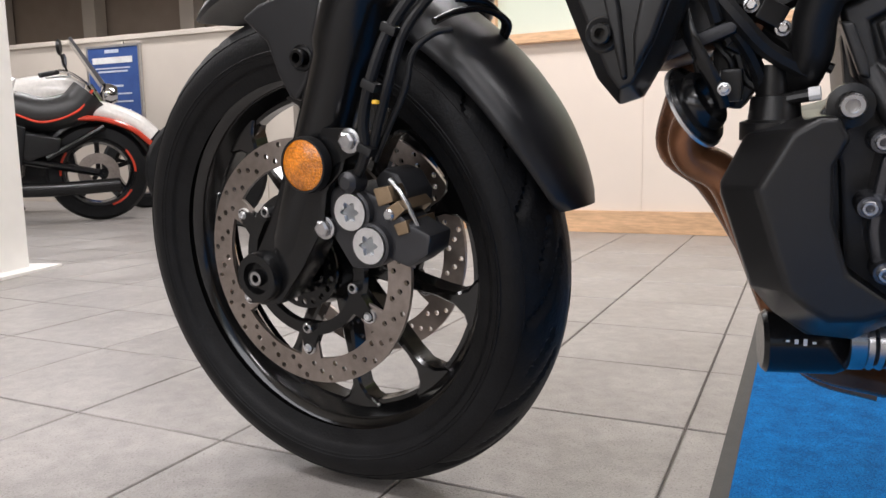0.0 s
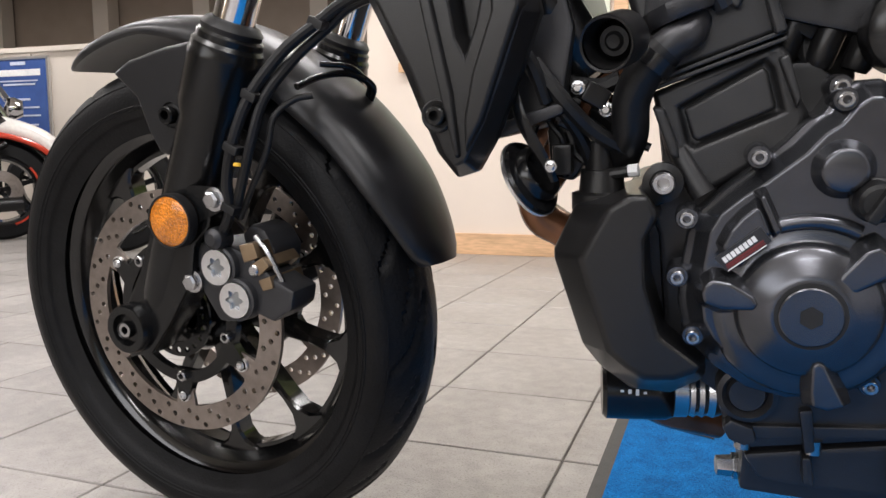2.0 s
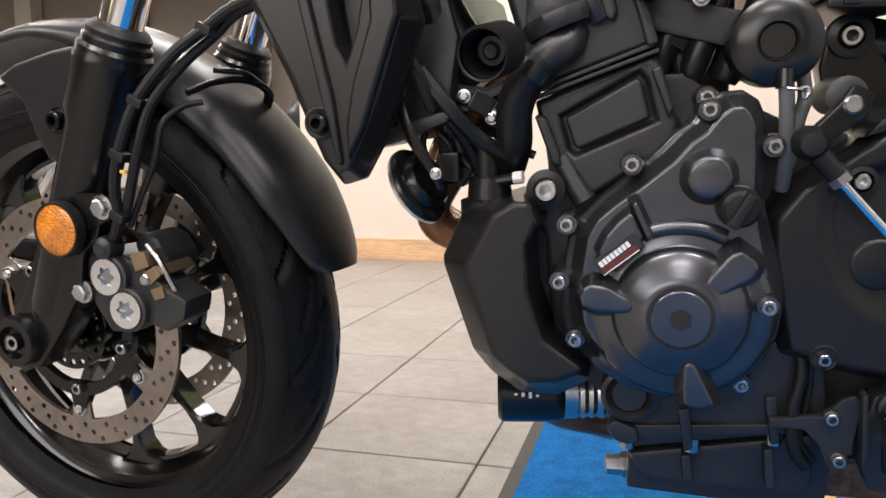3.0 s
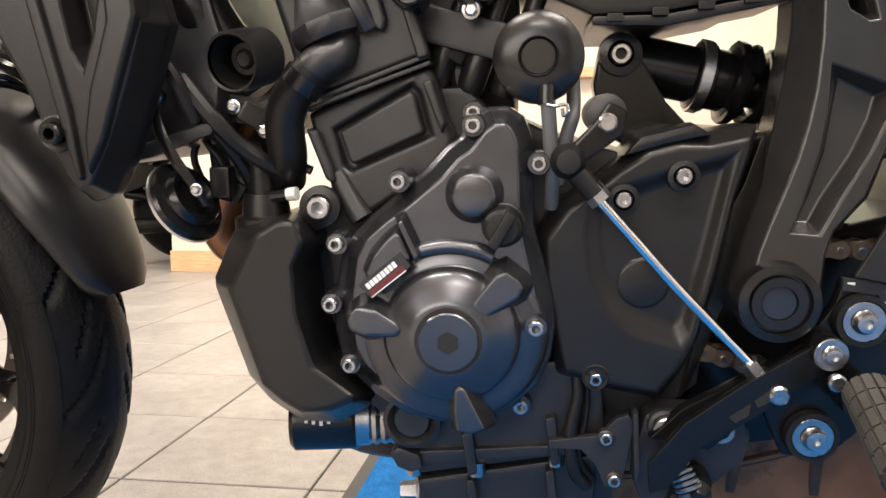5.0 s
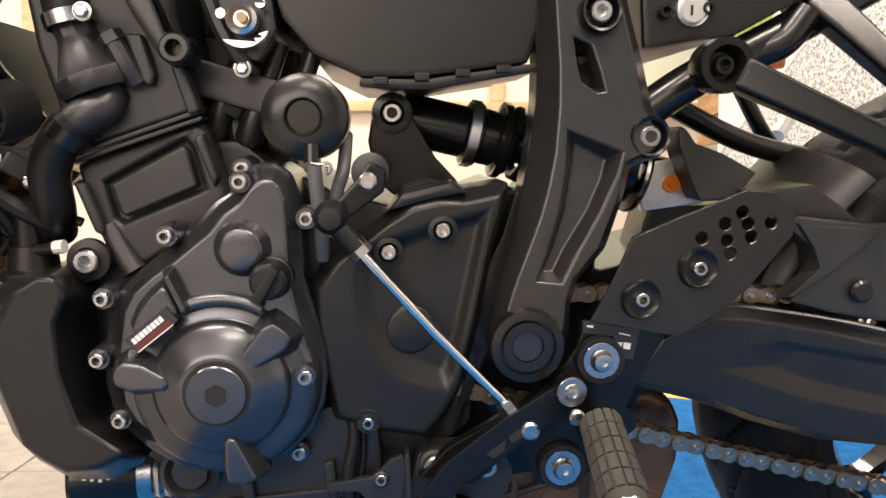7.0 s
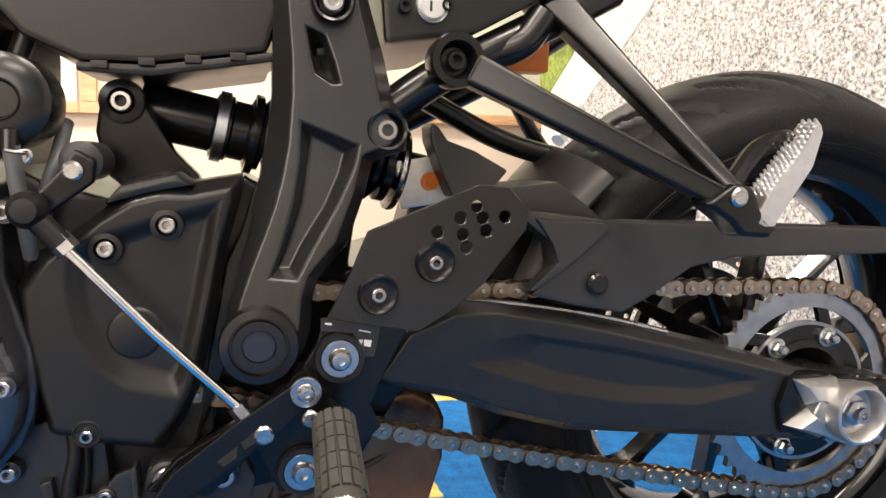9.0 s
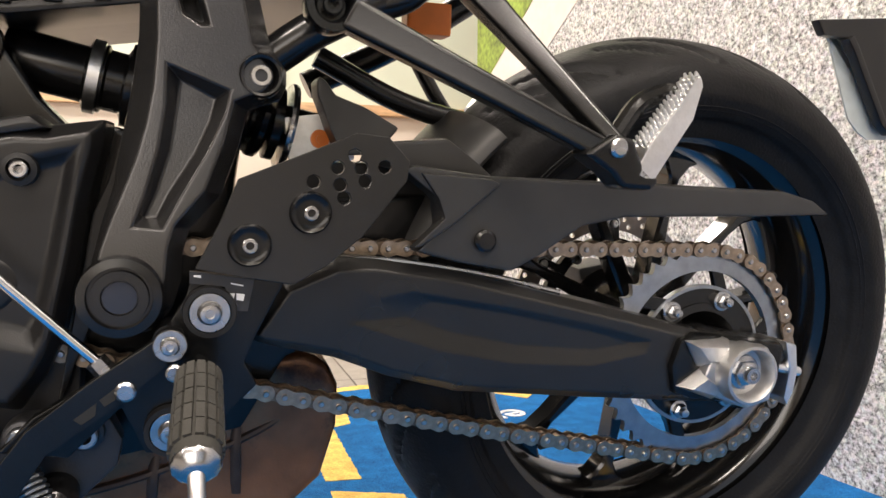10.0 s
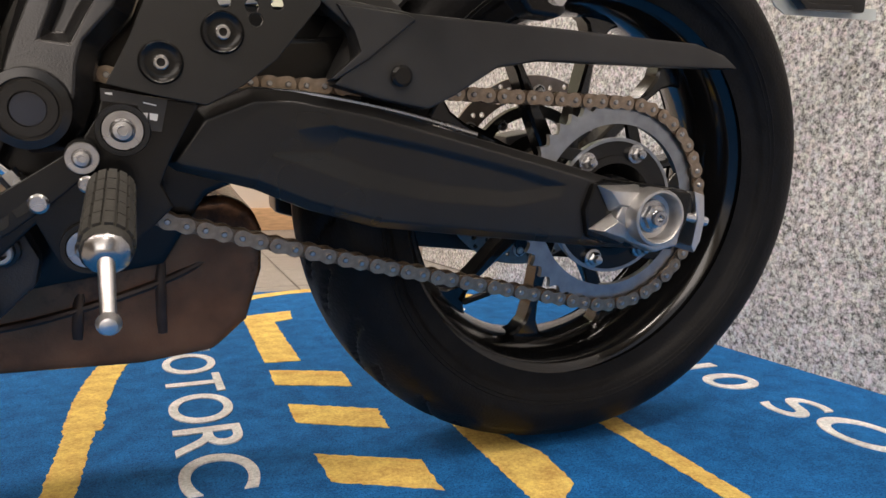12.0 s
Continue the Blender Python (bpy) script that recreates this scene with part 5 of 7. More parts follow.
for px in ((0.742, -0.178, 0.475), (0.784, -0.178, 0.492)):
    bolt(px, 0.0060, scover, "socket", STEEL)
    part("bolt_ring", lathe([(0.0075, -0.001), (0.0078, -0.005), (0.0115, -0.004), (0.012, 0.004)], 24), SOFT, scover, m=at(px))
# shallow well coloured near black for the shade of a deeper hole
part("bolt_well", lathe([(0, -0.1795), (0.0082, -0.1795), (0.0095, -0.1815), (0.0105, -0.1800), (0.0105, -0.17)], 24), RECESS_SHADE, scover, m=at((0.725, 0, 0.338)))
bolt((0.725, -0.180, 0.337), 0.0048, scover, "socket", STEEL)

# gear shaft, linkage rod
gear = part("gear_shaft_arm", prism([(0.718, 0.531), (0.728, 0.546), (0.741, 0.539), (0.739, 0.523), (0.713, 0.504), (0.704, 0.494), (0.693, 0.497), (0.692, 0.509), (0.701, 0.513)], -0.200, -0.188), SATIN, motorcycle, "black gear shaft arm", bevel=0.003)
bolt((0.727, -0.202, 0.531), 0.0068, gear, "round", STEEL, "shaft_bolt")
part("shaft_collar", lathe([(0, -0.002), (0.010, -0.002), (0.0145, 0.0), (0.0145, 0.05), (0, 0.05)], 28), CASTING, gear, m=at((0.728, -0.180, 0.537)))
rod = part("shift_rod", tube([(0.719, -0.205, 0.481), (0.777, -0.203, 0.416), (0.839, -0.200, 0.352)], 0.0038, 12, step=1), CHROME, motorcycle, "polished steel gear shift rod")
part("ball_boot", lathe([(0, -0.012), (0.008, -0.011), (0.0125, -0.004), (0.0125, 0.006), (0.008, 0.012)], 20), SOFT, rod, m=at((0.700, -0.208, 0.505)))
part("rod_end", tube([(0.701, -0.207, 0.503), (0.719, -0.206, 0.482)], 0.008, 12, step=1), SOFT, rod)
part("lock_nut", tube([(0.716, -0.205, 0.486), (0.724, -0.205, 0.477)], 0.0085, 6, step=1), STEEL, rod)
part("lock_nut", tube([(0.831, -0.200, 0.360), (0.837, -0.200, 0.352)], 0.0075, 6, step=1), STEEL, rod)
part("rod_end", tube([(0.835, -0.200, 0.355), (0.844, -0.198, 0.348)], 0.0065, 6, step=1), STEEL, rod)

# large frame plate over the swingarm pivot
plate_out = [(0.862, 0.70), (0.929, 0.70), (0.937, 0.664), (0.948, 0.623), (0.955, 0.590), (0.967, 0.572), (0.967, 0.560), (0.962, 0.549), (0.950, 0.545), (0.938, 0.540), (0.931, 0.514), (0.917, 0.475), (0.894, 0.449), (0.889, 0.431), (0.888, 0.410), (0.881, 0.389), (0.866, 0.374), (0.845, 0.372), (0.828, 0.385), (0.823, 0.403), (0.824, 0.414), (0.828, 0.432), (0.833, 0.453), (0.842, 0.482), (0.845, 0.502), (0.852, 0.538), (0.856, 0.562), (0.860, 0.591), (0.861, 0.621)]
face_out = [(0.869, 0.695), (0.918, 0.695), (0.925, 0.657), (0.934, 0.620), (0.940, 0.587), (0.952, 0.569), (0.951, 0.558), (0.946, 0.553), (0.937, 0.550), (0.926, 0.545), (0.919, 0.516), (0.905, 0.479), (0.884, 0.454), (0.879, 0.438), (0.877, 0.417), (0.872, 0.400), (0.860, 0.388), (0.842, 0.387), (0.832, 0.394), (0.829, 0.408), (0.831, 0.420), (0.835, 0.438), (0.842, 0.458), (0.853, 0.486), (0.860, 0.505), (0.866, 0.527), (0.871, 0.553), (0.874, 0.588), (0.874, 0.618)]
pocket = [(0.880, 0.570), (0.924, 0.553), (0.920, 0.536), (0.908, 0.509), (0.888, 0.474), (0.876, 0.451), (0.856, 0.453), (0.864, 0.474), (0.874, 0.509), (0.879, 0.540)]
pocket_floor = [(0.889, 0.560), (0.914, 0.547), (0.910, 0.531), (0.899, 0.506), (0.881, 0.477), (0.872, 0.459), (0.863, 0.459), (0.871, 0.477), (0.881, 0.508), (0.886, 0.540)]
slot = [(0.885, 0.641), (0.899, 0.635), (0.906, 0.615), (0.910, 0.599), (0.904, 0.598), (0.891, 0.606), (0.888, 0.618)]
slot_in = [(0.888, 0.638), (0.897, 0.633), (0.903, 0.614), (0.906, 0.602), (0.902, 0.602), (0.893, 0.609), (0.891, 0.618)]
frame_plate = part("pivot_frame_cover", relief([(plate_out, -0.140), (plate_out, -0.174), (face_out, -0.199)], [[(pocket, -0.199), (pocket_floor, -0.185)], [(slot, -0.199), (slot_in, -0.190), (slot_in, -0.145)]], (True, False)), FRAMECOVER, motorcycle, "satin dark frame cover over the swingarm pivot", bevel=0.0035, segments=4, bend=0.25, m=lean(0.12, 0.405))
for px in ((0.946, -0.172, 0.565), (0.904, -0.172, 0.659)):
    bolt(px, 0.0085, frame_plate, "socket", STEEL)
    part("bolt_well", lathe([(0.0088, 0.004), (0.0105, -0.001), (0.0130, -0.009), (0.0150, -0.010), (0.0165, -0.007), (0.017, 0.004)], 32), TUBEBLACK, frame_plate, m=at(px))
pv = at((0.848, -0.200, 0.405))
pivot = part("swingarm_pivot", lathe([(0, -0.004), (0.012, -0.004), (0.0125, -0.007), (0.019, -0.007), (0.0195, -0.003), (0.0215, -0.003), (0.022, -0.008), (0.0280, -0.007), (0.0292, 0.004), (0, 0.004)], 48), TUBEBLACK, frame_plate, "round black pivot cap", m=pv)
part("pivot_centre", lathe([(0, -0.0052), (0.0115, -0.0050), (0.0118, -0.003)], 32), BLUEGREY, pivot, "smooth dark blue-grey cap", m=pv)

# tail: frame tubes, side panel with lock, passenger peg hanger
tail = part("tail_panel", prism([(0.942, 0.735), (1.131, 0.742), (1.104, 0.696), (1.071, 0.672), (1.027, 0.648), (0.950, 0.635)], -0.142, 0.14), PLASTIC, motorcycle, "matte black tail side panel", bevel=0.006)
part("lock", lathe([(0, -0.004), (0.010, -0.004), (0.0105, 0.0), (0.0135, -0.002), (0.014, 0.004)], 28), ALU, tail, "bare metal seat lock", m=at((0.988, -0.144, 0.667)))
# raised dark sliver painted as the shade in the key slot
part("key_slot_shade", box(0.0018, 0.002, 0.008), RECESS_SHADE, tail, m=at((0.986, -0.148, 0.666)))
bolt((0.965, -0.144, 0.665), 0.006, tail, "socket", SATIN)
bolt((1.000, -0.144, 0.668), 0.005, tail, "socket", SATIN)
for path, r in [([(0.950, -0.120, 0.579), (0.995, -0.125, 0.611), (1.044, -0.125, 0.636), (1.092, -0.120, 0.661), (1.164, -0.110, 0.699)], 0.016), ([(1.045, -0.125, 0.633), (1.072, -0.130, 0.645), (1.091, -0.130, 0.669)], 0.014), ([(1.010, -0.020, 0.602), (1.095, -0.020, 0.562), (1.182, -0.020, 0.541)], 0.011), ([(1.129, 0.080, 0.634), (1.167, 0.080, 0.571), (1.212, 0.080, 0.518)], 0.009), ([(1.021, 0.140, 0.587), (1.126, 0.140, 0.639), (1.224, 0.140, 0.702)], 0.016)]:
    part("subframe_tube", tube(path, r, 14), TUBEBLACK, motorcycle, "black painted subframe tube")
h1, h2, h3 = Vector((0.997, -0.183, 0.619)), Vector((1.098, -0.121, 0.686)), Vector((1.204, -0.252, 0.517))
peg_hanger = part("passenger_peg_hanger", beam(h1.lerp(h3, 0.06), h3 + Vector((0, 0, -0.004)), 0.026, 0.018, 0.022, 0.018), SATIN, motorcycle, "forged black passenger footrest hanger", bevel=0.005, segments=4)
part("strut", beam(h2.lerp(h3, 0.03), h3 + Vector((0.002, 0, 0.004)), 0.030, 0.014, 0.022, 0.016), SATIN, peg_hanger, bevel=0.005, segments=4)
part("clevis", prism([(1.172, 0.515), (1.198, 0.532), (1.216, 0.529), (1.224, 0.512), (1.242, 0.495), (1.233, 0.487), (1.207, 0.488), (1.195, 0.500)], -0.262, -0.235, taper=0.002), SATIN, peg_hanger, bevel=0.005, segments=4)
for px, r in (((0.997, -0.186, 0.619), 0.0205), ((1.098, -0.124, 0.686), 0.022)):
    part("eye", lathe([(r * 0.50, 0.006), (r * 0.62, -0.006), (r * 0.72, -0.010), (r, -0.010), (r * 1.06, -0.004), (r, 0.016)], 36), SATIN, peg_hanger, m=at(px))
    part("eye_floor", lathe([(0, 0.004), (r * 0.66, 0.004)], 24), SATIN, peg_hanger, m=at(px))
    bolt((px[0], px[1] + 0.003, px[2]), 0.008, peg_hanger, "socket", SATIN)
bolt((1.201, -0.262, 0.520), 0.0075, peg_hanger, "round", STEEL, "pivot_pin")
ppeg = part("passenger_footrest", prism([(1.215, 0.496), (1.218, 0.507), (1.228, 0.525), (1.254, 0.557), (1.266, 0.576), (1.272, 0.581), (1.275, 0.572), (1.269, 0.545), (1.252, 0.518), (1.233, 0.492), (1.224, 0.492)], -0.262, -0.238, taper=0.003), ALU, motorcycle, "bare aluminium folding passenger footrest", bevel=0.003)
part("rubber_strip", tube([(1.215, -0.235, 0.531), (1.233, -0.235, 0.555), (1.256, -0.235, 0.565), (1.264, -0.240, 0.563)], 0.008, 10), SATIN, ppeg)
pa, pb = Vector((1.226, -0.250, 0.525)), Vector((1.269, -0.250, 0.579))
for i in range(16):
    for dy in (-0.007, 0.0, 0.007):
        part("tooth", lathe([(0, -0.0026), (0.0011, -0.0022), (0.0017, 0.0), (0.0018, 0.003)], 6), ALU, ppeg, m=at(pa.lerp(pb, i / 15) + Vector((0, dy, 0)), pose(0, 0, 0, 0, -35, 0) @ pose(0, 0, 0, -90, 0, 0)))
part("far_footrest", tube([(1.257, 0.220, 0.570), (1.285, 0.240, 0.599), (1.302, 0.250, 0.616)], 0.010, 10), ALU, motorcycle, "bare aluminium footrest on the far side")

# heel guard, rear-set plate, pegs, gear lever
guard_holes = [circle(*p, 0.0052, 8) for p in [(1.013, 0.508), (1.000, 0.499), (0.982, 0.488), (1.018, 0.499), (1.002, 0.486), (1.036, 0.500), (1.005, 0.476), (1.021, 0.489)]]
guard = part("heel_guard", holed([(0.898, 0.424), (0.915, 0.457), (0.928, 0.489), (0.957, 0.501), (1.015, 0.525), (1.039, 0.523), (1.056, 0.505), (1.054, 0.490), (1.020, 0.447), (0.994, 0.426), (0.968, 0.411), (0.932, 0.417)], guard_holes, -0.202, -0.198), FENDER, motorcycle, "black sheet heel guard with round holes", bevel=0.001, segments=1)
for px in ((0.936, -0.203, 0.441), (0.980, -0.203, 0.465)):
    bolt(px, 0.0055, guard, "socket", STEEL)
    part("bolt_well", lathe([(0.004, -0.001), (0.009, -0.0005), (0.0125, -0.001), (0.0145, -0.0025), (0.016, 0.0)], 32), SATIN, guard, m=at(px))
rearset = part("rider_peg_plate", prism([(0.896, 0.420), (0.963, 0.412), (0.942, 0.372), (0.933, 0.350), (0.942, 0.332), (0.925, 0.315), (0.891, 0.282), (0.862, 0.285), (0.846, 0.321), (0.810, 0.286), (0.765, 0.294), (0.788, 0.318), (0.847, 0.352), (0.875, 0.376), (0.891, 0.401)], -0.190, -0.178), SATIN, motorcycle, "black footrest plate with washers", bevel=0.002)
for px, r in (((0.908, -0.196, 0.391), 0.0150), ((0.880, -0.196, 0.303), 0.0150)):
    bolt(px, r, rearset, "washer", STEEL, "washer_bolt")
    part("grommet", lathe([(r * 0.98, 0), (r * 1.02, -0.003), (r * 1.25, -0.003), (r * 1.3, 0.004)], 32), SOFT, rearset, m=at(px))
tag = part("label", prism([(0.894, 0.421), (0.940, 0.414), (0.935, 0.390), (0.921, 0.391), (0.919, 0.409), (0.894, 0.412)], -0.1925, -0.188), STICKER_BLACK, rearset, "small black notice label with white marks")
for prof in ([(0.897, 0.418), (0.902, 0.418), (0.902, 0.416), (0.897, 0.417)], [(0.923, 0.412), (0.932, 0.410), (0.932, 0.409), (0.923, 0.411)], [(0.922, 0.404), (0.926, 0.404), (0.925, 0.399), (0.921, 0.400)], [(0.927, 0.404), (0.933, 0.403), (0.932, 0.398), (0.927, 0.399)], [(0.922, 0.396), (0.927, 0.396), (0.926, 0.393), (0.922, 0.393)]):
    part("label_bar", prism(prof, -0.1932, -0.192), WHITE_PRINT, tag)
lever = part("gear_lever", prism([(0.874, 0.377), (0.888, 0.373), (0.883, 0.359), (0.867, 0.345), (0.833, 0.319), (0.799, 0.296), (0.777, 0.263), (0.764, 0.259), (0.762, 0.282), (0.787, 0.315), (0.828, 0.347)], -0.209, -0.202), SATIN, motorcycle, "black gear lever plate", bevel=0.0015)
bolt((0.881, -0.215, 0.372), 0.0115, lever, "washer", STEEL, "pivot_bolt")
part("pivot_barrel", lathe([(0, 0), (0.011, 0), (0.011, 0.03), (0, 0.03)], 24), SATIN, lever, m=at((0.880, -0.208, 0.374)))
bolt((0.851, -0.209, 0.339), 0.0072, lever, "round", STEEL, "rivet")
# lever slots are dark patches on the plate, shade without an opening
for prof in ([(0.817, 0.321), (0.832, 0.332), (0.831, 0.323), (0.822, 0.317)], [(0.834, 0.334), (0.847, 0.344), (0.845, 0.334), (0.837, 0.329)]):
    part("slot", prism(prof, -0.2095, -0.205), RECESS_SHADE, lever)
stand = part("side_stand_bracket", prism([(0.765, 0.305), (0.775, 0.312), (0.835, 0.312), (0.845, 0.290), (0.841, 0.270), (0.818, 0.248), (0.790, 0.222), (0.766, 0.226), (0.757, 0.250), (0.758, 0.280)], -0.172, -0.15), CASTING, motorcycle, "black side stand bracket", bevel=0.004)
part("bracket_arm", prism([(0.690, 0.281), (0.731, 0.287), (0.742, 0.301), (0.752, 0.305), (0.757, 0.298), (0.752, 0.262), (0.746, 0.244), (0.735, 0.243), (0.727, 0.262), (0.716, 0.274), (0.691, 0.274)], -0.172, -0.165), CASTING, stand, bevel=0.0015)
part("bracket_edge", prism([(0.754, 0.309), (0.758, 0.311), (0.761, 0.262), (0.757, 0.250)], -0.182, -0.160), CASTING, stand, bevel=0.0015)
for px, r in (((0.779, -0.176, 0.299), 0.0095), ((0.820, -0.176, 0.299), 0.0095), ((0.735, -0.173, 0.286), 0.005), ((0.742, -0.173, 0.251), 0.005)):
    bolt(px, r, stand, "socket", SPROCKET)
    part("bolt_ring", lathe([(r * 1.0, 0.0), (r * 1.05, -0.003), (r * 1.35, -0.002), (r * 1.4, 0.004)], 24), CASTING, stand, m=at(px))
spr = [Vector((0.0085 * math.cos(a * 0.7), 0.0012 * a / 2.5, 0.0085 * math.sin(a * 0.7))) for a in range(80)]
part("spring", tube(spr, 0.0017, 6, step=1), SPROCKET, stand, "steel stand spring", m=at((0.778, -0.190, 0.289), Vector((0, 1, 0)).rotation_difference(Vector((0.45, -0.35, -0.8)).normalized()).to_matrix().to_4x4()))
part("stand_pivot", lathe([(0, -0.020), (0.006, -0.020), (0.009, -0.016), (0.0125, -0.012), (0.0135, 0.0), (0.016, 0.004), (0.016, 0.02)], 28), TUBEBLACK, stand, m=at((0.799, -0.186, 0.254)))
part("stand_leg", tube([(0.799, -0.178, 0.262), (0.795, -0.176, 0.240), (0.792, -0.165, 0.222)], 0.012, 12), TUBEBLACK, stand)
b0, b1, b2 = Vector((0.900, -0.226, 0.354)), Vector((0.898, -0.308, 0.3215)), Vector((0.899, -0.340, 0.286))
peg = part("rider_footrest", tube([b0.lerp(b1, 0.05), b1], 0.0140, 16, step=1, r1=0.0155), PEGRUBBER, motorcycle, "black ribbed rubber rider footrest")
pd = (b1 - b0).normalized()
pturn = Vector((0, 1, 0)).rotation_difference(pd).to_matrix().to_4x4()
for i in range(5):
    for k in range(14):
        a = 2 * math.pi * k / 14
        part("rib", box(0.0052, 0.0135, 0.0026), PEGRUBBER, peg, m=at(b0 + pd * (0.012 + 0.0150 * i), pturn) @ Matrix.Rotation(a, 4, "Y") @ at((0, 0, 0.0146 + 0.0003 * i)))
part("end_cap", lathe([(0, 0.009), (0.0065, 0.009), (0.0095, 0.007), (0.0135, 0.003), (0.0152, 0.001), (0.0155, -0.001)], 12), STEEL, peg, "bare aluminium end cap", m=at(b1, pturn))
part("feeler", tube([b1 + pd * 0.004, b1.lerp(b2, 0.3) + Vector((0, -0.004, 0)), b2], 0.0055, 12, r1=0.0045), ALU, peg, "bare metal ground feeler")
part("feeler_ball", lathe([(0, -0.0075), (0.005, -0.006), (0.0075, 0), (0.005, 0.006), (0, 0.0075)], 16), ALU, peg, m=at(b2))
part("peg_clevis", prism([(0.887, 0.344), (0.899, 0.362), (0.906, 0.357), (0.916, 0.337), (0.909, 0.328), (0.891, 0.331)], -0.222, -0.195), SATIN, peg, bevel=0.003)
bolt((0.884, -0.222, 0.354), 0.0062, peg, "round", STEEL)
part("return_spring", tube([(0.903, -0.212, 0.349), (0.906, -0.222, 0.356), (0.904, -0.222, 0.349), (0.908, -0.225, 0.352)], 0.0012, 6), STEEL, peg)

# swingarm
arm_out = [(0.936, 0.364), (0.963, 0.408), (1.005, 0.426), (1.039, 0.424), (1.110, 0.413), (1.193, 0.392), (1.282, 0.370), (1.366, 0.348), (1.468, 0.334), (1.472, 0.324), (1.448, 0.271), (1.353, 0.278), (1.227, 0.292), (1.114, 0.305), (1.051, 0.323), (1.007, 0.341), (0.945, 0.357)]
arm_face = [(0.945, 0.365), (0.969, 0.399), (1.008, 0.415), (1.039, 0.415), (1.108, 0.404), (1.191, 0.384), (1.280, 0.362), (1.364, 0.340), (1.462, 0.327), (1.464, 0.320), (1.444, 0.279), (1.354, 0.286), (1.229, 0.300), (1.117, 0.313), (1.054, 0.331), (1.010, 0.349), (0.950, 0.362)]
dip = [(1.021, 0.372), (1.042, 0.391), (1.069, 0.396), (1.162, 0.379), (1.254, 0.358), (1.306, 0.343), (1.300, 0.332), (1.244, 0.323), (1.164, 0.330), (1.094, 0.346)]
dip_low = [(1.066, 0.374), (1.076, 0.384), (1.090, 0.388), (1.164, 0.374), (1.251, 0.353), (1.286, 0.342), (1.280, 0.340), (1.243, 0.337), (1.168, 0.345), (1.104, 0.360)]
arm = part("swingarm", relief([(arm_out, -0.115), (arm_out, -0.158), (arm_face, -0.168)], [[(dip, -0.168), (dip_low, -0.1645)]], (True,)), FENDER, motorcycle, "satin black box-section swingarm", bevel=0.005, segments=4, bend=0.2)
part("axle_pad", prism([(1.331, 0.346), (1.350, 0.350), (1.458, 0.335), (1.454, 0.305), (1.430, 0.274), (1.349, 0.283), (1.328, 0.291), (1.322, 0.319)], -0.175, -0.15, taper=0.003), SATIN, arm, bevel=0.004)
part("chain_slider", tube([(1.006, -0.155, 0.424), (1.060, -0.155, 0.421), (1.139, -0.155, 0.408), (1.213, -0.155, 0.390)], 0.0026, 8), STEEL, arm, "worn bright edge along the top of the arm")
part("far_arm", prism([(1.064, 0.341), (1.293, 0.333), (1.583, 0.258), (1.589, 0.192), (1.219, 0.233), (1.065, 0.279)], 0.10, 0.15), FENDER, arm, bevel=0.006)
block = part("axle_adjuster", prism([(1.352, 0.312), (1.358, 0.326), (1.386, 0.343), (1.428, 0.337), (1.440, 0.309), (1.434, 0.280), (1.406, 0.273), (1.366, 0.288)], -0.186, -0.165, taper=0.003), CASTALU, motorcycle, "bare aluminium axle block with nut", bevel=0.002, segments=3)
for low, top in (([(1.337, 0.344), (1.386, 0.344), (1.374, 0.318), (1.352, 0.318)], [(1.344, 0.340), (1.378, 0.338), (1.370, 0.324), (1.356, 0.326)]), ([(1.330, 0.300), (1.355, 0.316), (1.374, 0.306), (1.372, 0.284)], [(1.339, 0.300), (1.356, 0.309), (1.367, 0.302), (1.366, 0.292)])):
    part("block_arm", relief([(low, -0.165), (low, -0.176), (top, -0.189)]), CASTALU, block, bevel=0.0012, segments=2, bend=0.2)
ax = at((1.394, -0.192, 0.314))
part("axle_cup", lathe([(0.006, 0.006), (0.0225, 0.004), (0.0238, -0.010), (0.0255, -0.0125), (0.0280, -0.012), (0.0290, -0.009), (0.029, 0.010)], 48), CASTALU, block, m=ax)
part("nut_flange", lathe([(0.010, -0.001), (0.0165, 0.000), (0.0175, 0.005)], 32), STEEL, block, m=ax)
part("axle_nut", lathe([(0.0, -0.007), (0.0105, -0.007), (0.0130, -0.0055), (0.0130, 0.003)], 6), STEEL, block, m=ax)
part("axle_end", lathe([(0.004, 0.0), (0.004, -0.013), (0.0075, -0.013), (0.008, 0.0)], 20), STEEL, block, m=ax)
part("adjuster_screw", tube([(1.454, -0.165, 0.309), (1.484, -0.165, 0.302)], 0.005, 10), ALU, block)
part("end_cap", prism([(1.459, 0.336), (1.473, 0.332), (1.477, 0.305), (1.474, 0.282), (1.467, 0.269), (1.463, 0.277), (1.467, 0.306)], -0.172, -0.13), ALU, block, bevel=0.002)

# sprocket and chain
SC = Vector((1.387, -0.128, 0.316))
teeth = []
for i in range(43 * 4):
    a = 2 * math.pi * i / (43 * 4)
    r = (0.1040, 0.1062, 0.1115, 0.1062)[i % 4]
    teeth.append((r * math.cos(a), r * math.sin(a)))
sprocket = part("rear_sprocket", holed(teeth, [circle(0, 0, 0.087, 72)], -0.0035, 0.0035), SPROCKET, motorcycle, "worn grey steel rear sprocket", m=at(SC))
part("inner_ring", holed(circle(0, 0, 0.072, 60), [circle(0, 0, 0.052, 40)], -0.0035, 0.0035), SATIN, sprocket, "black inner ring of the sprocket", m=at(SC))
part("ring_edge", lathe([(0.0690, -0.0030), (0.0690, -0.0042), (0.0725, -0.0042), (0.0725, 0.0036)], 60), SPROCKET, sprocket, m=at(SC))
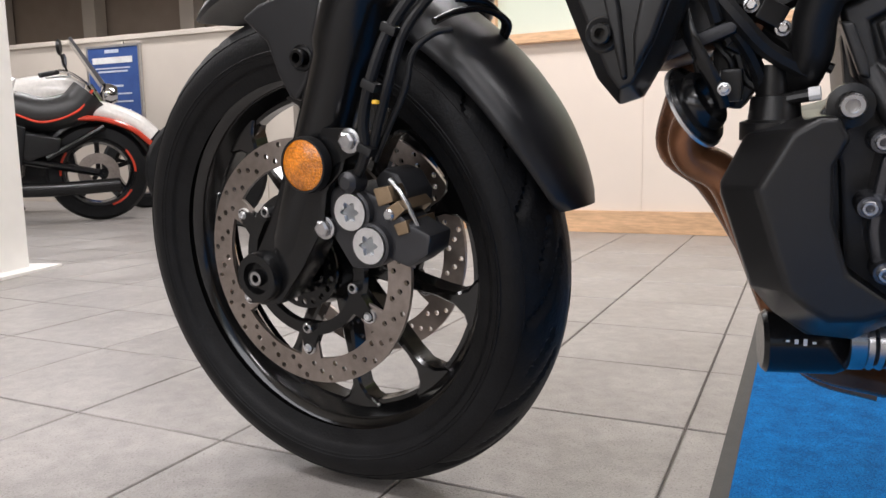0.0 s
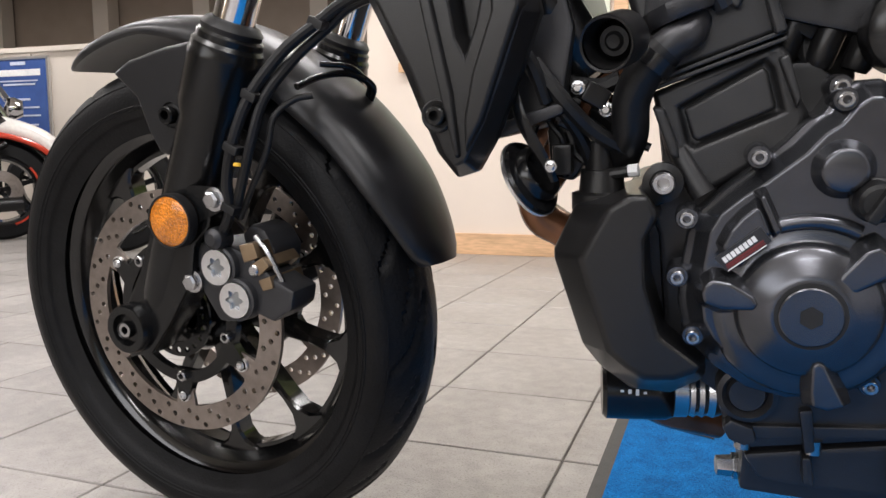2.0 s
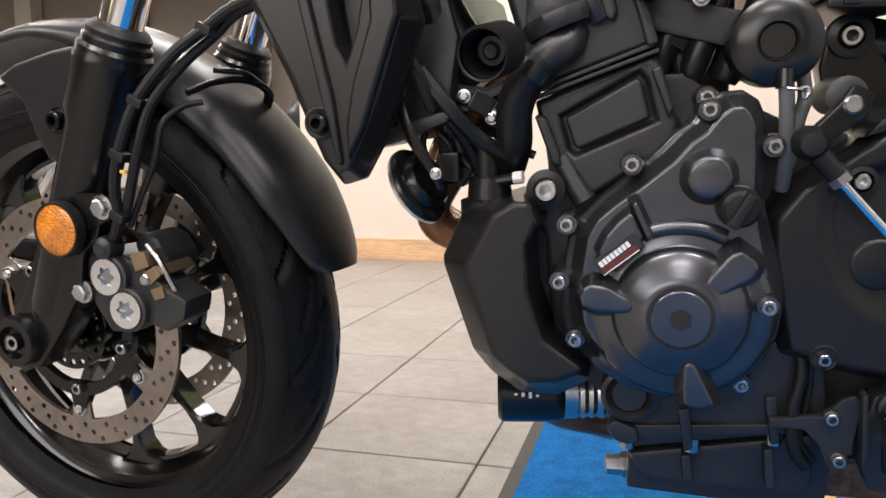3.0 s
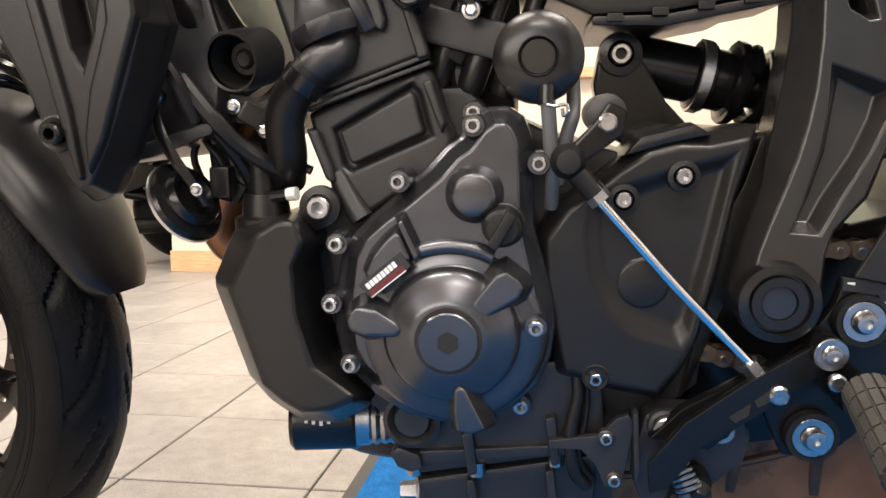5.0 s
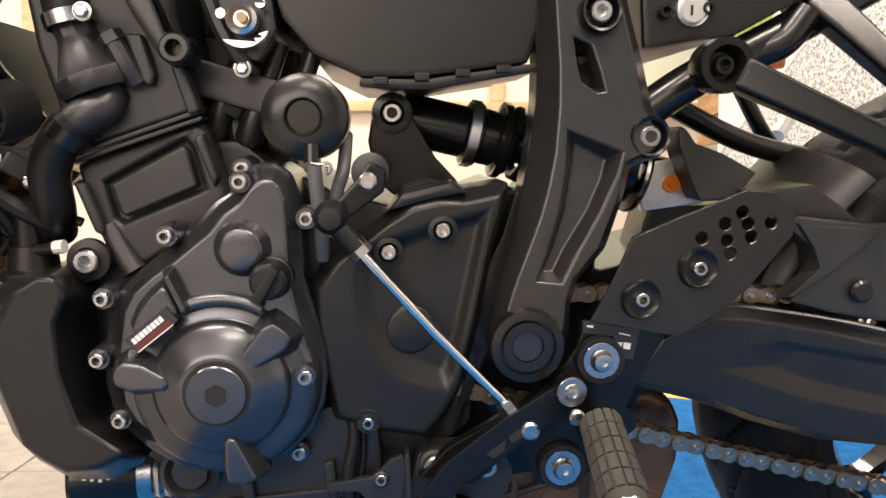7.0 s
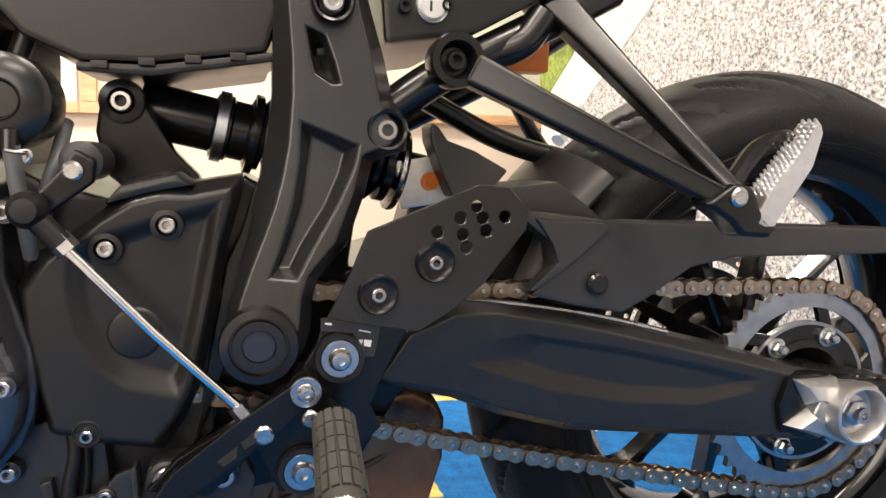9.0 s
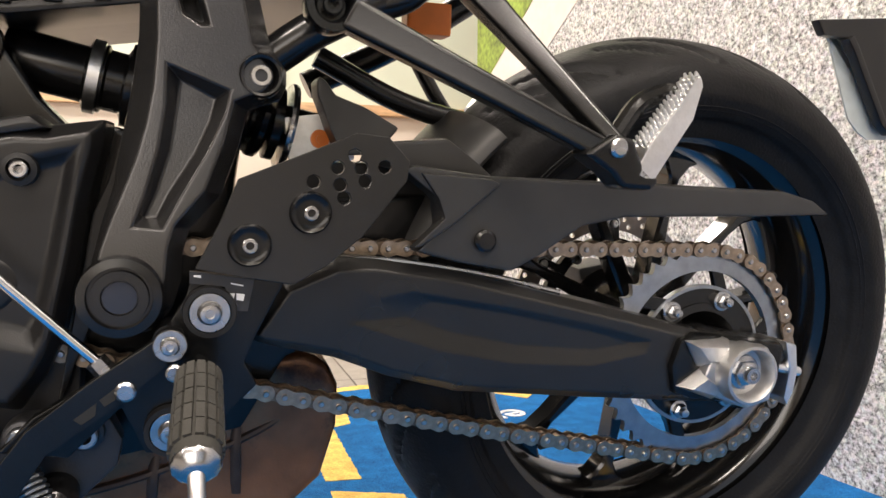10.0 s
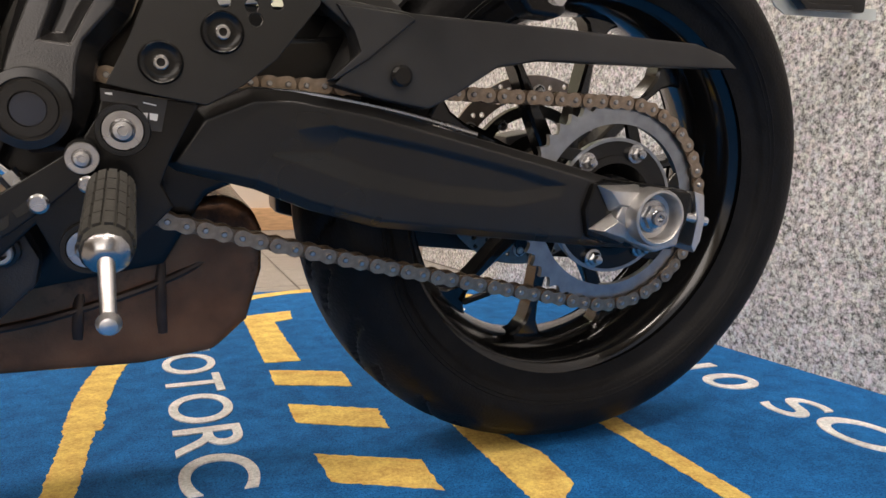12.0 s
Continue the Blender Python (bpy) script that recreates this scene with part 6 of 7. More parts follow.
for i in range(6):
    part("arm", prism([(0.0715, -0.008), (0.0880, 0.005), (0.0880, 0.021), (0.0715, 0.009)], -0.0033, 0.0033), SATIN, sprocket, m=at(SC, Matrix.Rotation(-2 * math.pi * i / 6 - 0.2, 4, "Y")), bevel=0.001)
part("sprocket_carrier", join(lathe([(0.03, 0.02), (0.040, 0.0), (0.046, -0.006), (0.054, -0.005), (0.056, 0.004), (0.05, 0.03)], 48)), SATIN, sprocket, "black sprocket carrier", m=at(SC))
for i in range(6):
    a = 2 * math.pi * i / 6 + 0.15
    p = SC + Vector((0.060 * math.cos(a), -0.005, 0.060 * math.sin(a)))
    bolt(p, 0.0088, sprocket, "hex", STEEL, "nut")
    part("stud", lathe([(0, -0.015), (0.0042, -0.014), (0.0045, 0)], 12), STEEL, sprocket, m=at(p))
P_ = 0.015875
fr = 0.0406
fc = Vector((0.800, -0.128, 0.392))
rc_, R_ = SC, 0.1087
dx, dz = rc_.x - fc.x, rc_.z - fc.z
D = math.hypot(dx, dz)
base = math.atan2(dz, dx)
off = math.acos((fr - R_) / D)
up_a, lo_a = base + off, base - off
pts = []


def run(pf, pr, n=60, sag=0.0):
    return [Vector((pf.x + (pr.x - pf.x) * i / n, fc.y, pf.z + (pr.z - pf.z) * i / n - sag * math.sin(math.pi * i / n))) for i in range(n)]


fu = Vector((fc.x + fr * math.cos(up_a), 0, fc.z + fr * math.sin(up_a)))
ru = Vector((rc_.x + R_ * math.cos(up_a), 0, rc_.z + R_ * math.sin(up_a)))
fl = Vector((fc.x + fr * math.cos(lo_a), 0, fc.z + fr * math.sin(lo_a)))
rl = Vector((rc_.x + R_ * math.cos(lo_a), 0, rc_.z + R_ * math.sin(lo_a)))
pts += run(fu, ru)
for i in range(60):
    a = up_a + (lo_a - up_a) * i / 60
    pts.append(Vector((rc_.x + R_ * math.cos(a), fc.y, rc_.z + R_ * math.sin(a))))
pts += run(rl, fl, sag=0.006)
for i in range(30):
    a = lo_a - (2 * math.pi - (up_a - lo_a)) * i / 30
    pts.append(Vector((fc.x + fr * math.cos(a), fc.y, fc.z + fr * math.sin(a))))
pts.append(pts[0])
total = sum((b - a).length for a, b in zip(pts, pts[1:]))
nlinks = 2 * round(total / P_ / 2)
joints, walked, target_d = [], 0.0, 0.0
for a, b in zip(pts, pts[1:]):
    seg = (b - a).length
    while target_d <= walked + seg + 1e-9 and len(joints) < nlinks:
        joints.append(a.lerp(b, (target_d - walked) / seg))
        target_d += total / nlinks
    walked += seg


def link_plate(y, t):
    prof = []
    h = P_ / 2
    for k in range(9):
        a = radians(110 - 220 * k / 8)
        prof.append((h + 0.0073 * math.cos(a), 0.0073 * math.sin(a)))
    for k in range(9):
        a = radians(290 - 220 * k / 8)
        prof.append((-h + 0.0073 * math.cos(a), 0.0073 * math.sin(a)))
    prof.insert(9, (0, -0.0054))
    prof.append((0, 0.0054))
    return prism(prof, y - t / 2, y + t / 2)


chain = part("chain", tube([p + Vector((0, 0, 0)) for p in joints + joints[:1]], 0.0024, 6, step=1), CHAINM, motorcycle, "oiled steel roller drive chain")
outer_bm = join(link_plate(-0.0088, 0.002), link_plate(0.0088, 0.002))
inner_bm = join(link_plate(-0.0062, 0.002), link_plate(0.0062, 0.002), *[lathe([(0.0051, -0.006), (0.0051, 0.006)], 10, at((s * P_ / 2, 0, 0))) for s in (-1, 1)])
first = {}
for i, a in enumerate(joints):
    b = joints[(i + 1) % len(joints)]
    kind = i % 2
    if kind not in first:
        ob = part("chain_link", inner_bm if kind else outer_bm, CHAINDARK if kind else CHAINM, chain, sharp=30)
        first[kind] = ob.data
    else:
        ob = new("chain_link", first[kind])
        ob.parent = chain
    ob.matrix_basis = Matrix.Translation((a + b) / 2) @ Matrix.Rotation(-math.atan2(b.z - a.z, b.x - a.x), 4, "Y")

pin_mesh = None
for p in joints:
    if pin_mesh is None:
        ob = part("chain_pin", lathe([(0, -0.0122), (0.0019, -0.0122), (0.0026, -0.0112), (0.0026, 0.0112), (0, 0.0122)], 12), STEEL, chain, "bright riveted chain pin", sharp=30)
        pin_mesh = ob.data
    else:
        ob = new("chain_pin", pin_mesh)
        ob.parent = chain
    ob.matrix_basis = Matrix.Translation(p)

# chain guard and inner mudguard
cg = part("chain_guard", prism([(1.070, 0.430), (1.092, 0.452), (1.088, 0.475), (1.055, 0.500), (1.069, 0.502), (1.142, 0.494), (1.293, 0.491), (1.448, 0.486), (1.483, 0.477), (1.505, 0.463), (1.410, 0.461), (1.272, 0.460), (1.226, 0.450), (1.183, 0.424), (1.157, 0.411), (1.108, 0.420)], -0.170, -0.145, taper=0.002), GUARD, motorcycle, "matte black plastic chain guard", bevel=0.004)
part("guard_ridge", prism([(1.072, 0.498), (1.138, 0.493), (1.146, 0.489), (1.104, 0.451), (1.072, 0.432), (1.067, 0.433), (1.094, 0.456), (1.087, 0.477)], -0.174, -0.16, taper=0.003), GUARD, cg, bevel=0.003)
bolt((1.131, -0.174, 0.440), 0.0095, cg, "round", TUBEBLACK, "push_rivet")


def shell(a0, a1, r0, r1, w, mat, name, label, m):
    bm = bmesh.new()
    grids = []
    for layer in (0, 1):
        g = []
        for i in range(25):
            s = i / 24
            a = radians(a0 + (a1 - a0) * s)
            row = []
            for k in range(-8, 9):
                f = math.pi / 2 * k / 8
                rr = r0 + (r1 - r0) * s - 0.03 * (1 - math.cos(f)) - 0.004 * layer
                row.append(bm.verts.new((rr * math.cos(a), (w - 0.003 * layer) * math.sin(f), rr * math.sin(a))))
            g.append(row)
        grids.append(g)
    for layer, g in enumerate(grids):
        for i in range(24):
            for k in range(16):
                q = (g[i][k], g[i][k + 1], g[i + 1][k + 1], g[i + 1][k])
                bm.faces.new(q if layer else q[::-1])
    a, b = grids
    for i in range(24):
        bm.faces.new((a[i][0], a[i + 1][0], b[i + 1][0], b[i][0]))
        bm.faces.new((a[i + 1][16], a[i][16], b[i][16], b[i + 1][16]))
    for k in range(16):
        bm.faces.new((a[0][k + 1], a[0][k], b[0][k], b[0][k + 1]))
        bm.faces.new((a[24][k], a[24][k + 1], b[24][k + 1], b[24][k]))
    return part(name, bm, mat, motorcycle, label, m=m, sharp=50)


hugger = shell(136, 176, 0.330, 0.345, 0.092, GUARD, "rear_mudguard", "matte black inner mudguard over the rear tyre", REAR)
part("mudguard_horn", prism([(1.001, 0.576), (1.007, 0.572), (1.016, 0.560), (1.042, 0.551), (1.074, 0.534), (1.053, 0.509), (1.022, 0.508), (1.011, 0.530), (1.006, 0.544), (1.000, 0.559), (0.999, 0.571)], -0.10, -0.06), GUARD, hugger, bevel=0.006)
part("mudguard_side", prism([(1.053, 0.520), (1.110, 0.526), (1.139, 0.506), (1.156, 0.491), (1.090, 0.495), (1.064, 0.498)], -0.13, -0.06), GUARD, hugger, bevel=0.005)

rdisc = brake_disc("rear_brake_disc", REAR @ pose(0, 0.0, 0), 0.095, 0.1225, 0.075, motorcycle)
part("rear_caliper", prism([(1.349, 0.377), (1.390, 0.384), (1.441, 0.375), (1.486, 0.351), (1.480, 0.313), (1.411, 0.308), (1.360, 0.332)], 0.06, 0.11), CASTING, motorcycle, "black rear brake caliper", bevel=0.005)
part("wheel_spacer", lathe([(0.02, -0.12), (0.03, -0.12), (0.03, 0.10), (0.02, 0.10)], 24), SATIN, motorcycle, m=REAR)
part("valve", tube([Vector((1.262, -0.03, 0.19)), Vector((1.285, -0.05, 0.205))], 0.004, 8), SOFT, rear_wheel)
part("orange_indicator", box(0.05, 0.03, 0.035), ORANGE, motorcycle, "orange indicator lens on the far side", m=at((1.14, 0.05, 0.657)), bevel=0.004)

# number plate hanger behind the wheel
plate_b = part("plate_hanger", prism([(1.609, 0.687), (1.621, 0.669), (1.657, 0.668), (1.667, 0.656), (1.725, 0.565), (1.741, 0.554), (1.845, 0.557), (1.842, 0.710)], -0.02, -0.006), PLASTIC, motorcycle, "black plastic number plate hanger", bevel=0.003)
part("hanger_rib", prism([(1.652, 0.667), (1.662, 0.655), (1.719, 0.565), (1.735, 0.553), (1.818, 0.557), (1.817, 0.564), (1.739, 0.562), (1.726, 0.571), (1.671, 0.659), (1.662, 0.671)], -0.026, -0.01), PLASTIC, plate_b, bevel=0.003)
part("plate", prism([(1.638, 0.694), (1.643, 0.675), (1.676, 0.678), (1.686, 0.665), (1.746, 0.573), (1.762, 0.563), (1.890, 0.567), (1.892, 0.552), (1.725, 0.548), (1.707, 0.557), (1.690, 0.573), (1.650, 0.661)], 0.0, 0.003), PLATE_CLEAR, plate_b, "pale grey plate backing sheet")

inner = part("inner_frame", prism([(0.798, 0.510), (0.839, 0.526), (0.870, 0.510), (0.906, 0.567), (0.939, 0.542), (0.925, 0.446), (1.006, 0.467), (1.124, 0.477), (1.135, 0.399), (0.972, 0.330), (0.935, 0.268), (0.771, 0.241), (0.750, 0.287), (0.813, 0.373)], -0.11, 0.06), SATIN, motorcycle, "black inner frame behind the swingarm pivot", bevel=0.006)
part("inner_shield", prism([(0.990, 0.501), (1.126, 0.503), (1.140, 0.435), (1.046, 0.419), (0.974, 0.442)], -0.06, 0.0), PLASTIC, inner, bevel=0.004)
part("inner_rib", prism([(0.824, 0.458), (0.836, 0.483), (0.846, 0.517), (0.851, 0.522), (0.844, 0.473), (0.828, 0.391), (0.811, 0.345), (0.801, 0.318), (0.796, 0.308)], -0.145, -0.09), SATIN, inner, bevel=0.003)
# back side filler block, added so that the machine is closed behind
part("back_filler", box(0.30, 0.18, 0.10), PLASTIC, motorcycle, "black filler block added under the tank", m=at((0.72, 0.03, 0.70)), bevel=0.01)
# tank halves and saddle stay out of view; sized to block the ceiling light
part("fuel_tank", relief([([(0.24, 0.80), (0.30, 0.90), (0.42, 0.99), (0.60, 1.00), (0.78, 0.90), (0.86, 0.80), (0.80, 0.745), (0.34, 0.745)], -0.01), ([(0.24, 0.80), (0.30, 0.90), (0.42, 0.98), (0.60, 0.99), (0.78, 0.89), (0.86, 0.80), (0.80, 0.745), (0.34, 0.745)], -0.17), ([(0.30, 0.80), (0.34, 0.87), (0.44, 0.93), (0.58, 0.93), (0.72, 0.85), (0.78, 0.80), (0.74, 0.77), (0.38, 0.77)], -0.235)]), FENDER, motorcycle, "dark fuel tank, out of view, shading the engine", bevel=0.02, segments=4, bend=0.2)
part("fuel_tank", relief([([(0.24, 0.80), (0.30, 0.90), (0.42, 0.99), (0.60, 1.00), (0.78, 0.90), (0.86, 0.80), (0.80, 0.745), (0.34, 0.745)], -0.012), ([(0.24, 0.80), (0.30, 0.90), (0.42, 0.98), (0.60, 0.99), (0.78, 0.89), (0.86, 0.80), (0.80, 0.745), (0.34, 0.745)], 0.17), ([(0.30, 0.80), (0.34, 0.87), (0.44, 0.93), (0.58, 0.93), (0.72, 0.85), (0.78, 0.80), (0.74, 0.77), (0.38, 0.77)], 0.235)]), FENDER, motorcycle, "dark fuel tank, out of view, shading the engine", bevel=0.02, segments=4, bend=0.2)
part("saddle", prism([(0.78, 0.755), (0.80, 0.83), (0.95, 0.82), (1.10, 0.85), (1.32, 0.90), (1.40, 0.88), (1.22, 0.80), (1.10, 0.765)], -0.145, 0.145), SEATM, motorcycle, "black leather saddle, out of view, shading the tail", bevel=0.03, segments=4)

# ---- floor covering and the mat ----
MATU0, MATU1, MATV0, MATV1 = 0.036, 1.60, -0.40, 2.07
mat = thing("printed_mat", "blue pile mat printed with yellow road marks and white letters", "mat", GRID)
part("carpet_top", box(MATU1 - MATU0 - 0.022, MATV1 - MATV0, 0.009, pose((MATU0 + MATU1) / 2 + 0.011, (MATV0 + MATV1) / 2, 0.0045)), BLUE, mat, bevel=0.002)
part("border", box(0.022, MATV1 - MATV0, 0.005, pose(MATU0 + 0.011, (MATV0 + MATV1) / 2, 0.0025)), MATEDGE, mat, "black rubber border", bevel=0.001)


def print_flat(poly, material_, name="mark", top=0.0100):
    """A printed patch in the pile, a hair above it."""
    bm = bmesh.new()
    lo = [bm.verts.new((x, y, 0.0078)) for x, y in poly]
    hi = [bm.verts.new((x, y, top)) for x, y in poly]
    n = len(poly)
    bm.faces.new(hi)
    for i in range(n):
        bm.faces.new((lo[i], lo[(i + 1) % n], hi[(i + 1) % n], hi[i]))
    return part(name, bm, material_, mat, m=GRID.inverted())


def rough_edge(poly, step=0.006, amount=0.0016):
    out = []
    for (x0, y0), (x1, y1) in zip(poly, poly[1:] + poly[:1]):
        n = max(1, int(math.hypot(x1 - x0, y1 - y0) / step))
        for i in range(n):
            out.append((x0 + (x1 - x0) * i / n + random.uniform(-amount, amount), y0 + (y1 - y0) * i / n + random.uniform(-amount, amount)))
    return out


for poly in ([(0.881, 1.704), (0.991, 1.722), (0.974, 1.637), (0.932, 1.620), (0.905, 1.302), (0.846, 1.313)], [(0.842, 1.266), (0.949, 1.211), (0.938, 1.129), (0.834, 1.183)], [(0.829, 1.087), (0.937, 1.016), (0.924, 0.941), (0.822, 1.008)], [(0.815, 0.897), (0.921, 0.830), (0.911, 0.749), (0.810, 0.817)],
             [(1.005, 0.924), (1.042, 0.863), (1.060, 0.790), (1.044, 0.702), (1.014, 0.678), (0.983, 0.692)], [(1.183, 0.856), (1.217, 0.850), (1.188, 0.598), (1.164, 0.609)]):
    print_flat(rough_edge(poly), YELLOW)
arc = []
for i in range(19):
    a = radians(176 - 128 * i / 18)
    arc.append((1.095 + 0.55 * math.cos(a), 1.02 + 0.96 * math.sin(a)))
inner_arc = [(1.095 + (x - 1.095) * 0.915, 1.02 + (y - 1.02) * 0.955) for x, y in reversed(arc)]
print_flat(rough_edge(arc + inner_arc), YELLOW)
print_flat(rough_edge([(0.555, 1.149), (0.590, 1.133), (0.562, 0.884), (0.530, 0.899)]), YELLOW, top=0.0095)


def letters(text, x, y, size, angle, stretch):
    cu = bpy.data.curves.new("letters", "FONT")
    cu.body, cu.size, cu.extrude, cu.offset = text, size, 0.0012, 0.0008
    tmp = bpy.data.objects.new("letters", cu)
    me = bpy.data.meshes.new_from_object(tmp)
    bpy.data.objects.remove(tmp)
    bm = bmesh.new()
    bm.from_mesh(me)
    bpy.data.meshes.remove(me)
    bm.transform(GRID.inverted() @ pose(x, y, 0.0095, 0, 0, angle) @ Matrix.Diagonal((stretch, 1, 1, 1)))
    left = set(bm.verts)
    while left:
        stack, found = [left.pop()], []
        while stack:
            v = stack.pop()
            found.append(v)
            for e in v.link_edges:
                w = e.other_vert(v)
                if w in left:
                    left.discard(w)
                    stack.append(w)
        index = {v: k for k, v in enumerate(found)}
        one = bmesh.new()
        vs = [one.verts.new(v.co) for v in found]
        for f in bm.faces:
            if f.verts[0] in index:
                one.faces.new([vs[index[v]] for v in f.verts])
        part("letter", one, WHITEPILE, mat, "white printed letter")
    bm.free()


letters("MOTORC", 0.70, 1.560, 0.118, -93, 1.42)
letters("10 SO", 1.455, 1.04, 0.115, -95, 1.5)
letters("erc", 1.36, 1.62, 0.12, -170, 1.0)

# the printed wall board
board = thing("mural_board", "printed wall board showing a speckled road and verge", "mural")
part("print", box(0.03, 3.3, 2.6, pose(mural_x + 0.015, 0.80, 1.303)), MURAL, board)


def board_patch(poly, mat_, lift, name):
    bm = bmesh.new()
    a = [bm.verts.new((mural_x - lift, y, z)) for y, z in poly]
    b = [bm.verts.new((mural_x + 0.005, y, z)) for y, z in poly]
    n = len(poly)
    bm.faces.new(a)
    for i in range(n):
        bm.faces.new((a[i], a[(i + 1) % n], b[(i + 1) % n], b[i]))
    return part(name, bm, mat_, board)


board_patch([(2.445, 0.66), (2.445, 0.90), (1.84, 1.30), (1.50, 1.50), (1.50, 1.30), (1.80, 1.03)], ROADLINE, 0.002, "verge_line")
board_patch([(2.448, 0.86), (2.448, 2.6), (1.2, 2.6), (1.50, 1.46), (2.0, 1.12)], GRASS, 0.004, "verge")
deck = thing("timber_display", "brown timber boarded display panel leaning by the wall", "panel")
for i in range(7):
    part("board", box(0.02, 0.9, 0.098, pose(2.1, 3.05, 0.15 + 0.1 * i * 1.35)), DECK, deck, bevel=0.003)

# white column with a base plate
(cbx, cby), = [(-2.273, 2.051)]
column = thing("column", "white painted square steel column with bolted base plate", "column", pose(cbx - 0.10, cby - 0.02, 0, 0, 0, 12))
part("shaft", box(0.20, 0.20, 2.76, pose(-0.05, 0.06, 1.38)), WHITEPAINT, column, bevel=0.006)
part("base_plate", box(0.36, 0.36, 0.012, pose(-0.05, 0.06, 0.006)), WHITEPAINT, column, bevel=0.002)
for sx in (-1, 1):
    part("bolt", lathe([(0, -0.03), (0.010, -0.03), (0.012, 0)], 6), WHITEPAINT, column, m=at((-0.05 + 0.14 * sx, -0.08, 0.012), pose(0, 0, 0, -90, 0, 0)))

# timber-framed windows in the back wall
window = tagged(new("window_1"), "timber-framed interior window above the cream wall", "window", kind="structure")
for i in range(4):
    wx = -0.85 + i * 1.1
    part("window_frame", join(box(1.1, 0.05, 0.05, GRID @ pose(wx, 3.815, 0.975)), box(0.065, 0.05, 1.2, GRID @ pose(wx - 0.51, 3.815, 1.6))), WOOD, window, bevel=0.006)
    part("pane", box(1.03, 0.012, 1.2, GRID @ pose(wx + 0.02, 3.832, 1.6)), GLASSPALE, window)
for i in range(4):
    part("panel_strip", box(0.006, 0.006, 0.83, GRID @ pose(-0.59 + 0.95 * i, 3.838, 0.53)), WALLPAINT, window)


# ---- the far side of the showroom ----
partition = thing("half_partition", "beige half-height panelled partition with a capping rail", "partition")
part("panel", box(5.0, 0.08, 1.46, pose(-5.75, 5.62, 0.73)), FARWALL, partition)
part("capping", box(5.06, 0.13, 0.045, pose(-5.75, 5.62, 1.482)), FARWALL, partition, bevel=0.006)
for i in range(4):
    part("cover_strip", box(0.05, 0.02, 1.44, pose(-7.9 + 1.45 * i, 5.572, 0.73)), FARWALL, partition, bevel=0.003)
post = thing("post", "beige boxed post standing against the rear wall", "post", pose(-9.6, 8.2, 0), group="posts by the rear wall")
part("shaft", box(0.22, 0.2, 2.75, pose(0, 0, 1.376)), FARWALL, post, bevel=0.006)
for px_ in (-7.9, -6.3, -4.9, -3.4):
    copy_thing(post, pose(px_, 8.2, 0))
poster = thing("framed_poster", "blue framed poster with white text bars on the partition", "poster", pose(-5.10, 5.565, -0.06))
part("print", box(0.58, 0.012, 0.86, pose(0, 0, 1.04)), POSTERBLUE, poster)
part("frame", join(box(0.62, 0.024, 0.022, pose(0, 0, 1.475)), box(0.022, 0.024, 0.86, pose(-0.30, 0, 1.04)), box(0.022, 0.024, 0.86, pose(0.30, 0, 1.04))), ALU, poster, "silver poster frame")
for w_, z_, h_ in ((0.46, 1.35, 0.055), (0.40, 1.28, 0.012), (0.34, 1.25, 0.016), (0.22, 1.12, 0.018), (0.40, 1.05, 0.014), (0.42, 0.98, 0.014), (0.36, 0.90, 0.014), (0.16, 1.43, 0.03)):
    part("text_bar", box(w_, 0.004, h_, pose(-0.01, -0.0075, z_)), POSTERPALE if z_ < 1.3 or z_ > 1.4 else WHITE_PRINT, poster)


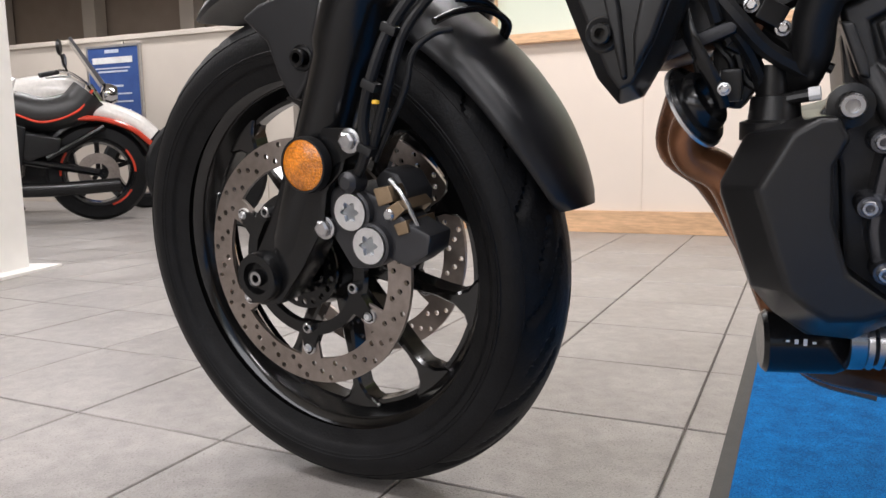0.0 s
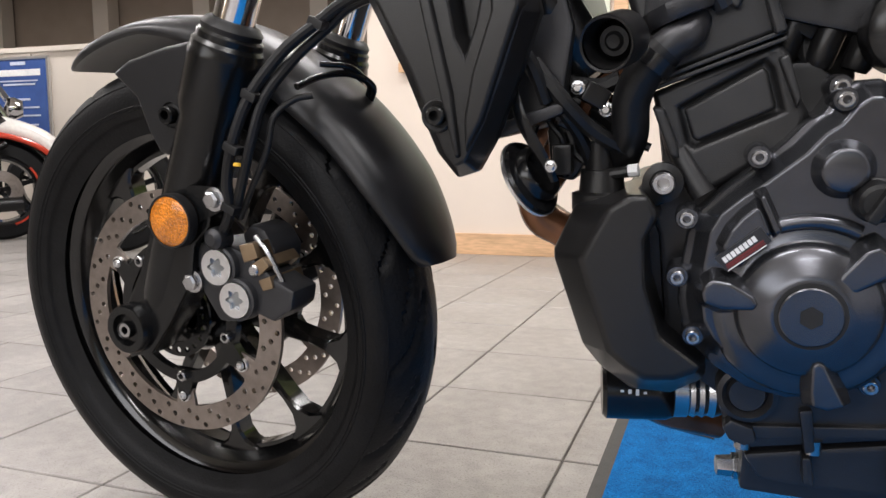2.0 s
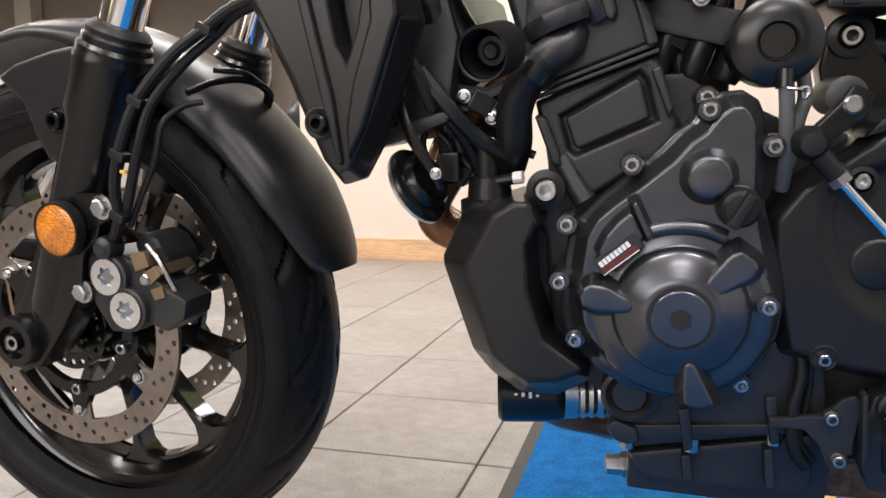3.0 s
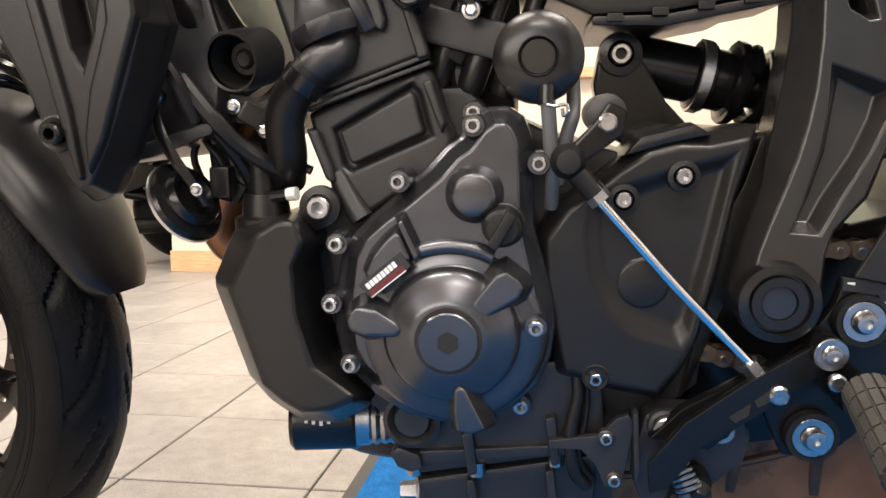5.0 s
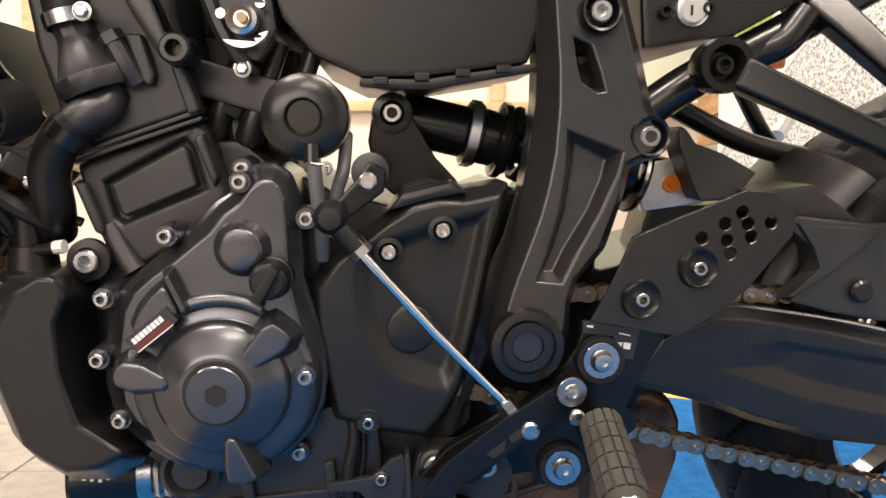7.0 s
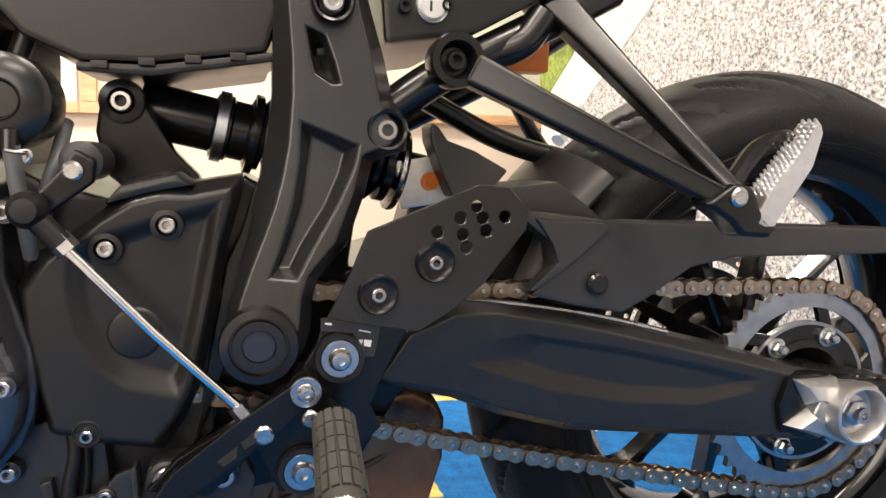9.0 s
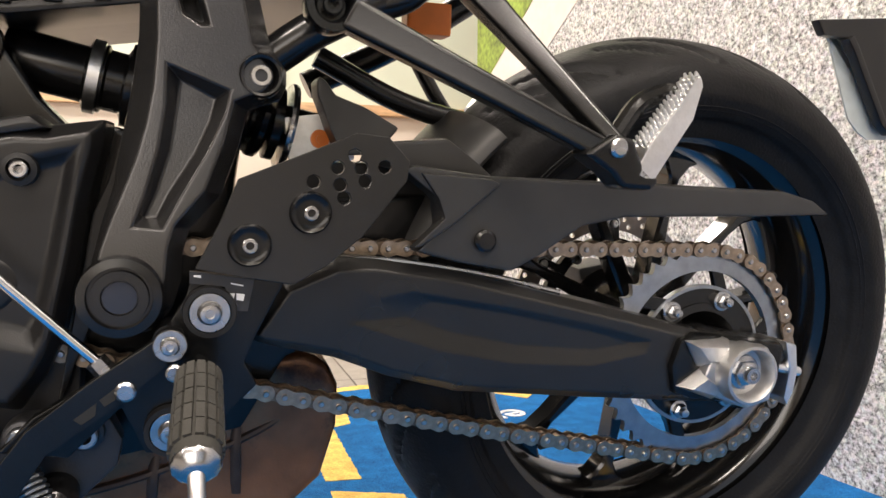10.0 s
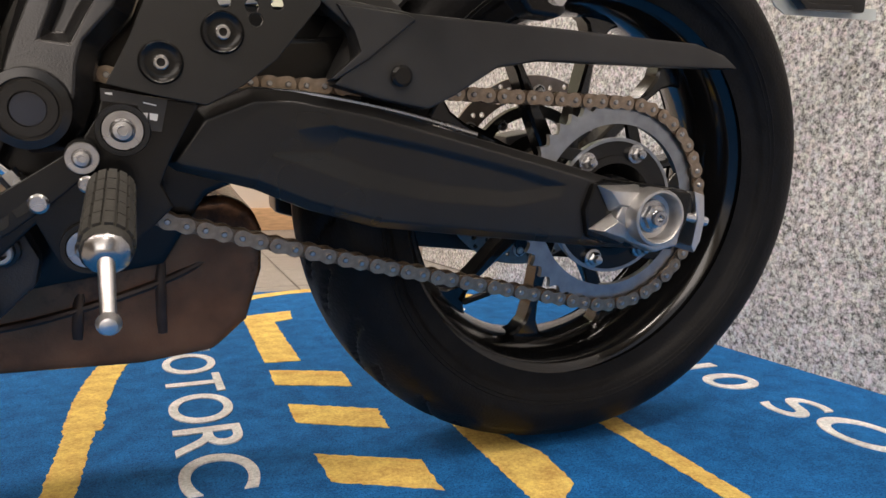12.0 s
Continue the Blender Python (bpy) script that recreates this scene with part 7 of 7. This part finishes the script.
def cruiser(name, label, m, tank, stripe, screen):
    """A far motorcycle facing -x with its rear wheel at the origin."""
    b = thing(name, label, "motorcycle", m, group="motorcycles parked across the floor")

    def wheel_at(nm, x, r):
        w = part(nm, lathe([(r, -0.03), (r - 0.02, -0.06), (r - 0.09, -0.065), (r - 0.10, -0.05), (r - 0.10, 0.05), (r - 0.09, 0.065), (r - 0.02, 0.06), (r, 0.03)], 40, closed=True), RUBBER, b, m=at((x, 0, r)))
        part("rim", lathe([(r - 0.095, -0.05), (r - 0.115, -0.05), (r - 0.13, 0.0), (r - 0.115, 0.05), (r - 0.095, 0.05)], 40), GLOSS, w, m=at((x, 0, r)))
        for i in range(5):
            part("spoke", box(0.03, 0.03, r - 0.12, at((x, 0, r), Matrix.Rotation(i * 1.2566, 4, "Y")) @ pose(0, 0, (r - 0.12) / 2)), GLOSS, w)
            if i in (0, 2, 4):
                aa = [(x + (r - 0.09) * math.cos(i * 1.2566 + q * 0.14), -0.067, r + (r - 0.09) * math.sin(i * 1.2566 + q * 0.14)) for q in range(6)]
                part("rim_tape", tube(aa, 0.008, 6, step=2), stripe, w)
        part("brake_disc", lathe([(0.06, -0.075), (0.13, -0.075), (0.13, -0.07), (0.06, -0.07)], 32), DISC, w, m=at((x, 0, r)))
    wheel_at("rear_wheel", 0, 0.32)
    wheel_at("front_wheel", -1.55, 0.33)
    part("rear_mudguard", tube([(0.36, 0, 0.56), (0.24, 0, 0.66), (0.05, 0, 0.73), (-0.15, 0, 0.75)], 0.065, 14, flat=1.3), tank, b)
    part("inner_mudguard", tube([(0.36 * math.cos(radians(q)), 0, 0.32 + 0.36 * math.sin(radians(q))) for q in range(20, 171, 15)], 0.035, 12, flat=2.2), SATIN, b)
    part("mudguard_strut", tube([(0.05, -0.12, 0.62), (-0.12, -0.14, 0.52), (-0.30, -0.14, 0.42)], 0.022, 10), SATIN, b)
    part("mudguard_stripe", tube([(0.34, -0.07, 0.51), (0.22, -0.09, 0.61), (0.05, -0.098, 0.67), (-0.12, -0.098, 0.68)], 0.018, 8), stripe, b)
    part("seat", join(tube([(-0.02, 0, 0.84), (-0.12, 0, 0.74), (-0.30, 0, 0.70), (-0.48, 0, 0.74)], 0.12, 16, flat=1.2)), SEATM, b, "black stitched saddle")
    part("seat_piping", tube([(0.0, -0.10, 0.86), (-0.10, -0.145, 0.72), (-0.30, -0.15, 0.65), (-0.46, -0.14, 0.70)], 0.008, 8), stripe, b)
    part("tank", tube([(-0.50, 0, 0.80), (-0.70, 0, 0.88), (-0.95, 0, 0.92), (-1.08, 0, 0.86)], 0.15, 18, flat=1.0), tank, b)
    part("tank_stripe", tube([(-0.50, -0.14, 0.76), (-0.75, -0.158, 0.82), (-1.0, -0.15, 0.84)], 0.025, 8), stripe, b)
    part("side_cover", prism([(-0.20, 0.55), (-0.48, 0.60), (-0.56, 0.48), (-0.40, 0.40), (-0.22, 0.46)], -0.17, 0.17), SATIN, b, bevel=0.02)
    eng = part("engine", prism([(-0.45, 0.30), (-0.40, 0.62), (-0.70, 0.74), (-1.0, 0.66), (-1.05, 0.35), (-0.8, 0.20)], -0.19, 0.19), SATIN, b, bevel=0.02)
    part("crankcase_cover", lathe([(0, -0.24), (0.10, -0.235), (0.12, -0.21), (0.13, -0.18)], 32), ENGINE, eng, m=at((-0.68, 0, 0.38)))
    part("swingarm", tube([(0.0, -0.12, 0.32), (-0.50, -0.12, 0.42)], 0.026, 10), SATIN, b)
    part("exhaust", tube([(0.12, -0.20, 0.24), (-0.35, -0.20, 0.22), (-0.85, -0.18, 0.24)], 0.045, 14), SATIN, b)
    part("fork", tube([(-1.55, -0.09, 0.33), (-1.18, -0.09, 0.98)], 0.026, 10), CHROME, b)
    part("fork", tube([(-1.55, 0.09, 0.33), (-1.18, 0.09, 0.98)], 0.026, 10), CHROME, b)
    part("headlight", lathe([(0, -0.09), (0.06, -0.08), (0.085, -0.03), (0.085, 0.02), (0, 0.05)], 24), CHROME, b, m=at((-1.30, 0, 0.92), pose(0, 0, 0, 0, 0, -90)))
    part("handlebar", tube([(-0.88, -0.42, 1.02), (-1.02, -0.34, 1.06), (-1.15, -0.12, 1.00), (-1.15, 0.12, 1.00), (-1.02, 0.34, 1.06), (-0.88, 0.42, 1.02)], 0.012, 10), CHROME, b)
    for sd in (-1, 1):
        part("grip", tube([(-0.86, 0.43 * sd, 1.015), (-0.98, 0.37 * sd, 1.05)], 0.018, 10), SOFT, b)
        part("lever", tube([(-0.90, 0.44 * sd, 1.0), (-1.06, 0.36 * sd, 1.02)], 0.007, 8), ALU, b)
        mir = part("mirror", lathe([(0, -0.012), (0.05, -0.01), (0.06, 0.0), (0.05, 0.012), (0, 0.014)], 20), PLASTIC, b, m=at((-1.0, 0.42 * sd, 1.22), pose(0, 0, 0, 0, 0, 80)))
        part("mirror_stem", tube([(-1.04, 0.33 * sd, 1.06), (-1.02, 0.38 * sd, 1.12), (-1.0, 0.42 * sd, 1.21)], 0.007, 8), PLASTIC, mir)
    part("side_stand", tube([(-0.55, -0.15, 0.25), (-0.62, -0.30, 0.01)], 0.014, 8), SATIN, b)
    if screen:
        part("windscreen", prism([(-1.30, 0.98), (-1.26, 0.98), (-1.06, 1.32), (-1.08, 1.33)], -0.22, 0.22), SCREEN, b, "smoked windscreen", bevel=0.004)
    return b


cruiser("parked_cruiser", "black and white cruiser with red stripes, parked on tiles", pose(-3.86, 4.06, 0, 0, 0, 47), WHITEBIKE, REDBIKE, False)
cruiser("parked_tourer", "dark touring motorcycle with chrome bars and a windscreen", pose(-5.45, 3.95, 0, 0, 0, 225), WHITEBIKE, SATIN, True)
cruiser("parked_roadster", "dark roadster with black mirrors parked beyond the wheel", pose(-1.40, 4.58, 0, 0, 0, 38), SATIN, SATIN, False)

# ceiling lamps as seen by reflections
lampn = thing("ceiling_light", "long white ceiling light box, switched on", "ceiling light", pose(LAMPS[0][0], LAMPS[0][1], 0), group="ceiling lights")
part("housing", box(1.16, 0.34, 0.05, pose(0, 0, 2.735)), WHITEPAINT, lampn, bevel=0.004)
for lx, ly in LAMPS[1:]:
    copy_thing(lampn, pose(lx, ly, 0))

# ---- floor tiles ----
TS, GAP = 0.3125, 0.004
shared = []
for v in range(3):
    bm = box(TS - GAP, TS - GAP, 0.008)
    for vert in bm.verts:
        vert.co.z += random.uniform(-0.0003, 0.0003) if vert.co.z > 0 else 0
    edges = [e for e in bm.edges if all(q.co.z > 0 for q in e.verts)]
    bmesh.ops.bevel(bm, geom=edges, offset=0.0015, segments=1, affect="EDGES")
    shared.append(bm)
meshes = []
for bm in shared:
    me = bpy.data.meshes.new("floor_tile")
    bm.to_mesh(me)
    bm.free()
    me.materials.append(TILE)
    meshes.append(me)
rest_v, rest_f = [], []
U0, V0 = -0.022, 1.562
for i in range(-30, 12):
    for j in range(-18, 24):
        cu_, cv_ = U0 + TS * (i + 0.5), V0 + TS * (j + 0.5)
        p = GRID @ Vector((cu_, cv_, -0.004))
        if not (-11 < p.x < 3.1 and -3.8 < p.y < 8.3):
            continue
        if MATU0 + 0.2 < cu_ < MATU1 - 0.3 and MATV0 + 0.2 < cv_ < MATV1 - 0.2:
            continue
        if -8 <= i < 4 and -4 <= j < 14:
            ob = new("tile", meshes[(i * 7 + j * 3) % 3])
            ob.parent = floor
            ob.matrix_basis = GRID @ pose(cu_, cv_, -0.004 + random.uniform(-0.0003, 0.0003), 0, 0, 90 * ((i + 2 * j) % 4))
        else:
            base_i = len(rest_v)
            h = (TS - GAP) / 2
            for dz in (-0.004, 0.004):
                rest_v += [tuple(GRID @ Vector((cu_ + a * h, cv_ + b * h, -0.004 + dz))) for a, b in ((-1, -1), (1, -1), (1, 1), (-1, 1))]
            rest_f += [tuple(base_i + k for k in q) for q in ((4, 5, 6, 7), (0, 1, 5, 4), (1, 2, 6, 5), (2, 3, 7, 6), (3, 0, 4, 7))]
rest = bpy.data.meshes.new("tiles_beyond")
rest.from_pydata(rest_v, [], rest_f)
rest.materials.append(TILE)
far_tiles = tagged(new("tiles_beyond", rest), kind="stuff")
far_tiles.parent = floor
